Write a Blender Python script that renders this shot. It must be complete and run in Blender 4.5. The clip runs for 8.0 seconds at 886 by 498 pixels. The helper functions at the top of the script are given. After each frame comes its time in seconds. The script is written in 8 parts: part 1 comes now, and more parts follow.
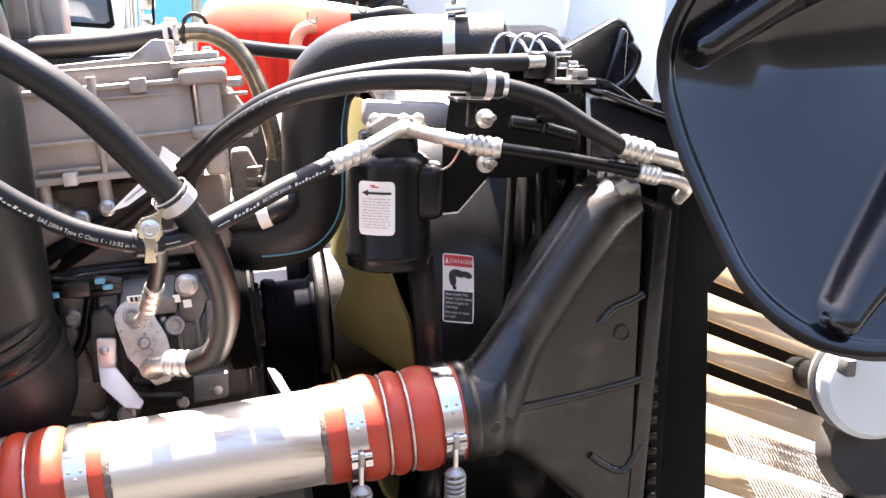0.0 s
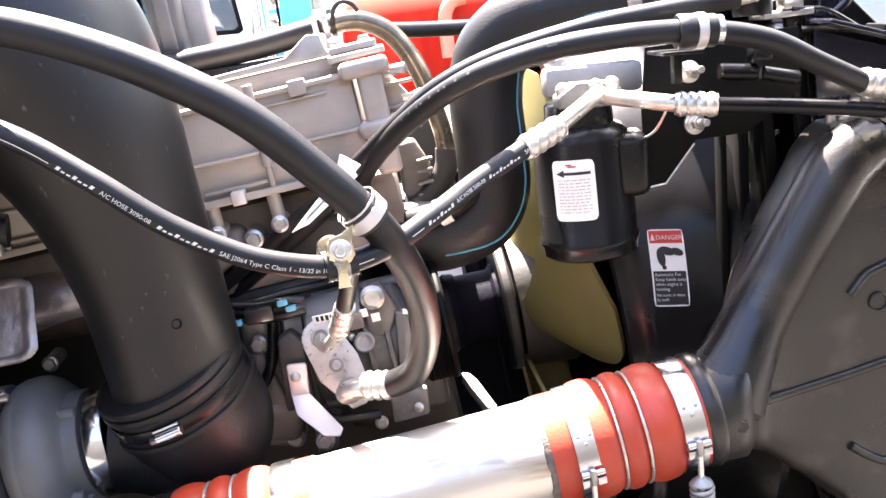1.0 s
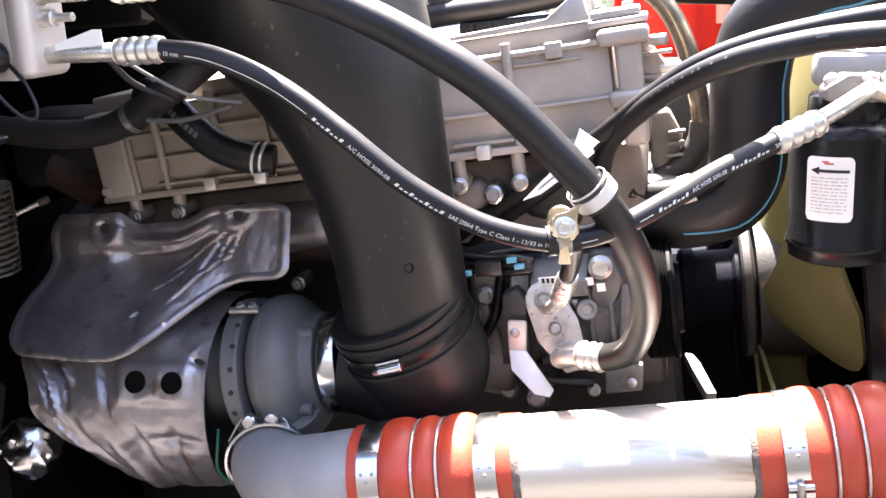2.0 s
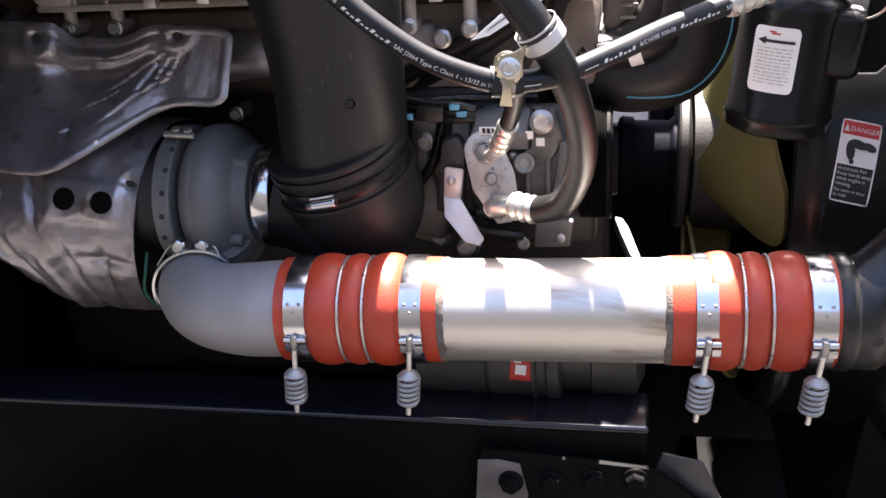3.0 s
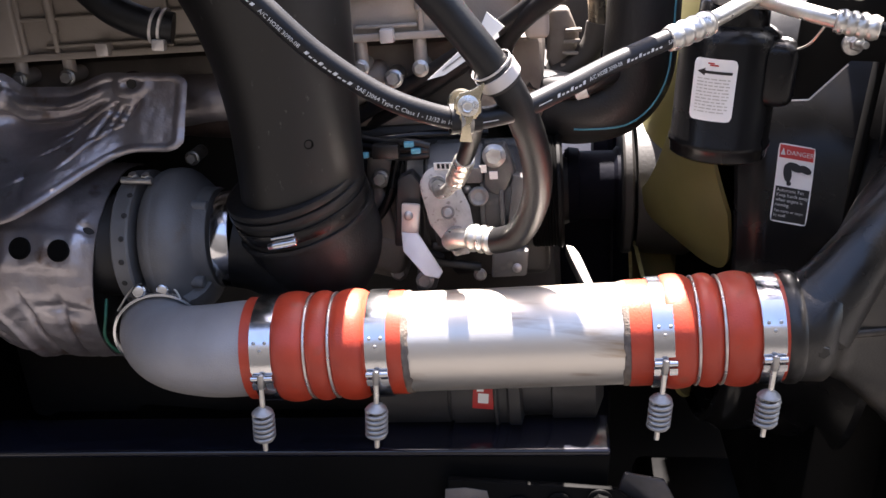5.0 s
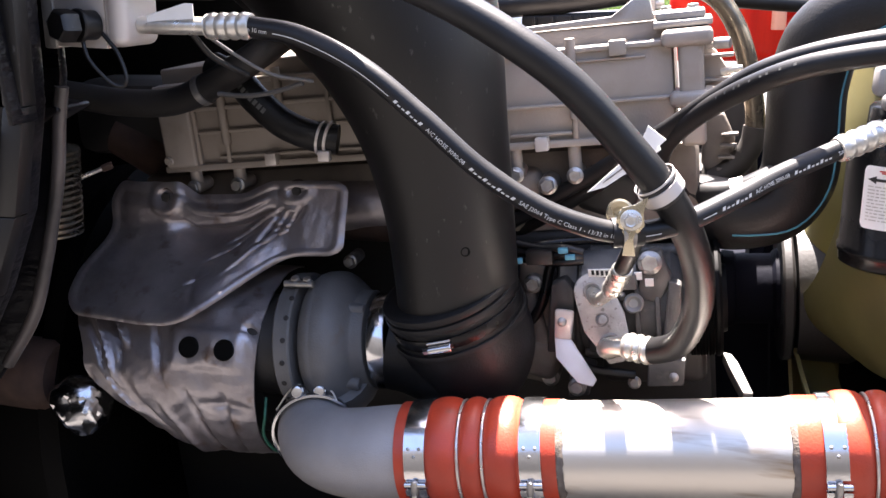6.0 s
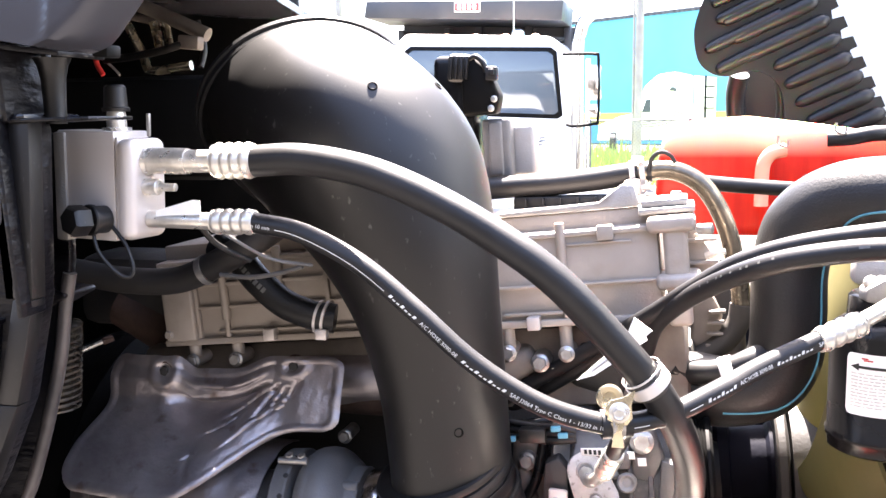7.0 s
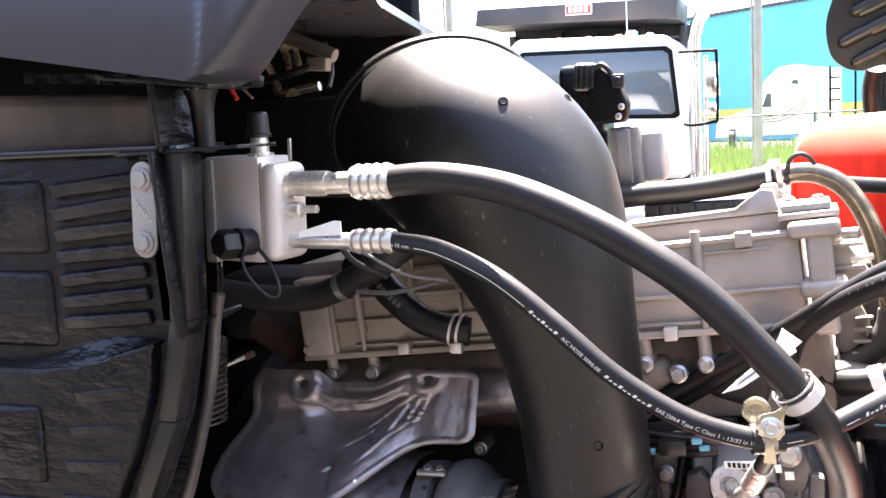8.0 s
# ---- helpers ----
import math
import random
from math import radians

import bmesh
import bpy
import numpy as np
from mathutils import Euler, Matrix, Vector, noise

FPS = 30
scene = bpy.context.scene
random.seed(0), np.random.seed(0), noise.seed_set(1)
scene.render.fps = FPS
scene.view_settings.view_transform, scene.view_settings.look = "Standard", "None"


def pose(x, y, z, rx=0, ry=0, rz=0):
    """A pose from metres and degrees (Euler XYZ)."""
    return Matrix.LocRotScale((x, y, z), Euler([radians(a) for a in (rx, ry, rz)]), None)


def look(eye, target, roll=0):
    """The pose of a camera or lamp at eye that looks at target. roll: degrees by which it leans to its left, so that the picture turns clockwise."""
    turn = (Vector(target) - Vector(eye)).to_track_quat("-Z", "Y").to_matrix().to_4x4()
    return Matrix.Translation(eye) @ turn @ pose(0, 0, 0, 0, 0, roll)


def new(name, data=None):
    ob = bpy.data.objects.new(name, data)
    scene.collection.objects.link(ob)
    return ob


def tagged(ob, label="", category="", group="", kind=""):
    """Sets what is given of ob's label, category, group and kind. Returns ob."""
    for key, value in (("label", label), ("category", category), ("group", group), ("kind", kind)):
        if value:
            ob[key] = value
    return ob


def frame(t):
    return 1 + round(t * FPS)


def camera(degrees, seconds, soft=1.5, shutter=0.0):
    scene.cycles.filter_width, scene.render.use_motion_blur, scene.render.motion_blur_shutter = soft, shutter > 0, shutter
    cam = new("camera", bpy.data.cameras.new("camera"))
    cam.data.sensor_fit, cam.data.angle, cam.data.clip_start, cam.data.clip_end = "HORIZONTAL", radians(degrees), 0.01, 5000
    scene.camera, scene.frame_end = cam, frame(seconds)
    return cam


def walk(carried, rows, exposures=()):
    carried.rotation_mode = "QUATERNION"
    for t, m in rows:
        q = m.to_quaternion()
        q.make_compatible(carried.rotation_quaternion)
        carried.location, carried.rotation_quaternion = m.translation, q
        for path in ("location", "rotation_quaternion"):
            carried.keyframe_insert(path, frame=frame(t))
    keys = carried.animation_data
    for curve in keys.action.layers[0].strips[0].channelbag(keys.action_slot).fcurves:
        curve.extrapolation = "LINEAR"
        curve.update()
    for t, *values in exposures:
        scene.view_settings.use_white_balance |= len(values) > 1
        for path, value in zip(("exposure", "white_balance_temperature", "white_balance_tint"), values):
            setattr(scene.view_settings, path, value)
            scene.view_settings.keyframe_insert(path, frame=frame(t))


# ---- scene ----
cam = camera(50.3, 8.0)
METRES, EYE, TILT, LEAN, TURN = 0.45, 1.8, -11.8, -2.0, -18.0
PATH = [
    (0, (0.287, 0.114, 1.717), (0.682, 2.026, 1.283), 0.8),
    (0.5, (0.26, 0.187, 1.717), (0.407, 2.126, 1.25), -4.6),
    (1, (0.246, 0.241, 1.717), (0.339, 2.179, 1.234), -7.7),
    (1.5, (0.262, 0.254, 1.743), (-0.006, 2.17, 1.235), -8.5),
    (1.7, (0.267, 0.249, 1.747), (-0.126, 2.141, 1.229), -7.0),
    (2.8, (0.276, 0.232, 1.724), (-0.063, 2.047, 0.955), 1.1),
    (3, (0.276, 0.231, 1.722), (-0.032, 2.028, 0.899), 1.9),
    (3.5, (0.275, 0.23, 1.716), (0.138, 2.052, 0.904), 3.9),
    (4, (0.291, 0.228, 1.716), (0.294, 2.083, 0.969), 4.0),
    (4.2, (0.288, 0.227, 1.717), (0.289, 2.077, 0.957), 3.9),
    (5.3, (0.25, 0.203, 1.733), (-0.048, 2.041, 1.003), 0.0),
    (5.5, (0.245, 0.21, 1.736), (-0.121, 2.046, 1.033), -0.5),
    (6, (0.24, 0.207, 1.747), (-0.243, 2.061, 1.173), -1.1),
    (6.5, (0.245, 0.199, 1.774), (-0.228, 2.105, 1.397), -0.3),
    (7, (0.248, 0.192, 1.788), (-0.241, 2.112, 1.514), -0.8),
    (7.5, (0.245, 0.191, 1.792), (-0.257, 2.113, 1.556), -0.9),
    (8, (0.231, 0.184, 1.797), (-0.49, 2.032, 1.544), -3.2),
]
EXPOSURES = [(t, s, k, 18) for t, s, k in ((0.0, 3.89, 6700), (0.5, 4.15, 6650), (1.0, 4.43, 6650), (1.5, 4.48, 6600), (3.0, 3.47, 6450), (4.0, 3.38, 6450), (5.5, 3.29, 6450), (6.0, 3.56, 6450), (6.5, 4.56, 6600), (7.0, 4.58, 6650), (7.5, 4.2, 6700), (8.0, 4.13, 6700))]
walk(cam, [(t, look(eye, target, roll)) for t, eye, target, roll in PATH], exposures=EXPOSURES)

# ---- light ----
SUN_EL, SUN_AZ = 66.0, -8.0     # degrees above the horizon; degrees from +y towards +x
world = bpy.data.worlds.new("world")
scene.world = world
world.use_nodes = True
wn = world.node_tree.nodes
wl = world.node_tree.links
sky = wn.new("ShaderNodeTexSky")
sky.sky_type = 'NISHITA'
sky.sun_disc = False
sky.sun_elevation = radians(SUN_EL)
sky.sun_rotation = radians(SUN_AZ)
sky.air_density, sky.dust_density, sky.ozone_density = 1.0, 2.5, 1.0
wl.new(sky.outputs[0], wn["Background"].inputs[0])
wn["Background"].inputs[1].default_value = 0.062
sun_data = bpy.data.lights.new("sun", 'SUN')
sun_data.energy, sun_data.angle, sun_data.color = 5.0, radians(0.53), (1.0, 0.94, 0.85)
sun = new("sun", sun_data)
sun_dir = Vector((math.sin(radians(SUN_AZ)) * math.cos(radians(SUN_EL)), math.cos(radians(SUN_AZ)) * math.cos(radians(SUN_EL)), math.sin(radians(SUN_EL))))
sun.matrix_world = look(sun_dir * 20, (0, 0, 0))


# ---- materials ----
def mat(name, c1, c2=None, rough=(0.4, 0.6), metal=0.0, scale=18.0, fine=260.0, bump=0.12, spec=0.5, coat=0.0,
        spots=None, stretch=(1, 1, 1), per_object=0.0, transmission=0.0, subsurface=0.0, clamp=(0.35, 0.65), dent=None):
    m = bpy.data.materials.new(name)
    m.use_nodes = True
    n, l = m.node_tree.nodes, m.node_tree.links
    b = n["Principled BSDF"]
    tc = n.new("ShaderNodeTexCoord")
    mp = n.new("ShaderNodeMapping")
    mp.inputs["Scale"].default_value = stretch
    l.new(tc.outputs["Object"], mp.inputs[0])
    big = n.new("ShaderNodeTexNoise")
    big.inputs["Scale"].default_value, big.inputs["Detail"].default_value = scale, 6.0
    l.new(mp.outputs[0], big.inputs["Vector"])
    sm = n.new("ShaderNodeTexNoise")
    sm.inputs["Scale"].default_value, sm.inputs["Detail"].default_value = fine, 3.0
    l.new(mp.outputs[0], sm.inputs["Vector"])
    rmp = n.new("ShaderNodeMapRange")
    rmp.inputs[1].default_value, rmp.inputs[2].default_value = clamp
    l.new(big.outputs["Fac"], rmp.inputs[0])
    mix = n.new("ShaderNodeMix")
    mix.data_type = 'RGBA'
    l.new(rmp.outputs[0], mix.inputs[0])
    c2 = c2 or tuple(v * 0.75 for v in c1)
    mix.inputs[6].default_value, mix.inputs[7].default_value = (*c1, 1), (*c2, 1)
    colour = mix.outputs[2]
    if spots:
        col, sc, lo, hi = spots
        sp = n.new("ShaderNodeTexNoise")
        sp.inputs["Scale"].default_value, sp.inputs["Detail"].default_value = sc, 8.0
        l.new(mp.outputs[0], sp.inputs["Vector"])
        sr = n.new("ShaderNodeMapRange")
        sr.inputs[1].default_value, sr.inputs[2].default_value = lo, hi
        l.new(sp.outputs["Fac"], sr.inputs[0])
        mx = n.new("ShaderNodeMix")
        mx.data_type = 'RGBA'
        l.new(sr.outputs[0], mx.inputs[0])
        l.new(colour, mx.inputs[6])
        mx.inputs[7].default_value = (*col, 1)
        colour = mx.outputs[2]
    if per_object:
        oi = n.new("ShaderNodeObjectInfo")
        hs = n.new("ShaderNodeHueSaturation")
        rr = n.new("ShaderNodeMapRange")
        rr.inputs[3].default_value, rr.inputs[4].default_value = 1 - per_object, 1 + per_object
        l.new(oi.outputs["Random"], rr.inputs[0])
        l.new(rr.outputs[0], hs.inputs["Value"])
        l.new(colour, hs.inputs["Color"])
        colour = hs.outputs[0]
    l.new(colour, b.inputs["Base Color"])
    r2 = n.new("ShaderNodeMapRange")
    r2.inputs[1].default_value, r2.inputs[2].default_value = 0.3, 0.7
    r2.inputs[3].default_value, r2.inputs[4].default_value = rough
    l.new(big.outputs["Fac"], r2.inputs[0])
    l.new(r2.outputs[0], b.inputs["Roughness"])
    if bump:
        bp = n.new("ShaderNodeBump")
        bp.inputs["Strength"].default_value, bp.inputs["Distance"].default_value = bump, 0.001
        l.new(sm.outputs["Fac"], bp.inputs["Height"])
        l.new(bp.outputs[0], b.inputs["Normal"])
        if dent:
            dn, db = n.new("ShaderNodeTexNoise"), n.new("ShaderNodeBump")
            dn.inputs["Scale"].default_value, dn.inputs["Detail"].default_value = dent[0], 4.0
            db.inputs["Strength"].default_value, db.inputs["Distance"].default_value = dent[1], dent[2]
            l.new(mp.outputs[0], dn.inputs["Vector"])
            l.new(dn.outputs["Fac"], db.inputs["Height"])
            l.new(db.outputs[0], bp.inputs["Normal"])
    b.inputs["Metallic"].default_value = metal
    b.inputs["Specular IOR Level"].default_value = spec
    b.inputs["Coat Weight"].default_value = coat
    b.inputs["Coat Roughness"].default_value = 0.08
    b.inputs["Transmission Weight"].default_value = transmission
    b.inputs["Subsurface Weight"].default_value = subsurface
    b.inputs["Subsurface Radius"].default_value = (0.02, 0.02, 0.02)
    return m


RUBBER = mat("rubber_hose", (0.007, 0.0067, 0.007), (0.013, 0.0122, 0.0125), (0.4, 0.52), scale=25, fine=500, bump=0.1, spec=0.36)
RUBBER_BIG = mat("rubber_moulded", (0.006, 0.006, 0.0062), (0.011, 0.0105, 0.0105), (0.42, 0.56), scale=14, fine=350, bump=0.35, spec=0.35)
RUBBER_OLD = mat("rubber_dusty", (0.012, 0.011, 0.0105), (0.035, 0.03, 0.025), (0.55, 0.8), scale=12, fine=300, bump=0.15)
PLASTIC = mat("black_intake_plastic", (0.0018, 0.0016, 0.0016), (0.0036, 0.0029, 0.0025), (0.42, 0.5), scale=9, fine=700, bump=0.07, spec=0.5,
              spots=((0.06, 0.056, 0.053), 150, 0.66, 0.75), stretch=(1, 1, 0.6))
PLASTIC_DUSTY = mat("black_plastic_dusty", (0.0018, 0.0018, 0.003), (0.0048, 0.0042, 0.0054), (0.22, 0.55), scale=9, fine=120, bump=0.3, spec=0.27, stretch=(1, 1, 2.5),
                    spots=((0.03, 0.024, 0.021), 7, 0.55, 0.8), dent=(34, 0.7, 0.006))
PAINT_BLACK = mat("black_chassis_paint", (0.0045, 0.0045, 0.0048), (0.008, 0.0075, 0.0075), (0.2, 0.34), scale=10, fine=160, bump=0.06, spec=0.24,
                  spots=((0.05, 0.042, 0.034), 45, 0.68, 0.82))
# near-black: besides real paint it stands in for deep shade in gaps
PAINT_MATT = mat("matt_black_and_shade", (0.0014, 0.0014, 0.0014), (0.0032, 0.003, 0.0028), (0.5, 0.7), scale=10, fine=250, bump=0.1, spec=0.1)
CAST_BLACK = mat("black_cast_tank", (0.0075, 0.007, 0.0066), (0.019, 0.0165, 0.0135), (0.22, 0.4), scale=8, fine=420, bump=0.25, spec=0.5,
                 spots=((0.055, 0.045, 0.034), 20, 0.55, 0.8))
ALU_TUBE = mat("brushed_aluminium", (0.79, 0.745, 0.68), (0.67, 0.62, 0.55), (0.27, 0.4), metal=0.8, scale=7, fine=300, bump=0.09, stretch=(0.25, 2, 2),
               spots=((0.36, 0.26, 0.17), 30, 0.58, 0.74))
ALU_MACH = mat("machined_aluminium", (0.62, 0.575, 0.54), (0.53, 0.485, 0.455), (0.32, 0.48), metal=0.35, scale=12, fine=600, bump=0.05, stretch=(1, 1, 0.1))
ALU_CAST = mat("cast_aluminium", (0.34, 0.325, 0.31), (0.26, 0.245, 0.225), (0.45, 0.62), metal=0.35, scale=16, fine=500, bump=0.5,
               spots=((0.22, 0.19, 0.16), 22, 0.6, 0.75))
ALU_BRIGHT = mat("bright_cast_plate", (0.52, 0.5, 0.47), (0.4, 0.38, 0.35), (0.4, 0.6), metal=0.5, scale=60, fine=500, bump=0.5,
                 spots=((0.25, 0.23, 0.21), 160, 0.58, 0.66))
COVER_GREY = mat("engine_cover_grey", (0.37, 0.325, 0.285), (0.29, 0.25, 0.21), (0.42, 0.58), metal=0.2, scale=11, fine=420, bump=0.35,
                 spots=((0.2, 0.165, 0.13), 9, 0.6, 0.78))
CAST_GREY = mat("grey_cast_housing", (0.15, 0.146, 0.142), (0.11, 0.107, 0.104), (0.5, 0.66), metal=0.15, scale=14, fine=420, bump=0.45,
                spots=((0.14, 0.12, 0.1), 30, 0.62, 0.75))
STARTER_GREY = mat("dull_starter_paint", (0.05, 0.048, 0.047), (0.03, 0.029, 0.028), (0.4, 0.6), metal=0.1, scale=14, fine=300, bump=0.2)
ELBOW_GREY = mat("sand_cast_elbow", (0.36, 0.34, 0.33), (0.31, 0.295, 0.285), (0.42, 0.55), metal=0.25, scale=18, fine=600, bump=0.55)
SHIELD = mat("stamped_heat_shield", (0.5, 0.465, 0.475), (0.26, 0.23, 0.235), (0.32, 0.52), metal=0.8, scale=11, fine=160, bump=0.3,
             spots=((0.17, 0.105, 0.07), 26, 0.6, 0.74), dent=(26, 0.55, 0.007))
ZINC = mat("zinc_plated_steel", (0.74, 0.71, 0.65), (0.58, 0.55, 0.49), (0.24, 0.4), metal=0.75, scale=90, fine=330, bump=0.2)
STAINLESS = mat("stainless_band", (0.72, 0.72, 0.73), (0.6, 0.6, 0.61), (0.14, 0.26), metal=1.0, scale=30, fine=500, bump=0.04)
YELLOW_ZINC = mat("yellow_zinc_steel", (0.64, 0.57, 0.42), (0.46, 0.4, 0.28), (0.18, 0.34), metal=0.95, scale=50, fine=400, bump=0.06)
STEEL_BOLT = mat("bolt_steel", (0.45, 0.44, 0.42), (0.32, 0.3, 0.28), (0.3, 0.5), metal=0.85, scale=80, fine=400, bump=0.1)
SILICONE = mat("red_silicone", (0.48, 0.052, 0.02), (0.38, 0.042, 0.018), (0.34, 0.5), scale=22, fine=420, bump=0.25, spec=0.5,
               spots=((0.30, 0.07, 0.04), 36, 0.6, 0.75))
RUST = mat("rusty_cast_iron", (0.075, 0.042, 0.03), (0.04, 0.024, 0.019), (0.7, 0.9), scale=24, fine=300, bump=0.5)
ENGINE_DARK = mat("dark_engine_paint", (0.014, 0.013, 0.0125), (0.026, 0.023, 0.02), (0.45, 0.7), scale=9, fine=220, bump=0.3)
ENGINE_TAN = mat("bare_block_metal", (0.24, 0.21, 0.18), (0.12, 0.1, 0.085), (0.5, 0.75), metal=0.3, scale=10, fine=300, bump=0.4)
FAN_YELLOW = mat("olive_nylon_fan", (0.175, 0.155, 0.058), (0.14, 0.123, 0.046), (0.38, 0.5), scale=9, fine=250, bump=0.05, subsurface=0.05)
LABEL_WHITE = mat("label_white", (0.86, 0.85, 0.82), (0.8, 0.79, 0.76), (0.35, 0.5), scale=30, fine=200, bump=0.02)
LABEL_RED = mat("label_red", (0.55, 0.035, 0.03), None, (0.35, 0.5), scale=30, bump=0.02)
LABEL_BLACK = mat("label_black", (0.012, 0.012, 0.012), None, (0.35, 0.5), scale=30, bump=0.02)
INK_WHITE = mat("ink_white", (0.72, 0.72, 0.7), None, (0.5, 0.6), scale=200, bump=0.0)
INK_GREY = mat("ink_grey", (0.42, 0.41, 0.39), None, (0.5, 0.6), scale=200, bump=0.0)
INK_PALE = mat("ink_pale", (0.58, 0.56, 0.5), None, (0.5, 0.6), scale=200, bump=0.0)
INK_FAINT = mat("ink_faint", (0.1, 0.1, 0.095), None, (0.5, 0.6), scale=200, bump=0.0)
INK_BLUE = mat("ink_teal", (0.06, 0.22, 0.27), (0.05, 0.18, 0.23), (0.5, 0.6), scale=100, bump=0.0)
HOOD_BLACK = mat("glossy_black_liner", (0.0014, 0.0017, 0.003), (0.0022, 0.0026, 0.0045), (0.1, 0.18), scale=5, fine=200, bump=0.03, spec=0.5)
LINER_RIB = mat("ribbed_liner_plastic", (0.008, 0.008, 0.0085), (0.013, 0.0128, 0.013), (0.3, 0.45), scale=8, fine=200, bump=0.1, spec=0.35)
HOOD_WHITE = mat("hood_inner_white", (0.66, 0.72, 0.74), (0.6, 0.66, 0.68), (0.35, 0.5), scale=4, fine=150, bump=0.1)
COWL_GREY = mat("cowl_grey_paint", (0.04, 0.0405, 0.048), (0.05, 0.05, 0.057), (0.22, 0.32), metal=0.3, scale=4, fine=300, bump=0.04)
COVER_DIRTY = mat("dirty_underside", (0.1, 0.084, 0.076), (0.04, 0.035, 0.033), (0.26, 0.5), scale=12, fine=200, bump=0.15, clamp=(0.42, 0.6), dent=(20, 0.5, 0.006))
TANK_RED = mat("coolant_tank_red", (0.75, 0.035, 0.015), (0.6, 0.02, 0.01), (0.3, 0.4), scale=9, fine=100, bump=0.03, spec=0.25, subsurface=1.0, stretch=(6, 1, 0.4))
GRILLE_CREAM = mat("grille_cream", (0.5, 0.355, 0.2), (0.43, 0.3, 0.165), (0.4, 0.55), scale=12, fine=150, bump=0.1)
TANK_PALE = mat("coolant_tank_pale", (0.85, 0.42, 0.28), (0.85, 0.34, 0.22), (0.3, 0.4), scale=5, fine=100, bump=0.03, subsurface=0.3)
tn, tl_ = TANK_RED.node_tree.nodes, TANK_RED.node_tree.links
t_sep, t_lvl, t_mix, t_crd = tn.new("ShaderNodeSeparateXYZ"), tn.new("ShaderNodeMapRange"), tn.new("ShaderNodeMix"), tn.new("ShaderNodeTexCoord")
t_mix.data_type = 'RGBA'
tl_.new(t_crd.outputs["Object"], t_sep.inputs[0])
tl_.new(t_sep.outputs[2], t_lvl.inputs[0])
t_lvl.inputs[1].default_value, t_lvl.inputs[2].default_value = 1.722, 1.765      # the coolant's level seen through the wall; the sun's glare above is painted in
tl_.new(t_lvl.outputs[0], t_mix.inputs[0])
t_bsdf = tn["Principled BSDF"]
tl_.new(t_bsdf.inputs["Base Color"].links[0].from_socket, t_mix.inputs[6])
t_mix.inputs[7].default_value = (1.0, 0.78, 0.52, 1)
t_bsdf.inputs["Subsurface Radius"].default_value = (0.05, 0.012, 0.005)
t_bsdf.inputs["Subsurface Scale"].default_value = 0.8
tl_.new(t_mix.outputs[2], t_bsdf.inputs["Base Color"])
COMP_GREY = mat("compressor_casting", (0.125, 0.12, 0.115), (0.085, 0.08, 0.076), (0.4, 0.55), metal=0.4, scale=20, fine=500, bump=0.4, spots=((0.2, 0.18, 0.16), 40, 0.62, 0.75))
GALVANISED = mat("dull_galvanised_spring", (0.4, 0.39, 0.375), (0.28, 0.27, 0.26), (0.4, 0.55), metal=0.6, scale=60, fine=500, bump=0.2)
PAINT_GLOSS = mat("gloss_blue_black_paint", (0.006, 0.0065, 0.012), (0.009, 0.0095, 0.015), (0.1, 0.2), scale=8, fine=160, bump=0.05, spec=0.6)
SEALANT = mat("dried_sealant", (0.17, 0.135, 0.105), (0.1, 0.08, 0.065), (0.7, 0.9), scale=90, fine=500, bump=0.8)
OILY_PIPE = mat("oily_bronze_pipe", (0.24, 0.2, 0.145), (0.1, 0.085, 0.065), (0.14, 0.3), metal=0.7, scale=45, fine=300, bump=0.15)
WALL_DARK = mat("dark_unseen_wall", (0.024, 0.0235, 0.023), (0.018, 0.0175, 0.017), (0.8, 0.95), scale=1.0, fine=30, bump=0.3)
BLUE_STEEL = mat("dark_blue_hub", (0.0035, 0.004, 0.008), (0.006, 0.006, 0.01), (0.6, 0.8), scale=12, fine=120, bump=0.5, spec=0.06)
GREEN_WIRE = mat("green_wire", (0.02, 0.12, 0.07), None, (0.4, 0.5), bump=0.0)
TEAL_PLUG = mat("teal_plug", (0.08, 0.28, 0.38), None, (0.4, 0.5), bump=0.0)
GROUND = mat("worn_asphalt", (0.047, 0.044, 0.04), (0.033, 0.031, 0.029), (0.8, 0.95), scale=0.8, fine=30, bump=0.4, spots=((0.03, 0.028, 0.026), 2.2, 0.6, 0.75))
GRASS = mat("grass", (0.17, 0.24, 0.07), (0.25, 0.3, 0.1), (0.7, 0.9), scale=2.0, fine=40, bump=0.8)
TRUCK_WHITE = mat("truck_white_paint", (0.78, 0.78, 0.77), (0.74, 0.74, 0.73), (0.2, 0.3), scale=2, bump=0.0, coat=0.5)
DUMP_BLACK = mat("dump_body_black", (0.03, 0.03, 0.032), (0.05, 0.047, 0.045), (0.4, 0.6), scale=3, fine=80, bump=0.1)
CHROME = mat("chrome", (0.75, 0.74, 0.72), (0.68, 0.66, 0.62), (0.08, 0.16), metal=1.0, scale=10, bump=0.0)
BLUE_WALL = mat("blue_warehouse_panel", (0.09, 0.42, 0.62), (0.08, 0.38, 0.57), (0.5, 0.6), scale=0.3, fine=20, bump=0.05)
YELLOW_WALL = mat("yellow_warehouse_band", (0.55, 0.5, 0.1), (0.5, 0.45, 0.09), (0.5, 0.6), scale=0.3, fine=20, bump=0.05)
POLE_GREY = mat("weathered_pole", (0.24, 0.22, 0.2), (0.3, 0.28, 0.26), (0.7, 0.85), scale=3, fine=50, bump=0.2)
TYRE = mat("tyre_rubber", (0.02, 0.02, 0.02), (0.035, 0.033, 0.03), (0.7, 0.85), scale=8, bump=0.2)
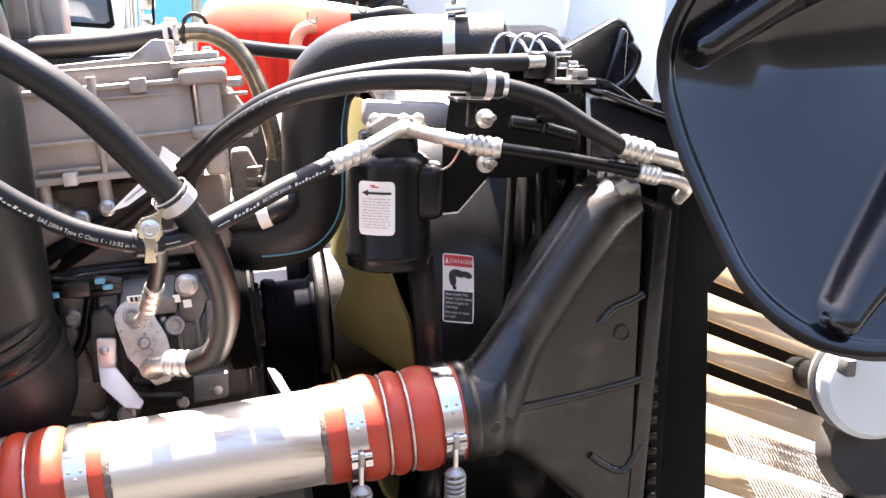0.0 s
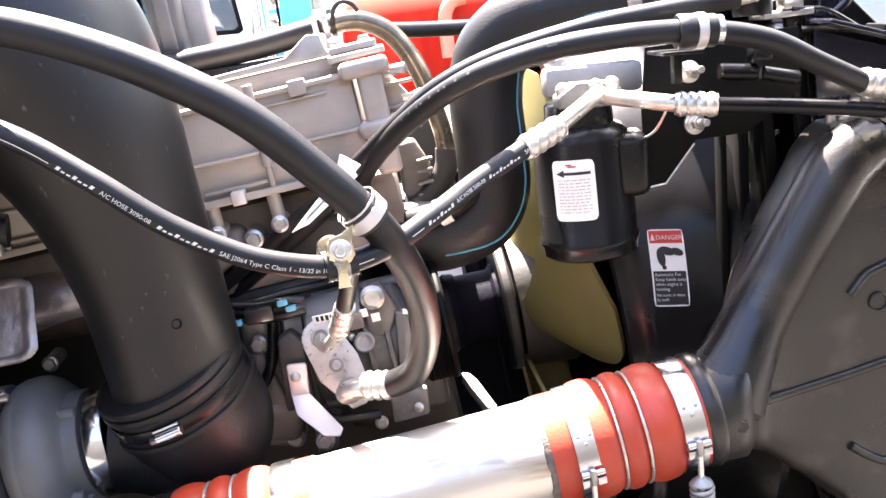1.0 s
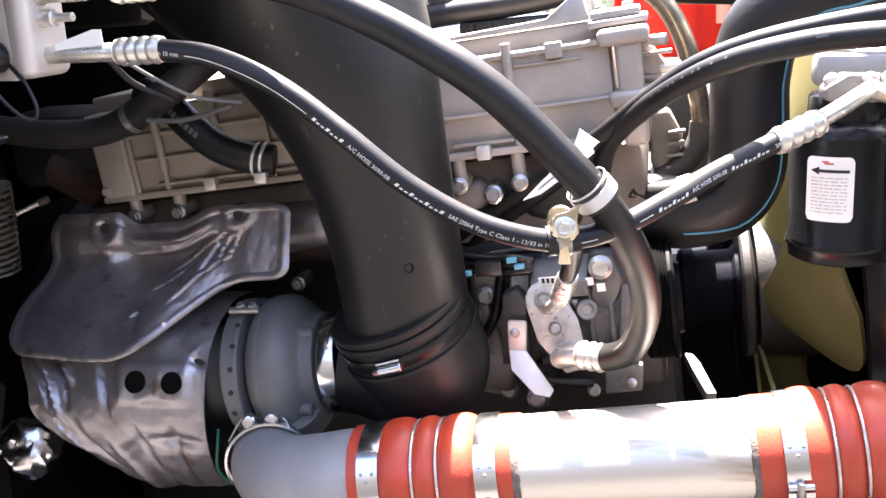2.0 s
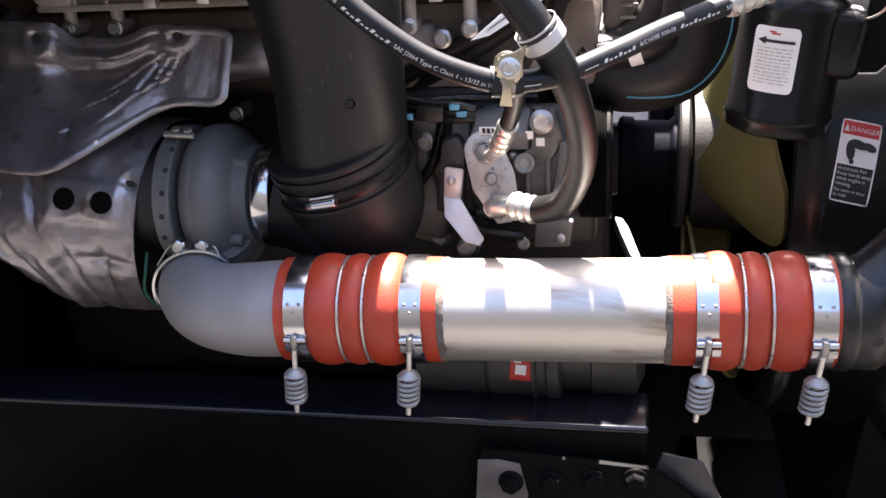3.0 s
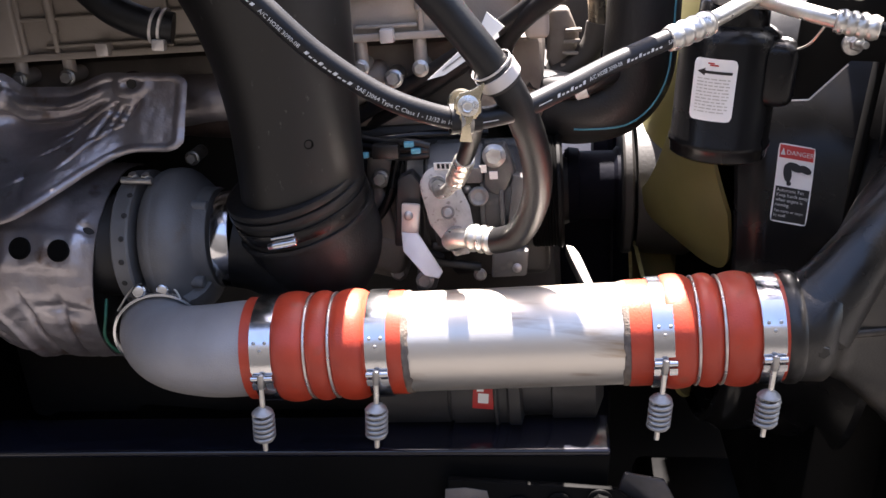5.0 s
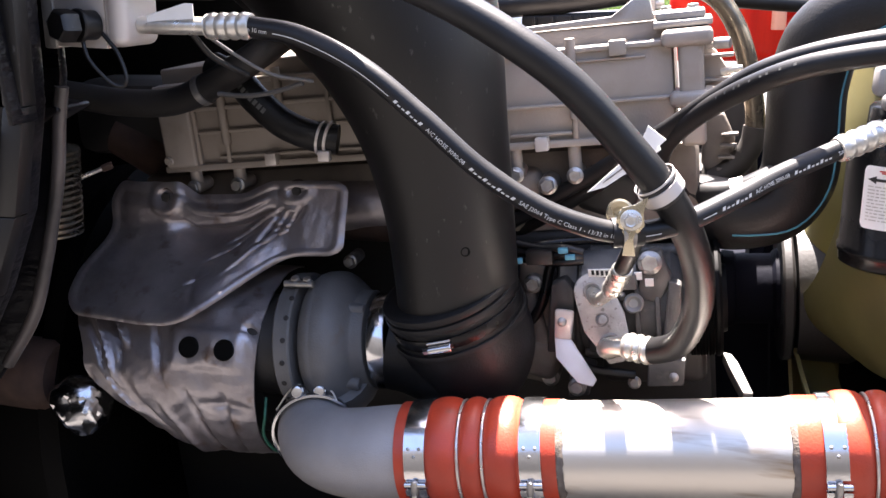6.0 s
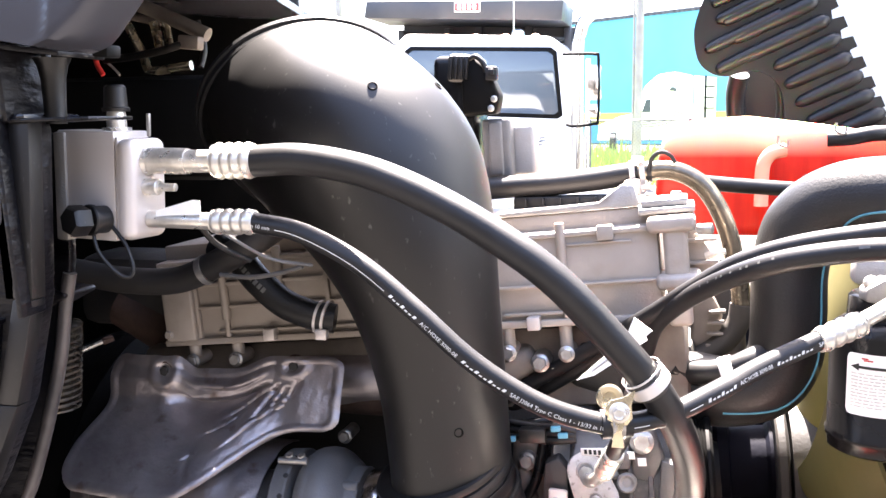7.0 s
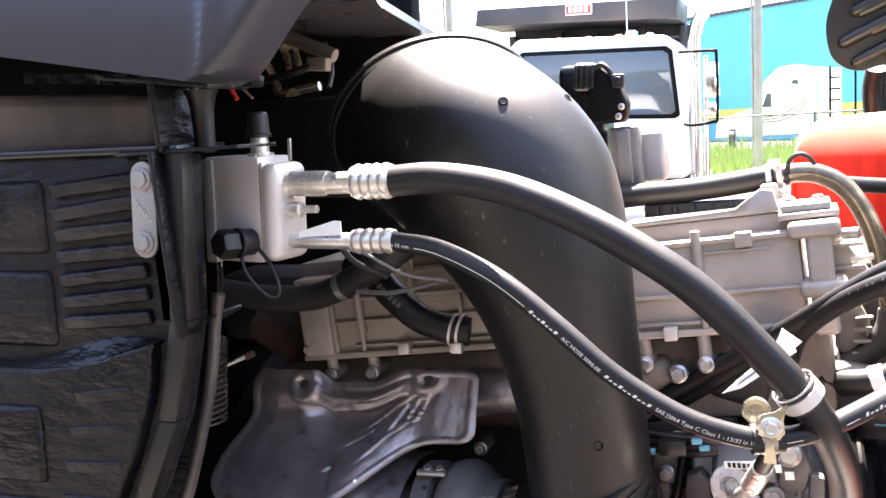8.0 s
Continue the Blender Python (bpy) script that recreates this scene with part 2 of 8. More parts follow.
GLASS = bpy.data.materials.new("truck_glass")
GLASS.use_nodes = True
gb = GLASS.node_tree.nodes["Principled BSDF"]
gb.inputs["Base Color"].default_value = (0.05, 0.065, 0.08, 1)
gb.inputs["Roughness"].default_value = 0.06
gb.inputs["Specular IOR Level"].default_value = 0.6


# ---- building blocks ----
def vec(p):
    return Vector(p)


def part(name, bm, material, parent=None, label="", sharp=40):
    for f in bm.faces:
        f.smooth = True
    bmesh.ops.recalc_face_normals(bm, faces=bm.faces)
    lim = radians(sharp)
    for e in bm.edges:
        if len(e.link_faces) == 2 and e.calc_face_angle(0) > lim:
            e.smooth = False
    me = bpy.data.meshes.new(name)
    bm.to_mesh(me)
    bm.free()
    me.materials.append(material)
    ob = new(name, me)
    if parent:
        ob.parent = parent
        ob.matrix_parent_inverse = parent.matrix_world.inverted() if parent.type == 'EMPTY' else Matrix()
    return tagged(ob, label)


def thing(name, at, label, category, group="", kind=""):
    e = new(name)
    e.empty_display_size = 0.02
    e.location = at
    e.matrix_world = Matrix.Translation(at)
    return tagged(e, label, category, group, kind)


def frames(pts):
    """Tangent, normal and binormal carried along a polyline."""
    out = []
    n = None
    for i, p in enumerate(pts):
        t = (pts[min(i + 1, len(pts) - 1)] - pts[max(i - 1, 0)]).normalized()
        if n is None:
            n = t.orthogonal().normalized()
        n = (n - t * n.dot(t)).normalized()
        out.append((p, t, n, t.cross(n)))
    return out


def spline(ctrl, n=10):
    c = [vec(p) for p in ctrl]
    c = [c[0] * 2 - c[1]] + c + [c[-1] * 2 - c[-2]]
    out = []
    for i in range(1, len(c) - 2):
        p0, p1, p2, p3 = c[i - 1:i + 3]
        for k in range(n):
            t = k / n
            out.append(0.5 * (2 * p1 + (p2 - p0) * t + (2 * p0 - 5 * p1 + 4 * p2 - p3) * t * t + (3 * p1 - p0 - 3 * p2 + p3) * t ** 3))
    out.append(c[-2].copy())
    return out


def skin(bm, rings, closed=True, cap=True):
    vs = [[bm.verts.new(p) for p in r] for r in rings]
    m = len(vs[0])
    for a, b in zip(vs, vs[1:]):
        for j in range(m if closed else m - 1):
            k = (j + 1) % m
            bm.faces.new((a[j], a[k], b[k], b[j]))
    if cap and closed:
        bm.faces.new(vs[0])
        bm.faces.new(list(reversed(vs[-1])))
    return vs


def sweep(bm, ctrl, r, segs=16, n=10, cap=True):
    """A round hose or pipe along a smooth line; r may be a list, one radius a control point."""
    pts = spline(ctrl, n)
    if isinstance(r, (int, float)):
        rr = [r] * len(pts)
    else:
        rr = [v.x for v in spline([(v, 0, 0) for v in r], n)]
    rings = []
    for (p, t, a, b), q in zip(frames(pts), rr):
        rings.append([p + (a * math.cos(w) + b * math.sin(w)) * q for w in (2 * math.pi * j / segs for j in range(segs))])
    skin(bm, rings, True, cap)
    return pts


def lathe(bm, o, axis, prof, segs=32, cap=True):
    """prof: (along the axis, radius)."""
    o, t = vec(o), vec(axis).normalized()
    a = t.orthogonal().normalized()
    b = t.cross(a)
    rings = [[o + t * s + (a * math.cos(w) + b * math.sin(w)) * max(q, 1e-5) for w in (2 * math.pi * j / segs for j in range(segs))] for s, q in prof]
    skin(bm, rings, True, cap)


def rod(bm, p, q, r, segs=12):
    p, q = vec(p), vec(q)
    d = q - p
    L = d.length
    e = min(r * 0.15, L * 0.2)
    lathe(bm, p, d, [(0, r - e), (e, r), (L - e, r), (L, r - e)], segs)


def box(bm, c, size, bev=0.002, rot=(0, 0, 0), segs=2):
    m = Matrix.LocRotScale(vec(c), Euler([radians(v) for v in rot]), None)
    b = bmesh.new()
    bmesh.ops.create_cube(b, size=1)
    bmesh.ops.scale(b, vec=size, verts=b.verts)
    if bev:
        bmesh.ops.bevel(b, geom=b.edges, offset=min(bev, min(size) * 0.45), segments=segs, affect='EDGES', profile=0.5)
    bmesh.ops.transform(b, matrix=m, verts=b.verts)
    join(bm, b)


def join(bm, b):
    me = bpy.data.meshes.new("tmp")
    b.to_mesh(me)
    b.free()
    bm.from_mesh(me)
    bpy.data.meshes.remove(me)


def prism(bm, poly, o, u, v, depth, bev=0.002, segs=2):
    """A plate: the polygon's (a, b) lie at o + a u + b v; it is depth thick along u x v."""
    o, u, v = vec(o), vec(u).normalized(), vec(v).normalized()
    nrm = u.cross(v).normalized()
    b = bmesh.new()
    f = b.faces.new([b.verts.new(o + u * x + v * y) for x, y in poly])
    r = bmesh.ops.extrude_face_region(b, geom=[f])
    bmesh.ops.translate(b, vec=nrm * depth, verts=[g for g in r["geom"] if isinstance(g, bmesh.types.BMVert)])
    bmesh.ops.recalc_face_normals(b, faces=b.faces)
    if bev:
        ed = [e for e in b.edges if e.calc_face_angle(0) > 0.6]
        bmesh.ops.bevel(b, geom=ed, offset=bev, segments=segs, affect='EDGES', profile=0.5)
    join(bm, b)


XZ = dict(u=(1, 0, 0), v=(0, 0, 1))    # plates that face the near side: depth runs towards -y


def hexbolt(bm, o, axis, r=0.008, h=0.007, flange=True):
    o, t = vec(o), vec(axis).normalized()
    if flange:
        lathe(bm, o, t, [(0, r * 1.25), (r * 0.2, r * 1.25), (r * 0.4, r * 1.0)], 20)
    a = t.orthogonal().normalized()
    b = t.cross(a)
    rings = [[o + t * s + (a * math.cos(k * math.pi / 3) + b * math.sin(k * math.pi / 3)) * q for k in range(6)]
             for s, q in ((r * 0.2, r), (h * 0.85, r), (h, r * 0.84))]
    skin(bm, rings)


def coil(bm, o, axis, R, r, turns, length, segs=8):
    o, t = vec(o), vec(axis).normalized()
    a = t.orthogonal().normalized()
    b = t.cross(a)
    N = int(turns * 18)
    pts = [o + t * (length * i / N) + (a * math.cos(2 * math.pi * turns * i / N) + b * math.sin(2 * math.pi * turns * i / N)) * R for i in range(N + 1)]
    rings = [[p + (n1 * math.cos(w) + n2 * math.sin(w)) * r for w in (2 * math.pi * j / segs for j in range(segs))] for p, tt, n1, n2 in frames(pts)]
    skin(bm, rings)


def crimp(bm, p, q, r, ridges=4):
    """A crimped ferrule with rounded ridges."""
    p, q = vec(p), vec(q)
    L = (q - p).length
    prof = [(0, r * 0.8), (0.001, r * 0.92)]
    N = ridges * 8
    for i in range(N + 1):
        s = i / N
        prof.append((0.0015 + (L - 0.003) * s, r * (0.88 + 0.15 * abs(math.sin(math.pi * ridges * s)))))
    prof += [(L - 0.001, r * 0.94), (L, r * 0.85)]
    lathe(bm, p, q - p, prof, 24)


def sheet(bm, fn, nu, nv, thick=0.002):
    """A thin skin: fn(u, v) gives the outer side; the inner side lies thick behind it."""
    P = [[vec(fn(i / nu, j / nv)) for j in range(nv + 1)] for i in range(nu + 1)]
    N = []
    for i in range(nu + 1):
        row = []
        for j in range(nv + 1):
            du = P[min(i + 1, nu)][j] - P[max(i - 1, 0)][j]
            dv = P[i][min(j + 1, nv)] - P[i][max(j - 1, 0)]
            row.append(du.cross(dv).normalized())
        N.append(row)
    A = [[bm.verts.new(P[i][j]) for j in range(nv + 1)] for i in range(nu + 1)]
    B = [[bm.verts.new(P[i][j] - N[i][j] * thick) for j in range(nv + 1)] for i in range(nu + 1)]
    for i in range(nu):
        for j in range(nv):
            bm.faces.new((A[i][j], A[i + 1][j], A[i + 1][j + 1], A[i][j + 1]))
            bm.faces.new((B[i][j + 1], B[i + 1][j + 1], B[i + 1][j], B[i][j]))
    for i in range(nu):
        bm.faces.new((A[i][0], B[i][0], B[i + 1][0], A[i + 1][0]))
        bm.faces.new((A[i][nv], A[i + 1][nv], B[i + 1][nv], B[i][nv]))
    for j in range(nv):
        bm.faces.new((A[0][j], A[0][j + 1], B[0][j + 1], B[0][j]))
        bm.faces.new((A[nu][j], B[nu][j], B[nu][j + 1], A[nu][j + 1]))


def letters(text, size):
    """Flat letters as vertices (along, up) and faces, with the built-in font."""
    cu = bpy.data.curves.new("t", 'FONT')
    cu.body, cu.size, cu.resolution_u = text, size, 2
    ob = bpy.data.objects.new("t", cu)
    scene.collection.objects.link(ob)
    me = bpy.data.meshes.new_from_object(ob.evaluated_get(bpy.context.evaluated_depsgraph_get()))
    vs = [(v.co.x, v.co.y) for v in me.vertices]
    fs = [tuple(p.vertices) for p in me.polygons]
    bpy.data.objects.remove(ob)
    bpy.data.curves.remove(cu)
    bpy.data.meshes.remove(me)
    return vs, fs


def plain_print(bm, text, size, place):
    vs, fs = letters(text, size)
    vv = [bm.verts.new(place(x, y)) for x, y in vs]
    for f in fs:
        try:
            bm.faces.new([vv[k] for k in f])
        except ValueError:
            pass
    return max((x for x, y in vs), default=0)


def patch(bm, x0, x1, y0, y1, place, nx=6, ny=1):
    g = [[bm.verts.new(place(x0 + (x1 - x0) * i / nx, y0 + (y1 - y0) * j / ny)) for j in range(ny + 1)] for i in range(nx + 1)]
    for i in range(nx):
        for j in range(ny):
            bm.faces.new((g[i][j], g[i + 1][j], g[i + 1][j + 1], g[i][j + 1]))


def on_hose(pts, r, front=(0, -1, 0.3), lift=0.0004, keep_up=True):
    """Places (along, up) on the hose's near side."""
    cum = [0.0]
    for a, b in zip(pts, pts[1:]):
        cum.append(cum[-1] + (b - a).length)

    def place(s, h):
        s = min(max(s, 0), cum[-1] - 1e-6)
        i = max(k for k in range(len(cum)) if cum[k] <= s)
        i = min(i, len(pts) - 2)
        f = (s - cum[i]) / (cum[i + 1] - cum[i])
        c = pts[i].lerp(pts[i + 1], f)
        ta = (pts[i + 1] - pts[max(i - 1, 0)]).normalized()
        tb = (pts[min(i + 2, len(pts) - 1)] - pts[i]).normalized()
        t = ta.lerp(tb, f).normalized()
        fr = vec(front)
        fr = (fr - t * fr.dot(t)).normalized()
        up = fr.cross(t) * -1
        if keep_up and up.z < 0:
            up = -up
        w = h / r
        return c + (fr * math.cos(w) + up * math.sin(w)) * (r + lift)
    return place, cum[-1]


# ---- ground and the truck's large forms ----
bm = bmesh.new()
bmesh.ops.create_grid(bm, x_segments=8, y_segments=8, size=900)
ground = tagged(part("ground", bm, GROUND), "dark worn asphalt yard under the trucks", "ground", kind="structure")
# unseen wall added behind the camera; it cuts low sky light and reflections
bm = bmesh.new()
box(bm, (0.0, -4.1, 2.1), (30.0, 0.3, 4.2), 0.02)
tagged(part("wall_unseen", bm, WALL_DARK), "unseen dark wall added behind the camera to dim reflections", "wall", kind="structure")


def tube_axis(x):
    """The charge-air line's centre at x: it climbs gently towards the radiator."""
    return vec((x, 1.048 + 0.03 * x, 1.266 + 0.105 * x))


TUBE_DIR = (tube_axis(1) - tube_axis(0)).normalized()
TUBE_UP = TUBE_DIR.cross(vec((0, 1, 0))).normalized()
if TUBE_UP.z < 0:
    TUBE_UP = -TUBE_UP


def tube_lathe(bm, x0, prof, segs=48, cap=True):
    lathe(bm, tube_axis(x0), TUBE_DIR, prof, segs, cap)


def aluminium_pipe():
    t = thing("charge_air_pipe", tube_axis(0.24), "bare aluminium charge air pipe, stained, between two red hoses", "pipe")
    bm = bmesh.new()
    R = 0.0505
    tube_lathe(bm, 0.095, [(0, R - 0.003), (0.0, R), (0.05, R), (0.15, R), (0.26, R), (0.305, R), (0.305, R - 0.003)])
    part("pipe", bm, ALU_TUBE, t)
    for x in (0.1415, 0.354):
        bm = bmesh.new()
        rings = []
        for i in range(5):
            ring = []
            for j in range(72):
                w = 2 * math.pi * j / 72
                wob = noise.noise((math.cos(w) * 4 + x * 9, math.sin(w) * 4, i)) * 0.0026 + noise.noise((math.cos(w) * 17 + x * 31, math.sin(w) * 17, i * 0.6)) * 0.0016
                q = R + (0.0004, 0.0013, 0.0016, 0.0012, 0.0004)[i] + 0.0006 * noise.noise((j * 0.5, x, i))
                p = tube_axis(x + (-0.004, -0.003, 0, 0.003, 0.004)[i] + wob)
                s = TUBE_DIR.cross(TUBE_UP)
                ring.append(p + (TUBE_UP * math.sin(w) + s * math.cos(w)) * q)
            rings.append(ring)
        skin(bm, rings, True, False)
        part("sealant_ring", bm, SEALANT, t, "rough dried grey-brown sealant line")


def hump_hose(x0, x1, label):
    """A red silicone hose: two cuffs, two big humps, a small hump between two wire rings."""
    t = thing("charge_air_hose", tube_axis((x0 + x1) / 2), label, "hose", "red charge air hoses")
    L = x1 - x0
    r = 0.0525
    c1, a1, w1, w2, a2 = 0.03, 0.035, 0.066, 0.09, 0.122
    k = L / 0.163
    prof = [(0, r - 0.004), (0, r), (c1 * k, r)]

    def hump(s0, s1, h):
        for i in range(9):
            f = i / 8
            prof.append(((s0 + (s1 - s0) * f) * k, r + h * math.sin(math.pi * f) ** 0.55 - 0.0005))
    hump(0.031, 0.063, 0.0048)
    prof.append((0.0655 * k, r - 0.002))
    hump(0.067, 0.087, 0.0042)
    prof.append((0.0895 * k, r - 0.002))
    hump(0.092, 0.124, 0.0048)
    prof += [(0.125 * k, r), (L, r), (L, r - 0.004)]
    bm = bmesh.new()
    tube_lathe(bm, x0, prof, 64)
    part("hose_body", bm, SILICONE, t)
    for s in (0.0652, 0.0898):
        bm = bmesh.new()
        o = tube_axis(x0 + s * k)
        lathe(bm, o, TUBE_DIR, [(0.0016 * math.cos(w), r + 0.0002 + 0.0018 * math.sin(w)) for w in (2 * math.pi * i / 10 for i in range(11))], 64, False)
        part("wire_ring", bm, ZINC, t, "thin bright wire ring")


def spring_clamp(x, w=0.021):
    """A wide steel band with a riveted bridge, a trunnion and a sprung bolt that points down."""
    t = thing("spring_hose_clamp", tube_axis(x), "bright steel T-bolt hose clamp with a coil spring", "hose clamp", "spring clamps on the charge air line")
    r = 0.0535
    bm = bmesh.new()
    tube_lathe(bm, x - w / 2, [(0, r - 0.0005), (0, r + 0.0009), (0.001, r + 0.0012), (w - 0.001, r + 0.0012), (w, r + 0.0009), (w, r - 0.0005)], 64, False)
    part("band", bm, STAINLESS, t)
    side = vec((0, -1, 0)) - TUBE_DIR * vec((0, -1, 0)).dot(TUBE_DIR)
    side.normalize()

    def at(ang, rad, s=0.0):
        a = radians(ang)
        return tube_axis(x) + TUBE_DIR * s + (side * math.cos(a) + TUBE_UP * math.sin(a)) * rad

    def strip(a0, a1, w0, rad, th, name, m, seg=10):
        b = bmesh.new()
        rings = []
        for i in range(seg + 1):
            a = a0 + (a1 - a0) * i / seg
            rings.append([at(a, rad, -w0 / 2), at(a, rad, w0 / 2), at(a, rad + th, w0 / 2), at(a, rad + th, -w0 / 2)])
        skin(b, rings)
        return part(name, b, m, t)
    strip(1, 53, w * 1.0, r + 0.001, 0.0018, "bridge_plate", STAINLESS)
    for s, a in ((-0.0055, 31), (0.0055, 31), (0.0, 23)):
        b = bmesh.new()
        n = (at(a, 1, s) - at(a, 0, s)).normalized()
        lathe(b, at(a, r + 0.0026, s), n, [(0, 0.0019), (0.0006, 0.0018), (0.0011, 0.001), (0.0012, 0.0001)], 12)
        part("rivet", b, STEEL_BOLT, t)
    b = bmesh.new()
    rod(b, at(-5, r + 0.004, -w * 0.52), at(-5, r + 0.004, w * 0.52), 0.0034, 14)
    part("hinge_pin", b, STAINLESS, t)
    for s in (-1, 1):
        b = bmesh.new()
        rings = []
        for i in range(5):
            a = -10 - 8 * i / 4
            e0, e1 = s * w * 0.16, s * w * 0.52
            rings.append([at(a, r + 0.001, e0), at(a, r + 0.001, e1), at(a, r + 0.0055, e1), at(a, r + 0.0055, e0)])
        skin(b, rings)
        part("trunnion_ear", b, STAINLESS, t)
    down = vec((0, 0.03, -1)).normalized()
    top = at(1, r + 0.006)
    b = bmesh.new()
    rod(b, top + down * 0.006, top + down * 0.089, 0.0026, 12)
    part("t_bolt", b, ZINC, t)
    b = bmesh.new()
    lathe(b, top, down, [(0, 0.0012), (0.001, 0.003), (0.004, 0.0036), (0.014, 0.0034), (0.016, 0.0026)], 14)
    part("bolt_loop", b, STEEL_BOLT, t)
    s0 = top + down * 0.0445
    b = bmesh.new()
    coil(b, s0, down, 0.0093, 0.0022, 5.2, 0.029, 10)
    part("spring", b, GALVANISED, t, "stubby coil spring")
    b = bmesh.new()
    lathe(b, s0 - down * 0.003, down, [(-0.004, 0.0038), (-0.002, 0.006), (0.0, 0.0088), (0.0018, 0.0102), (0.0032, 0.0098), (0.0036, 0.006)], 22)
    part("spring_seat", b, GALVANISED, t)
    b = bmesh.new()
    lathe(b, s0 + down * 0.0255, down, [(0.002, 0.006), (0.0024, 0.0098), (0.0045, 0.0098), (0.0062, 0.0075), (0.0085, 0.0042)], 22)
    part("spring_seat", b, GALVANISED, t)


def outlet_elbow():
    """The grey cast elbow that carries charge air out of the turbo."""
    t = thing("compressor_outlet_elbow", (-0.09, 1.05, 1.25), "grey sand-cast aluminium elbow on the turbocharger outlet", "pipe elbow")
    bm = bmesh.new()
    sweep(bm, [tube_axis(0.0), tube_axis(-0.03), (-0.065, 1.05, 1.256), (-0.105, 1.06, 1.25), (-0.134, 1.082, 1.247), (-0.15, 1.115, 1.249), (-0.154, 1.16, 1.256)],
          [0.0495, 0.0495, 0.0485, 0.0455, 0.043, 0.042, 0.042], 40, 8)
    part("elbow_body", bm, ELBOW_GREY, t)
    c, ax = vec((-0.144, 1.097, 1.248)), vec((-0.3, 0.93, 0.05)).normalized()
    bm = bmesh.new()
    lathe(bm, c, ax, [(-0.004, 0.046), (-0.003, 0.0485), (0.0, 0.0495), (0.003, 0.0485), (0.004, 0.046)], 48, False)
    part("v_band", bm, STAINLESS, t, "thin bright band clamp")
    for p in ((-0.158, 1.089, 1.295), (-0.137, 1.101, 1.292)):
        p = vec(p) + vec((0, -0.004, 0.003))
        bm = bmesh.new()
        lathe(bm, p + vec((0, 0.01, 0)), (0, -1, 0.35), [(0, 0.0075), (0.009, 0.0075), (0.0105, 0.0062), (0.0115, 0.0062), (0.012, 0.004)], 20)
        part("clamp_pin", bm, STAINLESS, t)
    bm = bmesh.new()
    sweep(bm, [(-0.158, 1.095, 1.306), (-0.172, 1.097, 1.296), (-0.19, 1.098, 1.27)], 0.0012, 8)
    sweep(bm, [(-0.137, 1.105, 1.303), (-0.125, 1.105, 1.296), (-0.118, 1.1, 1.288)], 0.0012, 8)
    part("clamp_wire", bm, ZINC, t)


aluminium_pipe()
hump_hose(-0.021, 0.1395, "red silicone hump hose, sunlit at one end, joins grey elbow")
hump_hose(0.356, 0.514, "red silicone hump hose that joins the black cooler tank")
for cx in (0.001, 0.1145, 0.387, 0.486):
    spring_clamp(cx)
outlet_elbow()


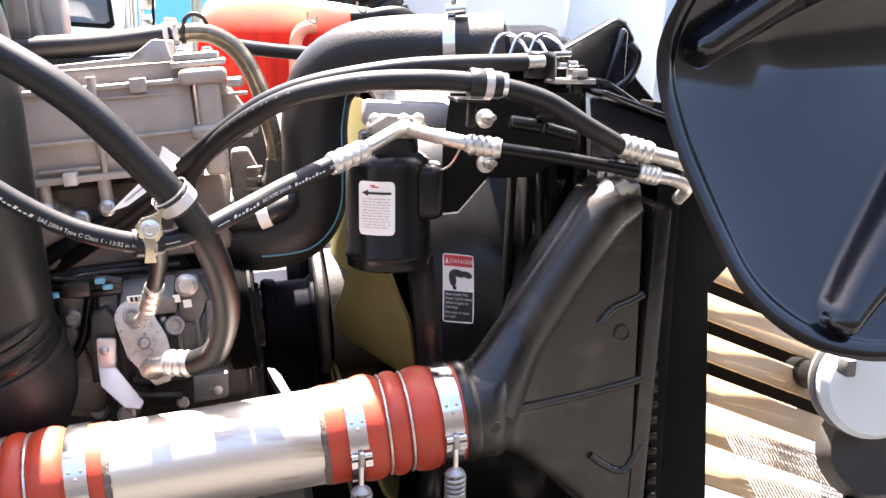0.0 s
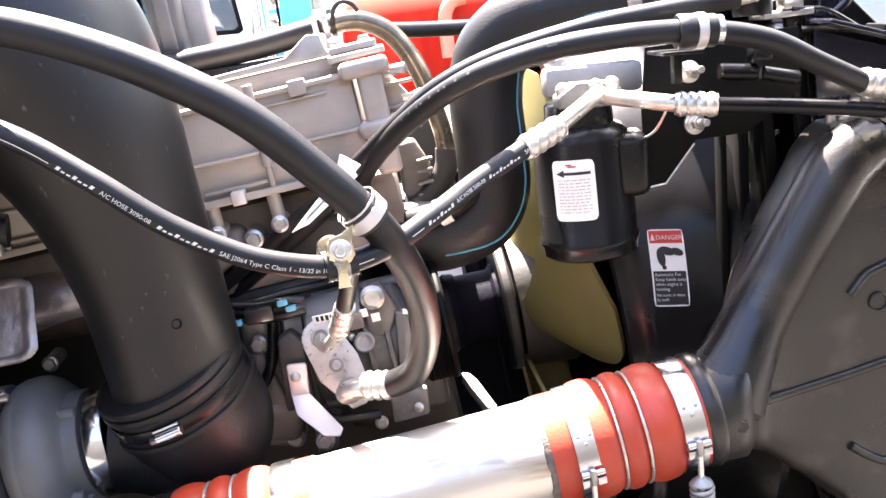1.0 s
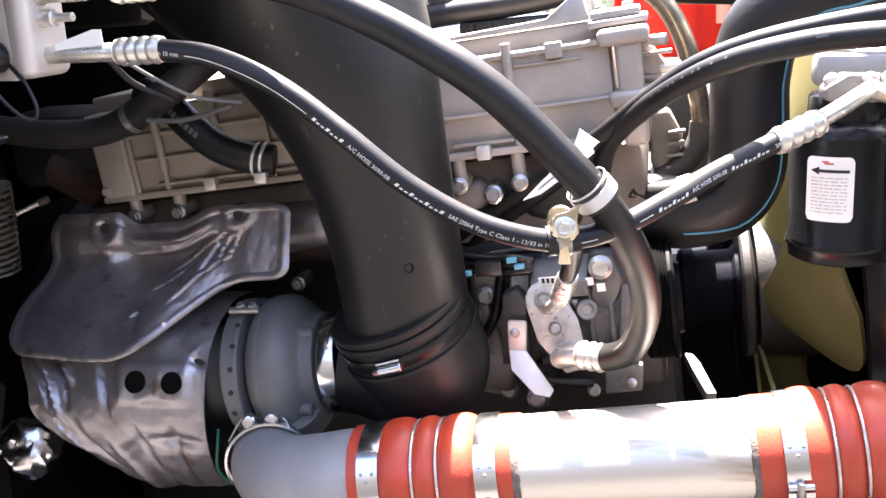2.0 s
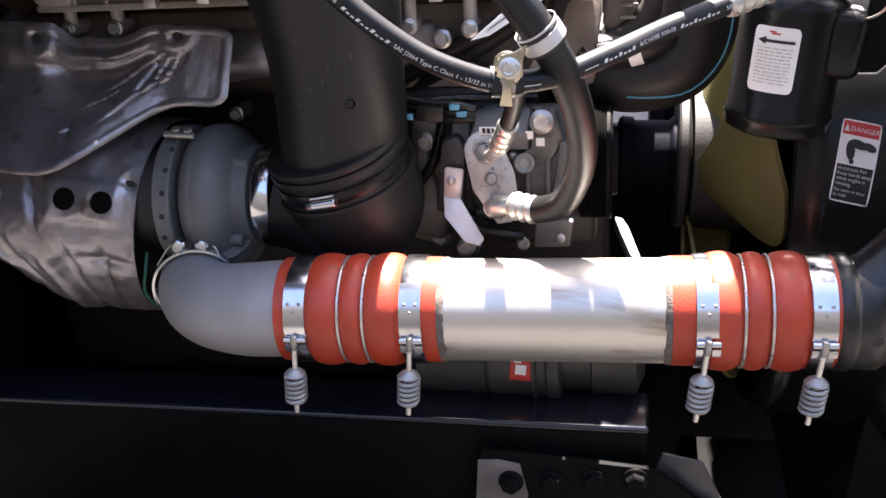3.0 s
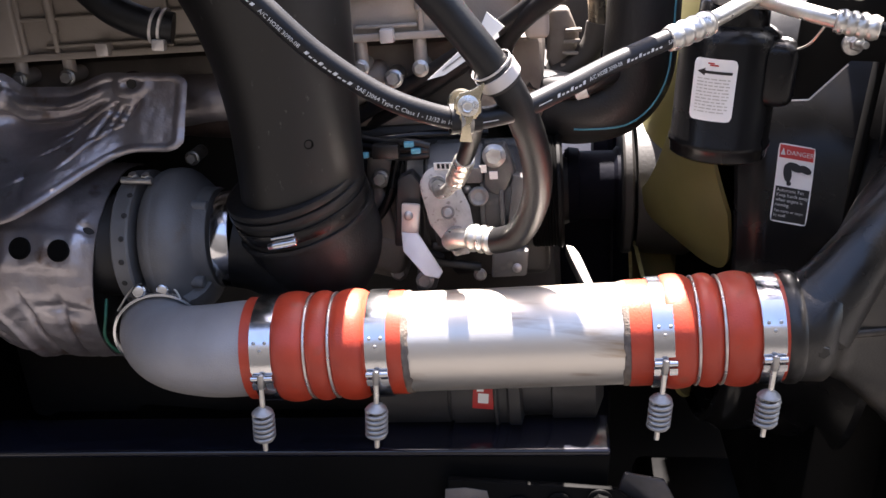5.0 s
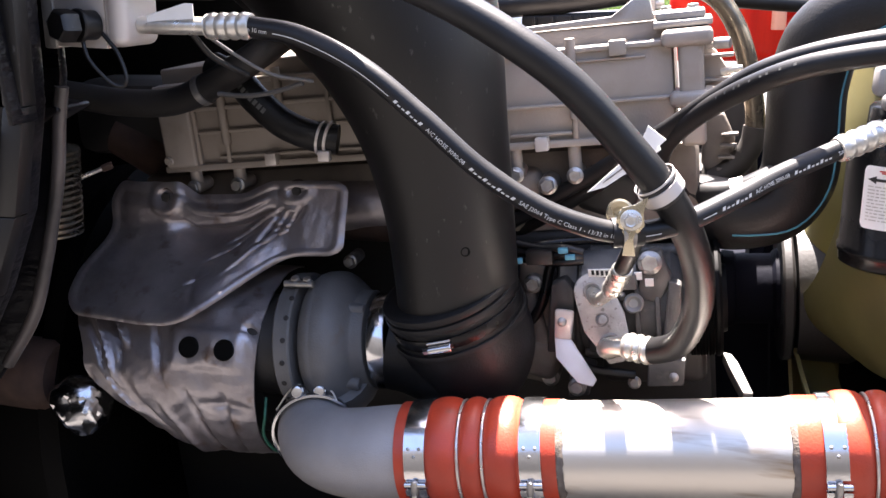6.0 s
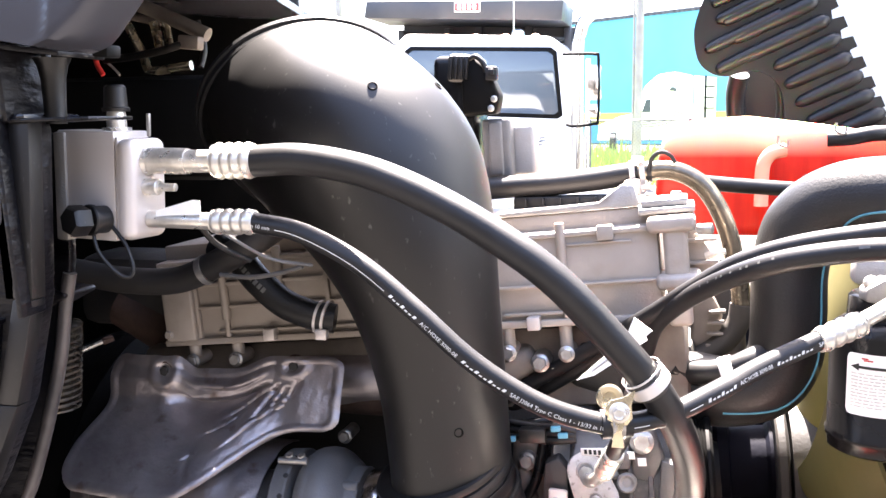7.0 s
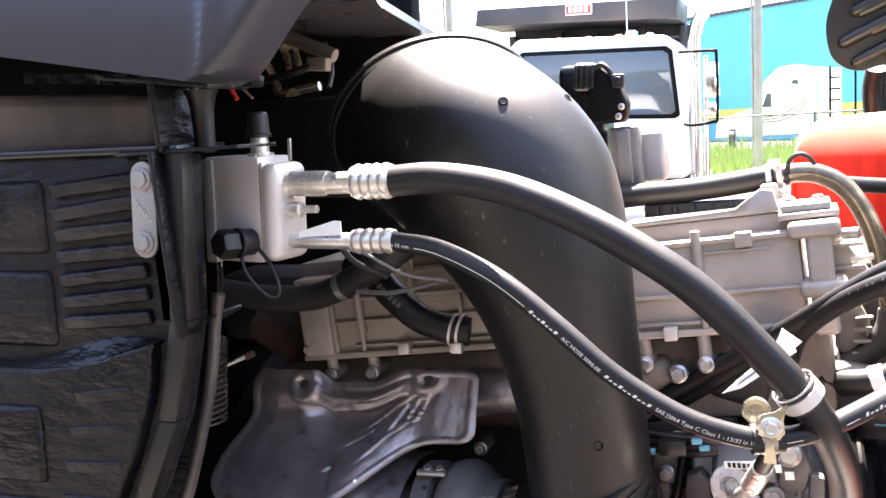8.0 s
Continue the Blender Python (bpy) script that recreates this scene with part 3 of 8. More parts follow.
# ---- turbocharger and heat shields ----
def turbocharger():
    t = thing("turbocharger", (-0.14, 1.175, 1.33), "grey cast turbocharger compressor beside a stamped heat shield", "turbocharger")
    c = (0, 1.178, 1.325)
    bm = bmesh.new()
    lathe(bm, (-0.166, c[1], c[2]), (1, 0, 0.09), [(0, 0.05), (0.0, 0.066), (0.002, 0.07), (0.006, 0.075), (0.012, 0.079), (0.018, 0.081), (0.0195, 0.0805), (0.021, 0.081), (0.028, 0.0815), (0.036, 0.0805),
                                            (0.043, 0.077), (0.05, 0.071), (0.055, 0.064), (0.058, 0.06), (0.06, 0.0585), (0.071, 0.058), (0.073, 0.0565), (0.0735, 0.045)], 64)
    part("compressor_housing", bm, CAST_GREY, t)
    # the scroll grows round the housing and lifts its near shoulder
    bm = bmesh.new()
    pts = [(-0.128 - 0.004 * i / 23, c[1] + 0.05 * math.cos(radians(-150 + 250 * i / 23)), c[2] + 0.05 * math.sin(radians(-150 + 250 * i / 23))) for i in range(24)]
    sweep(bm, pts, [0.036 - 0.013 * i / 23 for i in range(24)], 18, 2)
    part("volute", bm, CAST_GREY, t)
    for a in (118, 205):
        bm = bmesh.new()
        w = radians(a)
        rod(bm, (-0.12, c[1] + 0.06 * math.cos(w), c[2] + 0.06 * math.sin(w)), (-0.098, c[1] + 0.06 * math.cos(w), c[2] + 0.06 * math.sin(w)), 0.007, 14)
        part("cast_boss", bm, CAST_GREY, t)
    bm = bmesh.new()
    lathe(bm, (-0.19, c[1], c[2] - 0.003), (1, 0, 0.09), [(0, 0.062), (0, 0.079), (0.002, 0.081), (0.018, 0.081), (0.02, 0.079), (0.02, 0.062)], 64)
    part("clamp_ring", bm, CAST_GREY, t)
    for k, a in enumerate((100, 122, 140, 158, 176, 194, 212)):
        a = radians(a)
        bm = bmesh.new()
        p = vec((-0.179, c[1] + 0.0808 * math.cos(a), c[2] - 0.002 + 0.0808 * math.sin(a)))
        lathe(bm, p, (0, math.cos(a), math.sin(a)), [(0, 0.0032), (0.001, 0.003), (0.0014, 0.0018), (0.0008, 0.0008)], 12)
        part("ring_rivet", bm, ENGINE_DARK, t)
    bm = bmesh.new()
    for dz in (0, 0.016):
        hexbolt(bm, (-0.178 + dz * 0.9, c[1] - 0.03, c[2] + 0.081), (0, -0.4, 1), 0.005, 0.008)
    rod(bm, (-0.19, c[1] - 0.035, c[2] + 0.081), (-0.155, c[1] - 0.035, c[2] + 0.082), 0.004)
    part("clamp_bolt", bm, STEEL_BOLT, t)
    bm = bmesh.new()
    lathe(bm, (-0.089, c[1], c[2] + 0.006), (1, 0, 0.09), [(0, 0.05), (0, 0.0552), (0.001, 0.056), (0.0195, 0.056), (0.0205, 0.0552), (0.0205, 0.05)], 64)
    part("inlet_band", bm, STAINLESS, t, "shiny steel inlet band")
    bm = bmesh.new()
    lathe(bm, (-0.25, c[1], c[2] - 0.012), (1, 0, 0.09), [(0, 0.05), (0.01, 0.06), (0.05, 0.06), (0.065, 0.05)], 40)
    part("bearing_housing", bm, ENGINE_DARK, t, "dark iron centre housing")
    bm = bmesh.new()
    sweep(bm, [(-0.21, 1.115, 1.275), (-0.206, 1.1, 1.26), (-0.208, 1.098, 1.235), (-0.198, 1.105, 1.215), (-0.19, 1.12, 1.21)], 0.0018, 8)
    part("earth_wire", bm, GREEN_WIRE, t, "thin green wire")


def smooth(a, b, x):
    k = min(1.0, max(0.0, (x - a) / (b - a)))
    return k * k * (3 - 2 * k)


def crease(p, q, a, b, w):
    """How near (p, q) lies to the line from a to b: 1 on it, falling off over w."""
    dx, dy = b[0] - a[0], b[1] - a[1]
    k = min(1.0, max(0.0, ((p - a[0]) * dx + (q - a[1]) * dy) / (dx * dx + dy * dy)))
    d = math.hypot(p - a[0] - k * dx, q - a[1] - k * dy)
    return math.exp(-(d / w) ** 2) * math.sin(math.pi * (0.12 + 0.76 * k))


def upper_shield():
    t = thing("exhaust_heat_shield", (-0.3, 1.2, 1.42), "crumpled stamped steel heat shield with brown heat stains", "heat shield", "heat shields")
    W, H, K = 0.33, 0.14, 0.022

    def face(u, v):
        # u runs along the engine, v from the bolted top band down; the corners are round
        s, q = u * W, v * H
        cs, cq = min(max(s, K), W - K), min(max(q, K), H - K)
        L = math.hypot(s - cs, q - cq)
        if L > K:
            s, q = cs + (s - cs) / L * K, cq + (q - cq) / L * K
        d = K - math.hypot(s - cs, q - cq) if (s != cs or q != cq) else K
        u, v = s / W, q / H
        left = 1 - smooth(0.5, 0.8, u)
        xl = -0.452 - 0.02 * smooth(0.4, 0.75, v) + 0.006 * smooth(0.8, 1, v)
        x = xl + (-0.134 - xl) * u
        top = 1.496 + 0.014 * u - 0.016 * smooth(0.3, 0.4, u) * (1 - smooth(0.55, 0.72, u))
        bot = 1.356 + 0.014 * u + 0.06 * smooth(0.42, 0.86, u)
        z = top + (bot - top) * v
        bulge = 0.09 + 0.02 * math.exp(-((u - 0.4) / 0.22) ** 2)
        y = 1.222 - 0.006 * u - left * (0.012 * smooth(0, 0.22, v) + bulge * smooth(0.32, 1.04, v)) - (1 - left) * 0.032 * v
        y += 0.016 * smooth(0.26, 0.34, v) * (1 - smooth(0.4, 0.56, v)) * smooth(0.24, 0.34, u) * (1 - smooth(0.62, 0.74, u))
        y += 0.012 * (1 - smooth(0.0, 0.16, u)) * (1 - 0.6 * v)
        # crumples by the flat end panel, and long shallow folds
        for a, b, w, h in (((0.74, 0.35), (0.69, 0.72), 0.014, 0.007), ((0.78, 0.4), (0.735, 0.7), 0.013, 0.006), ((0.71, 0.45), (0.8, 0.6), 0.012, -0.005), ((0.83, 0.32), (0.79, 0.62), 0.013, 0.005),
                           ((0.5, 0.5), (0.7, 0.36), 0.022, -0.006), ((0.47, 0.62), (0.66, 0.52), 0.018, 0.004), ((0.48, 0.66), (0.52, 0.9), 0.01, 0.004),
                           ((0.45, 0.76), (0.54, 0.72), 0.01, 0.003), ((0.6, 0.75), (0.78, 0.62), 0.02, -0.004), ((0.34, 0.12), (0.66, 0.17), 0.03, -0.005)):
            y += 1.6 * h * crease(u, v, a, b, w)
        p = vec((x * 11, z * 11, 3.1))
        y += 0.003 * noise.noise(p) + 0.0018 * noise.noise(p * 2.6) - 0.002 * abs(noise.noise(p * 2.9 + vec((3, 1, 0)))) * smooth(0.35, 0.5, v) - 0.0007 * abs(noise.noise(p * 5.1)) + 0.0003 * noise.noise(p * 11)
        if d < 0.012:
            y -= 0.0022 * math.sin(math.pi * d / 0.012)
        for hu, hv in ((0.26, 0.125), (0.8, 0.13)):
            rr = math.hypot((u - hu) * W, (v - hv) * H)
            y -= 0.004 * math.exp(-((rr - 0.016) / 0.006) ** 2)
        return (x, y, z)
    bm = bmesh.new()
    sheet(bm, face, 110, 64, 0.002)
    part("shield_skin", bm, SHIELD, t, sharp=70)
    for u, v in ((0.26, 0.125), (0.8, 0.13)):
        p = vec(face(u, v))
        n = vec((0, -1, 0.2)).normalized()
        bm = bmesh.new()
        lathe(bm, p + vec((0, 0.003, 0)), n, [(0, 0.014), (0.004, 0.0135), (0.0055, 0.0115), (0.005, 0.0095), (0.001, 0.0088), (0.0008, 0.0001)], 28)
        part("bolt_cup", bm, RUST, t, "dished bolt hole with brown stain")
        bm = bmesh.new()
        hexbolt(bm, p + vec((0, 0.002, 0)), n, 0.0062, 0.007, False)
        part("bolt", bm, ENGINE_DARK, t)


def lower_shield():
    t = thing("turbine_heat_shield", (-0.34, 1.15, 1.27), "dented bare steel shield wrapped round the turbine housing", "heat shield", "heat shields")
    cy, cz, R = 1.222, 1.277, 0.118

    def face(u, v):
        # v runs round the housing from the top, over the near side, to the underside
        a = radians(72 + 172 * v)
        xl = -0.476 + 0.022 * smooth(0.3, 0.55, v) + 0.07 * smooth(0.55, 0.9, v)
        xr = -0.214 - 0.01 * v
        x = xl + (xr - xl) * u
        rr = R * (1 - 0.16 * (1 - smooth(0.0, 0.34, u))) + 0.004 * math.sin(u * 3)
        for p, q, w, h in (((0.1, 0.3), (0.24, 0.62), 0.018, 0.008), ((0.17, 0.28), (0.28, 0.55), 0.016, -0.007), ((0.22, 0.3), (0.31, 0.48), 0.012, 0.008), ((0.05, 0.38), (0.17, 0.66), 0.02, -0.006), ((0.14, 0.5), (0.24, 0.72), 0.016, 0.007),
                           ((0.3, 0.62), (0.3, 0.98), 0.03, -0.006), ((0.62, 0.62), (0.64, 0.98), 0.018, -0.006), ((0.82, 0.64), (0.8, 0.98), 0.02, -0.005), ((0.45, 0.35), (0.5, 0.58), 0.014, -0.005), ((0.45, 0.7), (0.5, 0.95), 0.025, 0.005),
                           ((0.72, 0.2), (0.7, 0.36), 0.03, -0.003), ((0.36, 0.2), (0.6, 0.3), 0.03, 0.005), ((0.92, 0.4), (0.98, 0.41), 0.012, -0.004), ((0.7, 0.66), (0.95, 0.67), 0.018, -0.004)):
            rr += 1.5 * h * crease(u, v, p, q, w)
        n = vec((x * 13, a * 1.6, 1.7))
        rr += 0.004 * noise.noise(n) + 0.002 * noise.noise(n * 2.3) - 0.002 * abs(noise.noise(n * 2.9)) - 0.0007 * abs(noise.noise(n * 5.3)) + 0.0004 * noise.noise(n * 10)
        pad = smooth(0.54, 0.58, u) * (1 - smooth(0.9, 0.94, u)) * smooth(0.40, 0.425, v) * (1 - smooth(0.525, 0.55, v))
        rr += 0.0035 * pad
        return (x, cy + rr * math.cos(a), cz + rr * math.sin(a))
    bm = bmesh.new()
    sheet(bm, lambda u, v: face(v, u), 90, 80, 0.002)
    part("shield_skin", bm, SHIELD, t, sharp=70)
    for u in (0.66, 0.845):
        p = vec(face(u, 0.475))
        n = vec((0, p.y - cy, p.z - cz)).normalized()
        bm = bmesh.new()
        lathe(bm, p + n * 0.0004, n, [(0, 0.0125), (0.002, 0.0125), (0.0026, 0.0112), (0.0022, 0.0104), (0.0016, 0.0102), (0.0015, 0.0001)], 24)
        part("bolt_hole", bm, PAINT_MATT, t, "dark round access hole")
    bm = bmesh.new()
    lathe(bm, (-0.46, 1.222, 1.27), (1, 0, 0), [(0, 0.05), (0.01, 0.07), (0.05, 0.08), (0.2, 0.085), (0.235, 0.085), (0.24, 0.07)], 40)
    part("turbine_housing", bm, ENGINE_DARK, t, "dark cast turbine housing")


turbocharger()
lower_shield()
upper_shield()


# ---- intake tube ----
def intake_tube():
    t = thing("air_intake_tube", (0.0, 1.15, 1.36), "scuffed black plastic air intake tube with a wide sunlit mouth", "intake tube")
    ctrl = [(0.012, 1.152, 1.36), (0.008, 1.152, 1.43), (0.0, 1.152, 1.51), (-0.014, 1.15, 1.59), (-0.033, 1.148, 1.66), (-0.058, 1.147, 1.714), (-0.093, 1.16, 1.752), (-0.136, 1.196, 1.78), (-0.178, 1.238, 1.8)]
    rad = [0.0665, 0.067, 0.0695, 0.079, 0.0955, 0.1105, 0.1185, 0.123, 0.125]
    mouth, d = vec(ctrl[-1]), vec((-0.406, 0.65, 0.643)).normalized()
    mid = spline(ctrl, 12)
    sizes = [p.x for p in spline([(r, 0, 0) for r in rad], 12)]

    def ring(c, n, r):
        a = vec((0, 1, 0)).cross(n).normalized()
        b = n.cross(a)
        return [c + a * (r * math.cos(2 * math.pi * j / 72)) + b * (r * math.sin(2 * math.pi * j / 72)) for j in range(72)]
    rings = []
    for i, c in enumerate(mid):
        run = (mid[min(i + 1, len(mid) - 1)] - mid[max(i - 1, 0)]).normalized()
        rings.append(ring(c, run.lerp(d, smooth(1.58, 1.8, c.z)).normalized(), sizes[i]))
    # the open mouth turns inwards and runs back down inside the wall
    rings += [ring(mouth, d, 0.1215), ring(mouth - d * 0.03, d, 0.118), ring(mouth - d * 0.07, d, 0.1)]
    bm = bmesh.new()
    skin(bm, rings)
    part("tube_body", bm, PLASTIC, t, sharp=50)
    bm = bmesh.new()
    lathe(bm, mouth, d, [(-0.015, 0.1235), (-0.0135, 0.1268), (-0.0085, 0.1275), (-0.007, 0.126), (-0.004, 0.126), (-0.0025, 0.1292), (0.002, 0.1296), (0.0035, 0.1275), (0.003, 0.122)], 72, False)
    part("mouth_lip", bm, RUBBER_BIG, t, "rounded black lip of the mouth")
    for q, n in (((-0.0463, 1.0785, 1.8204), (0.366, -0.76, 0.537)), ((0.0029, 1.1434, 1.8215), (0.734, -0.074, 0.675)), ((0.033, 1.091, 1.4715), (0.3, -0.95, 0.03))):
        q, n = vec(q), vec(n).normalized()
        bm = bmesh.new()
        lathe(bm, q - n * 0.001, n, [(0, 0.0052), (0.0016, 0.005), (0.002, 0.0042), (0.0008, 0.0034)], 16)
        part("moulding_plug", bm, PAINT_MATT, t)


def intake_coupler():
    t = thing("intake_rubber_elbow", (0.0, 1.15, 1.33), "black rubber elbow that joins intake tube to turbocharger", "hose")
    ax = vec((-0.3, -0.22, 1)).normalized()
    c = vec((0.007, 1.153, 1.388))
    bm = bmesh.new()
    sweep(bm, [c + ax * 0.03, c + ax * 0.012, c - ax * 0.012, (0.02, 1.163, 1.345), (0.012, 1.172, 1.322), (-0.018, 1.178, 1.322), (-0.045, 1.178, 1.329), (-0.0685, 1.178, 1.332)],
          [0.0715, 0.0728, 0.0735, 0.073, 0.068, 0.06, 0.057, 0.0565], 48, 8)
    part("elbow_body", bm, RUBBER_BIG, t)
    for s, rr in ((0.026, 0.0722), (0.0165, 0.0732), (-0.0165, 0.0742)):
        bm = bmesh.new()
        lathe(bm, c + ax * s, ax, [(-0.0045, rr - 0.002), (-0.0035, rr + 0.0022), (0.0, rr + 0.003), (0.0035, rr + 0.0022), (0.0045, rr - 0.002)], 64, False)
        part("moulded_lip", bm, RUBBER_BIG, t)
    bm = bmesh.new()
    lathe(bm, c, ax, [(-0.0065, 0.0734), (-0.0065, 0.0752), (-0.0055, 0.0756), (0.0055, 0.0756), (0.0065, 0.0752), (0.0065, 0.0734)], 64, False)
    part("clamp_band", bm, PAINT_BLACK, t)
    side = vec((-0.06, -1, 0))
    side = (side - ax * side.dot(ax)).normalized()
    d = ax.cross(side) * -1
    d = d if d.x > 0 else -d
    a = c + side * 0.0785
    bm = bmesh.new()
    rod(bm, a - d * 0.012 - ax * 0.0015, a + d * 0.014 - ax * 0.0015, 0.0052, 18)
    rod(bm, a - d * 0.018 - ax * 0.0015, a - d * 0.012 - ax * 0.0015, 0.0036, 6)
    part("screw_housing", bm, STAINLESS, t)
    bm = bmesh.new()
    rod(bm, a - d * 0.012 + ax * 0.0062 - side * 0.001, a + d * 0.014 + ax * 0.0062 - side * 0.001, 0.0016, 10)
    part("housing_edge", bm, STAINLESS, t)


intake_tube()
intake_coupler()


# ---- engine ----
ENG = Matrix.LocRotScale((0, 0, 0), Euler((0, radians(-5.4), 0)), None)


def eng(x, y, z):
    """Engine coordinates (x along the engine, z from the crank-parallel line through the cover's middle) to the world."""
    return vec((0, 1.235, 1.6)) + (ENG.to_3x3() @ vec((x, y, z)))


def engine_block():
    t = thing("engine_block", (-0.1, 1.5, 1.0), "dark painted diesel engine block, greasy and shaded", "engine")
    bm = bmesh.new()
    box(bm, eng(-0.14, 0.3, -0.36), (0.8, 0.36, 0.5), 0.02, (0, -5.4, 0))
    part("block", bm, ENGINE_DARK, t)
    bm = bmesh.new()
    box(bm, eng(-0.1, 0.22, -0.115), (0.7, 0.36, 0.1), 0.012, (0, -5.4, 0))
    part("cylinder_head", bm, ENGINE_TAN, t, "bare metal cylinder head")
    bm = bmesh.new()
    box(bm, eng(-0.12, 0.24, -0.72), (0.8, 0.3, 0.25), 0.03, (0, -5.4, 0))
    part("oil_pan", bm, PAINT_MATT, t)
    # dark boxes added to close the bright gap behind the fan hub
    bm = bmesh.new()
    box(bm, (0.328, 1.76, 1.05), (0.136, 0.22, 0.48), 0.015, (0, -4, 0))
    part("front_cover", bm, BLUE_STEEL, t)
    bm = bmesh.new()
    box(bm, (0.415, 1.86, 1.18), (0.11, 0.1, 0.56), 0.015, (0, -4, 0))
    lathe(bm, (0.345, 1.66, 1.29), (1, 0, 0.07), [(0, 0.03), (0, 0.07), (0.02, 0.075), (0.03, 0.06)], 32)
    part("hub_gap_block", bm, BLUE_STEEL, t)
    bm = bmesh.new()
    prism(bm, [(-0.006, -0.004), (0.004, -0.002), (0.012, 0.01), (0.03, 0.057), (0.018, 0.058), (0.002, 0.02)], (0.307, 1.348, 1.277), (1, 0, 0), (0, -0.88, -0.475), 0.02, 0.002)
    part("front_bracket", bm, ALU_CAST, t, "sunlit bright bracket")
    for p, sz, rot, m in (((0.02, 0.085, -0.24), (0.24, 0.08, 0.16), (0, -5.4, 0), ENGINE_DARK), ((-0.005, 0.03, -0.19), (0.05, 0.06, 0.15), (0, 4, 12), ENGINE_TAN), ((0.03, 0.035, -0.115), (0.1, 0.05, 0.035), (0, -28, 8), ENGINE_TAN),
                          ((0.15, 0.06, -0.12), (0.07, 0.05, 0.06), (0, 15, 0), ENGINE_DARK), ((0.04, 0.02, -0.3), (0.09, 0.06, 0.05), (0, 10, 0), ENGINE_TAN), ((0.19, 0.05, -0.32), (0.12, 0.06, 0.06), (0, -5, 0), ENGINE_DARK)):
        bm = bmesh.new()
        box(bm, eng(*p), sz, 0.012, rot, 3)
        part("bracket_casting", bm, m, t, "dirty casting behind the compressor")
    bm = bmesh.new()
    prism(bm, [(0.056, 1.27), (0.108, 1.262), (0.11, 1.33), (0.098, 1.345), (0.104, 1.405), (0.086, 1.425), (0.062, 1.42)], (0, 1.27, 0), (1, 0, 0), (0, 0, 1), 0.03, 0.008, 3)
    prism(bm, [(0.068, 1.3), (0.098, 1.296), (0.1, 1.325), (0.082, 1.39), (0.07, 1.392)], (0, 1.242, 0), (1, 0, 0), (0, 0, 1), 0.014, 0.005, 3)
    part("support_bracket", bm, ENGINE_TAN, t, "dirty tan cast bracket")
    for p in ((0.067, 1.24, 1.287), (0.08, 1.23, 1.394), (0.101, 1.24, 1.275)):
        bm = bmesh.new()
        rod(bm, vec(p) + vec((0, 0.03, 0)), p, 0.0105, 16)
        hexbolt(bm, p, (0, -1, 0.15), 0.0085, 0.008)
        part("bracket_bolt", bm, STEEL_BOLT, t)
    # dark block added to hide the bright gap beside the rocker cover
    bm = bmesh.new()
    box(bm, (0.292, 1.56, 1.5), (0.085, 0.14, 0.2), 0.012, (0, -5, 0), 3)
    box(bm, (0.278, 1.5, 1.42), (0.05, 0.08, 0.05), 0.01, (0, -5, 0), 3)
    part("cover_gap_block", bm, ENGINE_DARK, t)
    bm = bmesh.new()
    prism(bm, [(0.262, 1.5), (0.296, 1.497), (0.3, 1.54), (0.284, 1.573), (0.262, 1.57)], (0, 1.42, 0), (1, 0, 0), (0, 0, 1), 0.03, 0.006, 3)
    for k in range(4):
        box(bm, (0.29 + 0.001 * k, 1.385, 1.505 + 0.014 * k), (0.02, 0.012, 0.004), 0.0012, (0, -5, 0))
    part("sensor_block", bm, ENGINE_TAN, t, "small dirty finned casting")
    for x, y, z in ((-0.005, -0.004, -0.205), (0.02, -0.006, -0.268), (0.1, -0.01, -0.31), (-0.012, 0.0, -0.13), (0.085, 0.005, -0.1)):
        bm = bmesh.new()
        hexbolt(bm, eng(x, y, z), (0, -1, 0.15), 0.0085, 0.009)
        rod(bm, eng(x, y + 0.03, z), eng(x, y, z), 0.011, 16)
        part("casting_bolt", bm, STEEL_BOLT, t)
    for pts, r in (([(0.02, 1.26, 1.3), (0.06, 1.23, 1.33), (0.09, 1.22, 1.37), (0.1, 1.23, 1.42)], 0.006), ([(0.03, 1.25, 1.42), (0.07, 1.22, 1.44), (0.12, 1.22, 1.45), (0.2, 1.25, 1.45)], 0.005),
                   ([(0.24, 1.28, 1.5), (0.29, 1.3, 1.47), (0.31, 1.33, 1.43)], 0.008)):
        bm = bmesh.new()
        sweep(bm, pts, r, 12, 6)
        part("small_line", bm, PAINT_BLACK, t)


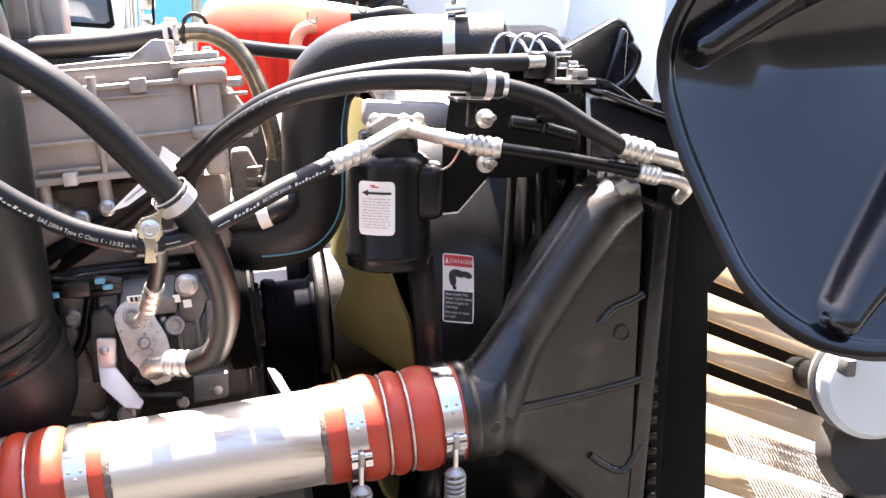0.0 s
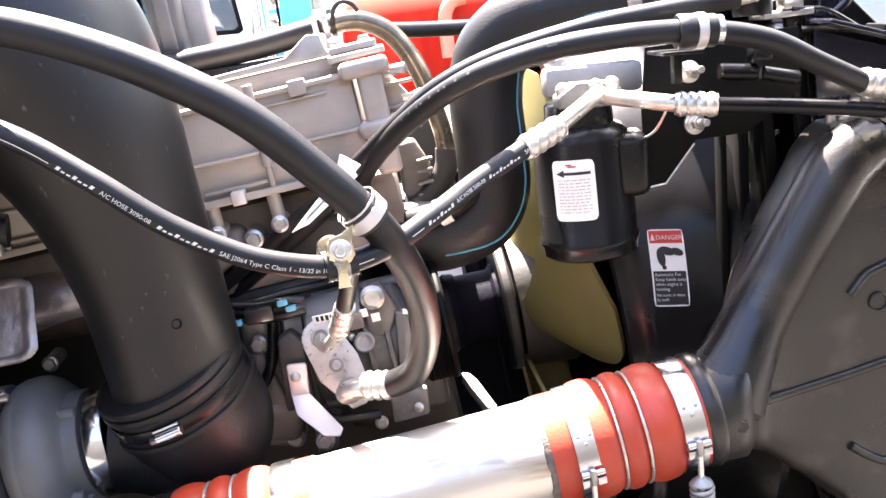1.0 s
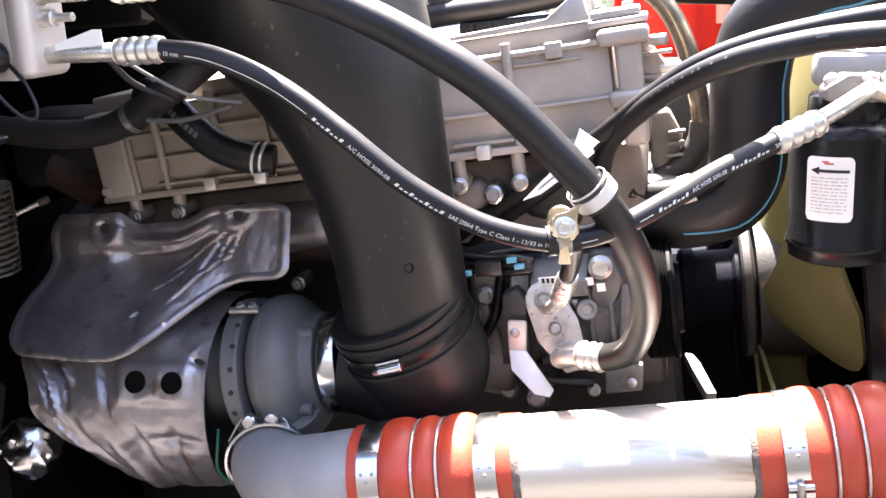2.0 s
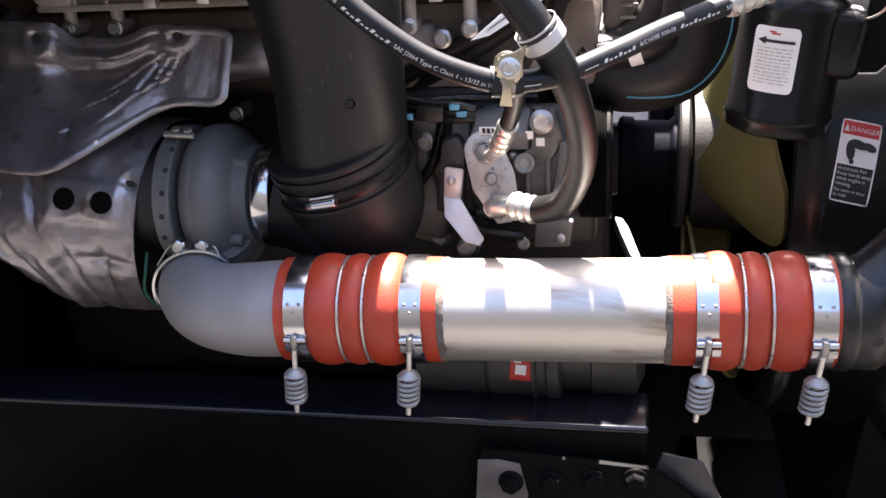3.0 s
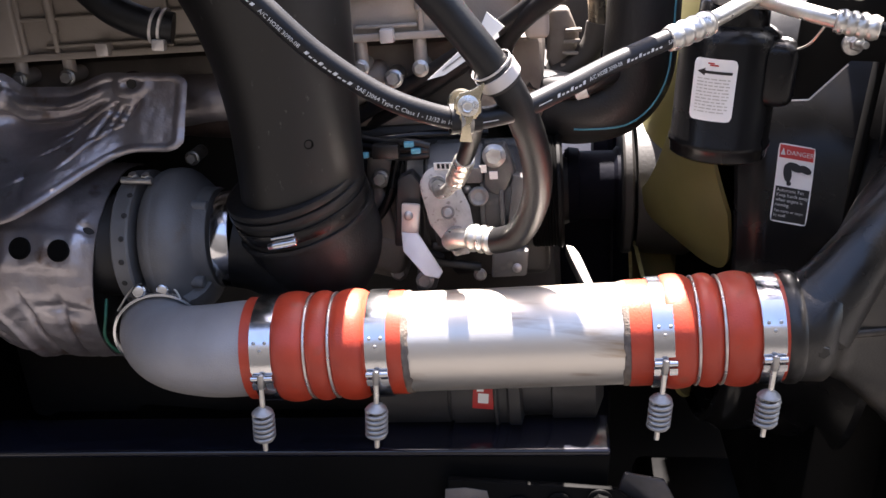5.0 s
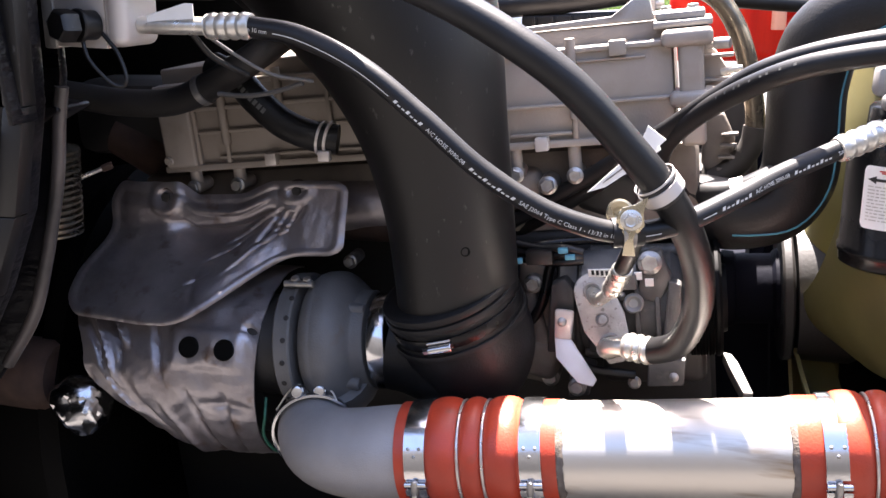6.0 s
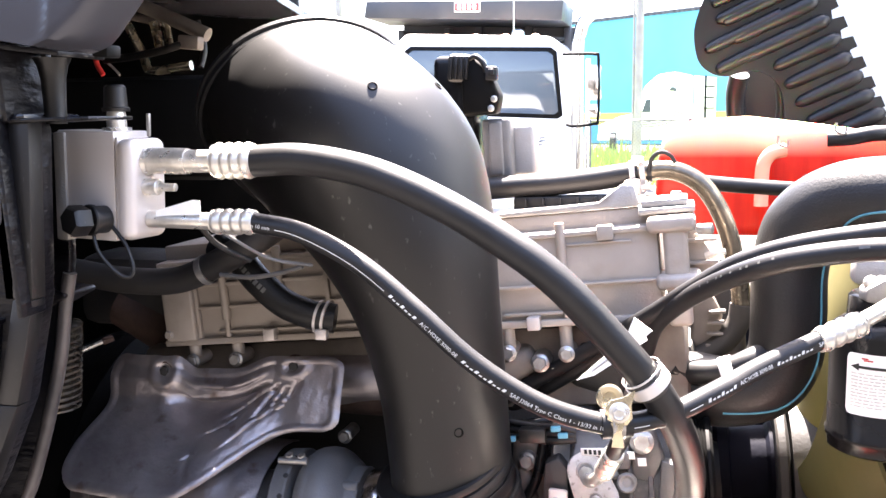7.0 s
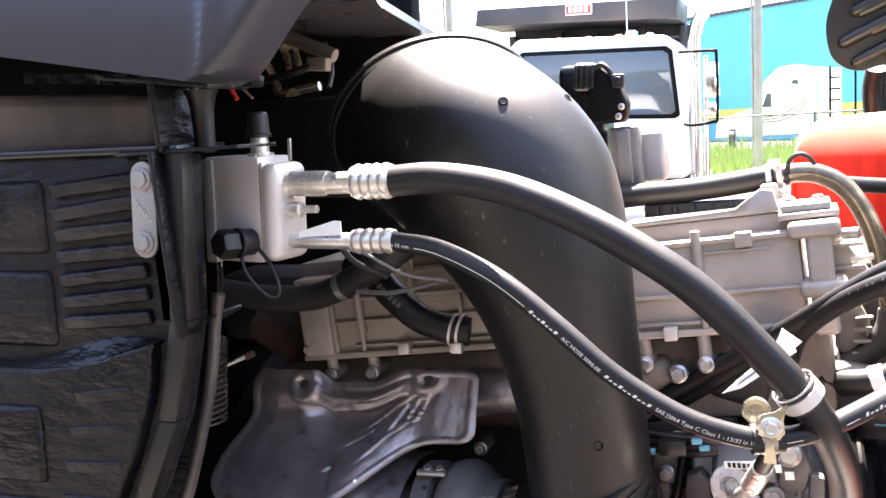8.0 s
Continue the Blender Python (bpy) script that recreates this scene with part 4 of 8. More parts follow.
def engine_cover():
    t = thing("rocker_cover", eng(-0.08, 0.05, -0.05), "grey-beige ribbed cast aluminium rocker cover with bolts along it", "engine cover")
    zb, zt = -0.056, 0.068
    bm = bmesh.new()
    ledge = 0.05
    poly = [(-0.386, zb), (0.222, zb), (0.228, zb + 0.01), (0.228, ledge), (-0.386, ledge)]
    o = eng(0, 0, 0)
    u, v = ENG.to_3x3() @ vec((1, 0, 0)), ENG.to_3x3() @ vec((0, 0, 1))
    prism(bm, poly, o + vec((0, 0.22, 0)), u, v, 0.218, 0.004)
    part("cover_body", bm, COVER_GREY, t)
    bm = bmesh.new()
    prism(bm, [(-0.386, ledge - 0.002), (0.225, ledge - 0.002), (0.222, zt), (-0.386, zt)], o + vec((0, 0.22, 0)), u, v, 0.196, 0.003)
    part("upper_deck", bm, COVER_GREY, t)

    def rib(x0, x1, z0, z1, d=0.006):
        b = bmesh.new()
        box(b, eng((x0 + x1) / 2, 0.002 - d / 2, (z0 + z1) / 2), (abs(x1 - x0), d, abs(z1 - z0)), 0.0015, (0, -5.4, 0))
        part("rib", b, COVER_GREY, t)
    rib(-0.384, 0.226, zb, zb + 0.008, 0.008)
    rib(-0.384, 0.22, ledge - 0.006, ledge - 0.0005, 0.006)
    rib(0.128, 0.2, 0.033, 0.036, 0.004)
    rib(-0.379, -0.1, 0.016, 0.021)
    b = bmesh.new()
    box(b, eng(-0.358, -0.004, -0.005), (0.042, 0.014, 0.09), 0.004, (0, -5.4, 0), 3)
    part("end_pad", b, COVER_GREY, t)
    for z in (-0.04, 0.03):
        b = bmesh.new()
        hexbolt(b, eng(-0.374, -0.01, z), (0, -1, 0), 0.005, 0.005)
        part("bolt", b, COVER_GREY, t)
    rib(-0.365, 0.225, -0.012, -0.008)
    rib(-0.31, -0.1, -0.043, -0.039)
    rib(0.05, 0.118, -0.043, -0.039)
    for x in (-0.379, -0.336, -0.297, -0.161, 0.018, 0.122):
        rib(x - 0.003, x + 0.003, zb, ledge - 0.004, 0.0065)
    for x in (-0.297, -0.221, 0.122):
        b = bmesh.new()
        rod(b, eng(x, -0.002, zb + 0.03), eng(x, -0.002, ledge + 0.01), 0.0055, 14)
        part("bolt_column", b, COVER_GREY, t)
    for x, z in ((-0.238, -0.046), (0.085, -0.05)):
        b = bmesh.new()
        box(b, eng(x, -0.008, z), (0.0145, 0.016, 0.0145), 0.0012, (0, -5.4, 0))
        part("machined_pad", b, ALU_MACH, t, "small bright machined square pad")
    b = bmesh.new()
    box(b, eng(0.172, -0.004, 0.046), (0.018, 0.012, 0.016), 0.0015, (0, -5.4, 0))
    part("cast_tab", b, COVER_GREY, t)
    for x, z in ((-0.349, -0.076), (-0.29, -0.076), (0.052, -0.084), (0.118, -0.088)):
        b = bmesh.new()
        rod(b, eng(x, 0.004, z), eng(x, 0.004, zb + 0.004), 0.0075, 14)
        part("boss_column", b, COVER_GREY, t)
        b = bmesh.new()
        rod(b, eng(x, 0.03, z), eng(x, -0.006, z), 0.0085, 16)
        part("bolt_boss", b, COVER_GREY, t)
        b = bmesh.new()
        hexbolt(b, eng(x, -0.006, z), (0, -1, 0.1), 0.0075, 0.007)
        part("bolt", b, STEEL_BOLT, t)
    # raised end of the cover
    b = bmesh.new()
    box(b, eng(0.246, 0.012, -0.004), (0.026, 0.045, 0.118), 0.006, (0, -5.4, 0), 3)
    box(b, eng(0.243, 0.012, 0.05), (0.052, 0.055, 0.018), 0.006, (0, -5.4, 0), 3)
    box(b, eng(0.247, 0.008, -0.013), (0.048, 0.05, 0.017), 0.006, (0, -5.4, 0), 3)
    part("end_casting", b, COVER_GREY, t)
    b = bmesh.new()
    box(b, eng(0.239, 0.035, 0.064), (0.06, 0.07, 0.007), 0.002, (0, -5.4, 0))
    box(b, eng(0.237, 0.035, 0.072), (0.05, 0.06, 0.008), 0.002, (0, -5.4, 0))
    part("end_cap", b, ALU_CAST, t)
    b = bmesh.new()
    prism(b, [(0.256, 0.045), (0.272, 0.03), (0.298, -0.015), (0.298, -0.024), (0.256, -0.03)], eng(0, 0.06, 0), u, v, 0.02, 0.003)
    for q in (0.025, 0.0, -0.025):
        box(b, eng(0.272, 0.036, q), (0.036, 0.012, 0.004), 0.001, (0, -5.4, 0))
    part("end_web", b, COVER_GREY, t)
    for q in (0.036, 0.008):
        b = bmesh.new()
        rod(b, eng(0.262 + (0.036 - q) * 0.5, 0.03, q), eng(0.284 + (0.036 - q) * 0.5, 0.026, q + 0.003), 0.0035)
        part("end_stud", b, ZINC, t)
    b = bmesh.new()
    box(b, eng(0.198, 0.13, 0.078), (0.02, 0.03, 0.03), 0.004, (0, -5.4, 0))
    box(b, eng(0.2, 0.1, 0.068), (0.03, 0.09, 0.012), 0.003, (0, -5.4, 0))
    part("pipe_stay", b, COVER_GREY, t)
    for x in (0.222, 0.25):
        b = bmesh.new()
        hexbolt(b, eng(x, 0.03, 0.076), ENG.to_3x3() @ vec((0, 0, 1)), 0.006, 0.006)
        part("bolt", b, STEEL_BOLT, t)
    b = bmesh.new()
    rod(b, eng(0.27, 0.01, 0.04), eng(0.286, 0.005, 0.04), 0.006)
    part("end_stud", b, STEEL_BOLT, t)
    b = bmesh.new()
    prism(b, [(0.05, 0.0), (0.21, 0.0), (0.206, 0.024), (0.192, 0.026), (0.165, 0.008), (0.05, 0.005)], eng(0, 0.034, zt + 0.001), u, v, 0.014, 0.002)
    part("gasket_lip", b, ALU_CAST, t)


def upper_engine_bits():
    t = thing("fuel_filter_housing", (0.0, 1.44, 1.66), "black plastic filter housing standing behind the intake tube", "filter housing")
    bm = bmesh.new()
    box(bm, (-0.046, 1.46, 1.78), (0.06, 0.08, 0.18), 0.01, (0, 0, 0), 3)
    part("housing", bm, PAINT_BLACK, t)
    bm = bmesh.new()
    box(bm, (-0.034, 1.41, 1.852), (0.032, 0.03, 0.036), 0.006, (0, 4, 0), 3)
    for k in range(4):
        box(bm, (-0.044 + 0.007 * k, 1.393, 1.852), (0.003, 0.006, 0.03), 0.001, (0, 4, 0))
    part("ribbed_cap", bm, PLASTIC, t, "ribbed black cap")
    bm = bmesh.new()
    prism(bm, [(-0.03, 1.79), (0.0145, 1.793), (0.019, 1.816), (0.005, 1.848), (-0.004, 1.856), (-0.02, 1.868), (-0.032, 1.85)], (0.0, 1.43, 0), (1, 0, 0), (0, 0, 1), 0.035, 0.005, 3)
    part("bracket", bm, PAINT_MATT, t)
    bm = bmesh.new()
    box(bm, (0.011, 1.44, 1.748), (0.038, 0.05, 0.078), 0.005, (0, -3, 0), 3)
    box(bm, (0.011, 1.412, 1.748), (0.018, 0.008, 0.07), 0.003, (0, -3, 0), 3)
    part("grey_casing", bm, CAST_GREY, t, "grey plastic casing")
    bm = bmesh.new()
    box(bm, (0.041, 1.47, 1.745), (0.03, 0.05, 0.066), 0.005, (0, -3, 0), 3)
    part("pale_casing", bm, ALU_CAST, t, "paler grey casing")
    bm = bmesh.new()
    sweep(bm, [(-0.022, 1.398, 1.862), (-0.012, 1.395, 1.866), (-0.002, 1.393, 1.858), (0.002, 1.393, 1.846)], 0.0035, 10)
    box(bm, (0.009, 1.395, 1.844), (0.016, 0.014, 0.018), 0.003)
    box(bm, (0.01, 1.386, 1.846), (0.007, 0.006, 0.007), 0.001)
    part("sensor_plug", bm, PLASTIC, t)
    for p in ((0.012, 1.394, 1.812), (0.008, 1.394, 1.8)):
        bm = bmesh.new()
        hexbolt(bm, p, (0, -1, 0), 0.0035, 0.004)
        part("screw", bm, STEEL_BOLT, t)
    r = thing("slotted_wiring_tray", (0.14, 1.36, 1.69), "black slotted plastic tray on top of the engine", "cable tray")
    bm = bmesh.new()
    box(bm, (0.114, 1.41, 1.676), (0.15, 0.06, 0.028), 0.004, (0, -2, 0))
    part("tray", bm, PLASTIC, r)
    for k in range(6):
        bm = bmesh.new()
        box(bm, (0.056 + k * 0.022, 1.377, 1.674 + 0.0008 * k), (0.003, 0.008, 0.024), 0.001, (0, -2, 0))
        part("fin", bm, PLASTIC, r)


def running_gear():
    t = thing("front_axle", (-0.15, 1.5, 0.0), "black front axle with steer tyres under the engine", "axle")
    bm = bmesh.new()
    box(bm, (-0.15, 1.5, 0.52), (0.14, 1.3, 0.14), 0.02)
    part("axle_beam", bm, PAINT_MATT, t)
    for y in (0.8, 2.24):
        bm = bmesh.new()
        lathe(bm, (-0.15, y - 0.14, 0.5), (0, 1, 0), [(0, 0.3), (0, 0.46), (0.04, 0.5), (0.24, 0.5), (0.28, 0.46), (0.28, 0.3)], 48)
        part("tyre", bm, TYRE, t)
        bm = bmesh.new()
        lathe(bm, (-0.15, y - 0.12, 0.5), (0, 1, 0), [(0, 0.1), (0.02, 0.28), (0.24, 0.3), (-0.15, 0.05)], 32)
        part("rim", bm, CAST_GREY, t)
    for y in (1.13, 1.93):
        bm = bmesh.new()
        box(bm, (-0.15, y, 0.7), (0.16, 0.08, 0.34), 0.01)
        box(bm, (-0.25, y, 0.62), (0.9, 0.08, 0.05), 0.01)
        part("spring_pack", bm, PAINT_MATT, t)
    for y in (1.16, 1.86):
        bm = bmesh.new()
        box(bm, (-0.15, y + 0.02, 0.98), (0.2, 0.14, 0.16), 0.01)
        part("engine_mount", bm, PAINT_MATT, t)
    t = thing("gearbox", (-0.9, 1.5, 0.7), "dark gearbox housing behind the engine", "gearbox")
    bm = bmesh.new()
    lathe(bm, (-0.52, 1.5, 1.1), (-1, 0, -0.1), [(0, 0.2), (0, 0.36), (0.1, 0.36), (0.3, 0.24), (0.9, 0.2), (0.9, 0.1)], 40)
    part("housing", bm, PAINT_MATT, t)
    bm = bmesh.new()
    lathe(bm, (-0.5, 1.5, 1.102), (-1, 0, -0.1), [(0, 0.3), (0, 0.38), (0.03, 0.38), (0.03, 0.3)], 48)
    part("bell_flange", bm, PAINT_MATT, t)


running_gear()
engine_block()
engine_cover()
upper_engine_bits()


# ---- air-conditioning compressor ----
def ac_compressor():
    t = thing("ac_compressor", (0.19, 1.26, 1.36), "grey aluminium air conditioning compressor with a flanged port block", "compressor")
    c = vec((0, 1.262, 1.372))
    ax = vec((1, 0.02, 0.09))
    bm = bmesh.new()
    lathe(bm, vec((0.112, c.y, c.z - 0.008)), ax, [(0, 0.03), (0, 0.056), (0.003, 0.06), (0.022, 0.061), (0.024, 0.057), (0.03, 0.057), (0.032, 0.062), (0.058, 0.062), (0.06, 0.056), (0.085, 0.056),
                                            (0.088, 0.061), (0.125, 0.061), (0.13, 0.056), (0.14, 0.045)], 48)
    part("body", bm, COMP_GREY, t)
    for a in (0, 150, 180, 235):
        bm = bmesh.new()
        w = radians(90 + a)
        off = vec((0, math.cos(w), math.sin(w))) * 0.06
        rod(bm, vec((0.142, c.y, c.z - 0.005)) + off, vec((0.25, c.y, c.z + 0.004)) + off, 0.0075, 14)
        part("bolt_boss", bm, COMP_GREY, t)
    for x in (0.2, 0.222):
        bm = bmesh.new()
        lathe(bm, vec((x, c.y, c.z)), ax, [(-0.003, 0.05), (-0.003, 0.064), (-0.002, 0.0655), (0.002, 0.0655), (0.003, 0.064), (0.003, 0.05)], 48)
        part("cast_ring", bm, COMP_GREY, t)
    bm = bmesh.new()
    lathe(bm, (0.196, 1.2, 1.39), (0, -1, 0.2), [(0, 0.011), (0.006, 0.011), (0.008, 0.009), (0.006, 0.006), (0.004, 0.005)], 20)
    part("relief_valve", bm, ALU_CAST, t)

    def ear(name, poly, y, d, m=COMP_GREY):
        b = bmesh.new()
        prism(b, poly, (0, y, 0), (1, 0, 0), (0, 0, 1), d, 0.003)
        part(name, b, m, t)

    def bolt(p, r, h=0.006, m=STEEL_BOLT):
        b = bmesh.new()
        hexbolt(b, p, (0, -1, 0.2), r, h)
        part("bolt", b, m, t)
    ear("mounting_ear", [(0.104, 1.33), (0.135, 1.332), (0.133, 1.405), (0.122, 1.418), (0.107, 1.41)], 1.205, 0.022, ENGINE_DARK)
    ear("mounting_ear", [(0.215, 1.302), (0.254, 1.307), (0.255, 1.338), (0.215, 1.335)], 1.195, 0.02)
    ear("mounting_ear", [(0.127, 1.268), (0.15, 1.272), (0.158, 1.31), (0.128, 1.318)], 1.222, 0.02)
    ear("mounting_ear", [(0.2, 1.395), (0.222, 1.39), (0.236, 1.418), (0.222, 1.45), (0.202, 1.445)], 1.222, 0.02)
    ear("side_lug", [(0.228, 1.335), (0.248, 1.34), (0.246, 1.415), (0.232, 1.418)], 1.215, 0.018)
    bolt((0.211, 1.2, 1.437), 0.0105, 0.009)
    ear("bracket", [(0.113, 1.348), (0.132, 1.349), (0.134, 1.385), (0.113, 1.386)], 1.178, 0.004, ALU_MACH)
    b = bmesh.new()
    prism(b, [(0.0, 0.0), (0.019, 0.0), (0.05, -0.042), (0.046, -0.05), (0.03, -0.048), (0.004, -0.022)], (0.113, 1.1775, 1.35), (1, 0, -0.02), (0, 0.62, 0.78), 0.004, 0.0012)
    part("bracket_foot", b, ALU_MACH, t, "bent bright steel bracket foot")
    bolt((0.121, 1.173, 1.372), 0.0042, 0.003)
    bolt((0.214, 1.235, 1.414), 0.0092, 0.009)
    bolt((0.137, 1.2, 1.284), 0.0085, 0.008)
    bolt((0.2, 1.212, 1.29), 0.006)
    bolt((0.243, 1.172, 1.318), 0.0042, 0.003)
    bolt((0.182, 1.206, 1.395), 0.004, 0.003)
    b = bmesh.new()
    sweep(b, [(0.13, 1.19, 1.33), (0.15, 1.18, 1.318), (0.175, 1.19, 1.31), (0.2, 1.2, 1.305)], 0.005, 10, 6)
    part("wire_lead", b, PLASTIC, t)
    # port flange, a long rounded plate
    n = vec((0.05, -0.92, 0.38)).normalized()
    p1, p2 = vec((0.1535, 1.172, 1.41)), vec((0.177, 1.158, 1.352))
    d = (p2 - p1).normalized()
    s = d.cross(n).normalized()
    bm = bmesh.new()
    L = (p2 - p1).length
    poly = [(0.021 * math.cos(w), 0.021 * math.sin(w)) for w in (math.pi / 2 + math.pi * i / 10 for i in range(11))]
    poly += [(L * 0.5, -0.025), (L + 0.006, -0.02), (L + 0.018, -0.008), (L + 0.016, 0.008), (L * 0.6, 0.023)]
    prism(bm, poly, p1 - n * 0.012, d, s, 0.014, 0.002)
    fl = part("port_flange", bm, ALU_BRIGHT, t, "pitted bright aluminium port plate")
    for q, r in ((p1, 0.0105), (p1.lerp(p2, 0.5), 0.0075), (p1.lerp(p2, 0.93), 0.012)):
        bm = bmesh.new()
        lathe(bm, q + n * 0.001, n, [(0, r), (0.003, r), (0.004, r * 0.85), (0.0032, r * 0.7), (0.001, r * 0.65)], 24)
        part("port_seat", bm, ALU_CAST, t)
    bm = bmesh.new()
    hexbolt(bm, p1.lerp(p2, 0.5) + n * 0.002, n, 0.005, 0.004)
    part("flange_bolt", bm, STEEL_BOLT, t)
    # rear head with a small label
    bm = bmesh.new()
    box(bm, (0.168, 1.215, 1.422), (0.06, 0.05, 0.022), 0.003, (20, -5, 0))
    part("rear_head", bm, CAST_GREY, t)
    bm = bmesh.new()
    box(bm, (0.162, 1.186, 1.427), (0.03, 0.0012, 0.01), 0.0, (20, -5, 0))
    box(bm, (0.2, 1.192, 1.424), (0.008, 0.0012, 0.01), 0.0, (20, -5, 0))
    box(bm, (0.212, 1.19, 1.418), (0.009, 0.0012, 0.01), 0.0, (20, -5, 0))
    part("rating_label", bm, LABEL_WHITE, t, "tiny white label")
    bm = bmesh.new()
    for k in range(5):
        box(bm, (0.152 + 0.005 * k, 1.1848, 1.427), (0.003, 0.0008, 0.006), 0.0, (20, -5, 0))
    part("label_print", bm, LABEL_BLACK, t)
    # clutch pulley
    bm = bmesh.new()
    prof = [(0, 0.03), (0, 0.062), (0.003, 0.066)]
    for k in range(8):
        prof += [(0.004 + k * 0.0034, 0.0635), (0.0057 + k * 0.0034, 0.066)]
    prof += [(0.033, 0.0665), (0.036, 0.064), (0.036, 0.04), (0.042, 0.038), (0.042, 0.01)]
    lathe(bm, (0.254, c.y + 0.002, c.z + 0.005), ax, prof, 48)
    part("clutch_pulley", bm, PAINT_MATT, t, "black ribbed clutch pulley")


ac_compressor()


# ---- fan ----
def engine_fan():
    t = thing("engine_fan", (0.42, 1.5, 1.32), "olive yellow nylon engine fan behind the radiator shroud", "fan")
    c = vec((0.30, 1.55, 1.295))
    ax = vec((1, 0, 0.07)).normalized()
    bm = bmesh.new()
    lathe(bm, c, ax, [(0, 0.03), (0, 0.052), (0.006, 0.056), (0.02, 0.054), (0.022, 0.05), (0.07, 0.05), (0.075, 0.056), (0.085, 0.056)], 40)
    part("hub", bm, BLUE_STEEL, t, "dark blue-black fan clutch hub")
    bm = bmesh.new()
    for k in range(6):
        w = 2 * math.pi * k / 6 + 0.4
        hexbolt(bm, c + vec((0.001, 0.043 * math.cos(w), 0.043 * math.sin(w))), (-1, 0, 0), 0.006, 0.006)
    part("hub_bolt", bm, STEEL_BOLT, t)
    bm = bmesh.new()
    lathe(bm, c + ax * 0.08, ax, [(0, 0.04), (0, 0.098), (0.003, 0.101), (0.012, 0.101), (0.015, 0.098), (0.016, 0.09), (0.02, 0.06)], 56)
    part("hub_disc", bm, ENGINE_DARK, t, "dark worn metal disc")
    # the centre is coloured darker than the blades for the shade by the hub
    bm = bmesh.new()
    lathe(bm, c + ax * 0.1, ax, [(0, 0.06), (0, 0.1), (0.07, 0.105), (0.08, 0.1), (0.08, 0.05)], 48)
    part("fan_centre", bm, ENGINE_DARK, t)
    N = 6
    for k in range(N):
        a0 = 360 * k / N

        def blade(u, v):
            # wide swept paddles: the root trails the tip, the outer trailing corner is round
            q = 0.5 + (u - 0.5) * (1 - 0.55 * max(0, (v - 0.55) / 0.45) ** 2.6)
            r = 0.09 + (0.236 - 0.03 * max(0, (q - 0.4) / 0.6) ** 1.5) * v
            root, tip = 168 + 44 * q, 134 + 48 * q
            w = v ** 0.8
            ang = radians(root + (tip - root) * w + a0)
            x = (0.1 + 0.05 * q) * (1 - w) + (0.125 + 0.085 * q) * w - 0.014 * math.sin(math.pi * q)
            return c + vec((x, r * math.cos(ang), r * math.sin(ang) + 0.07 * x))
        bm = bmesh.new()
        sheet(bm, blade, 16, 18, 0.005)
        part("blade", bm, FAN_YELLOW, t)


engine_fan()


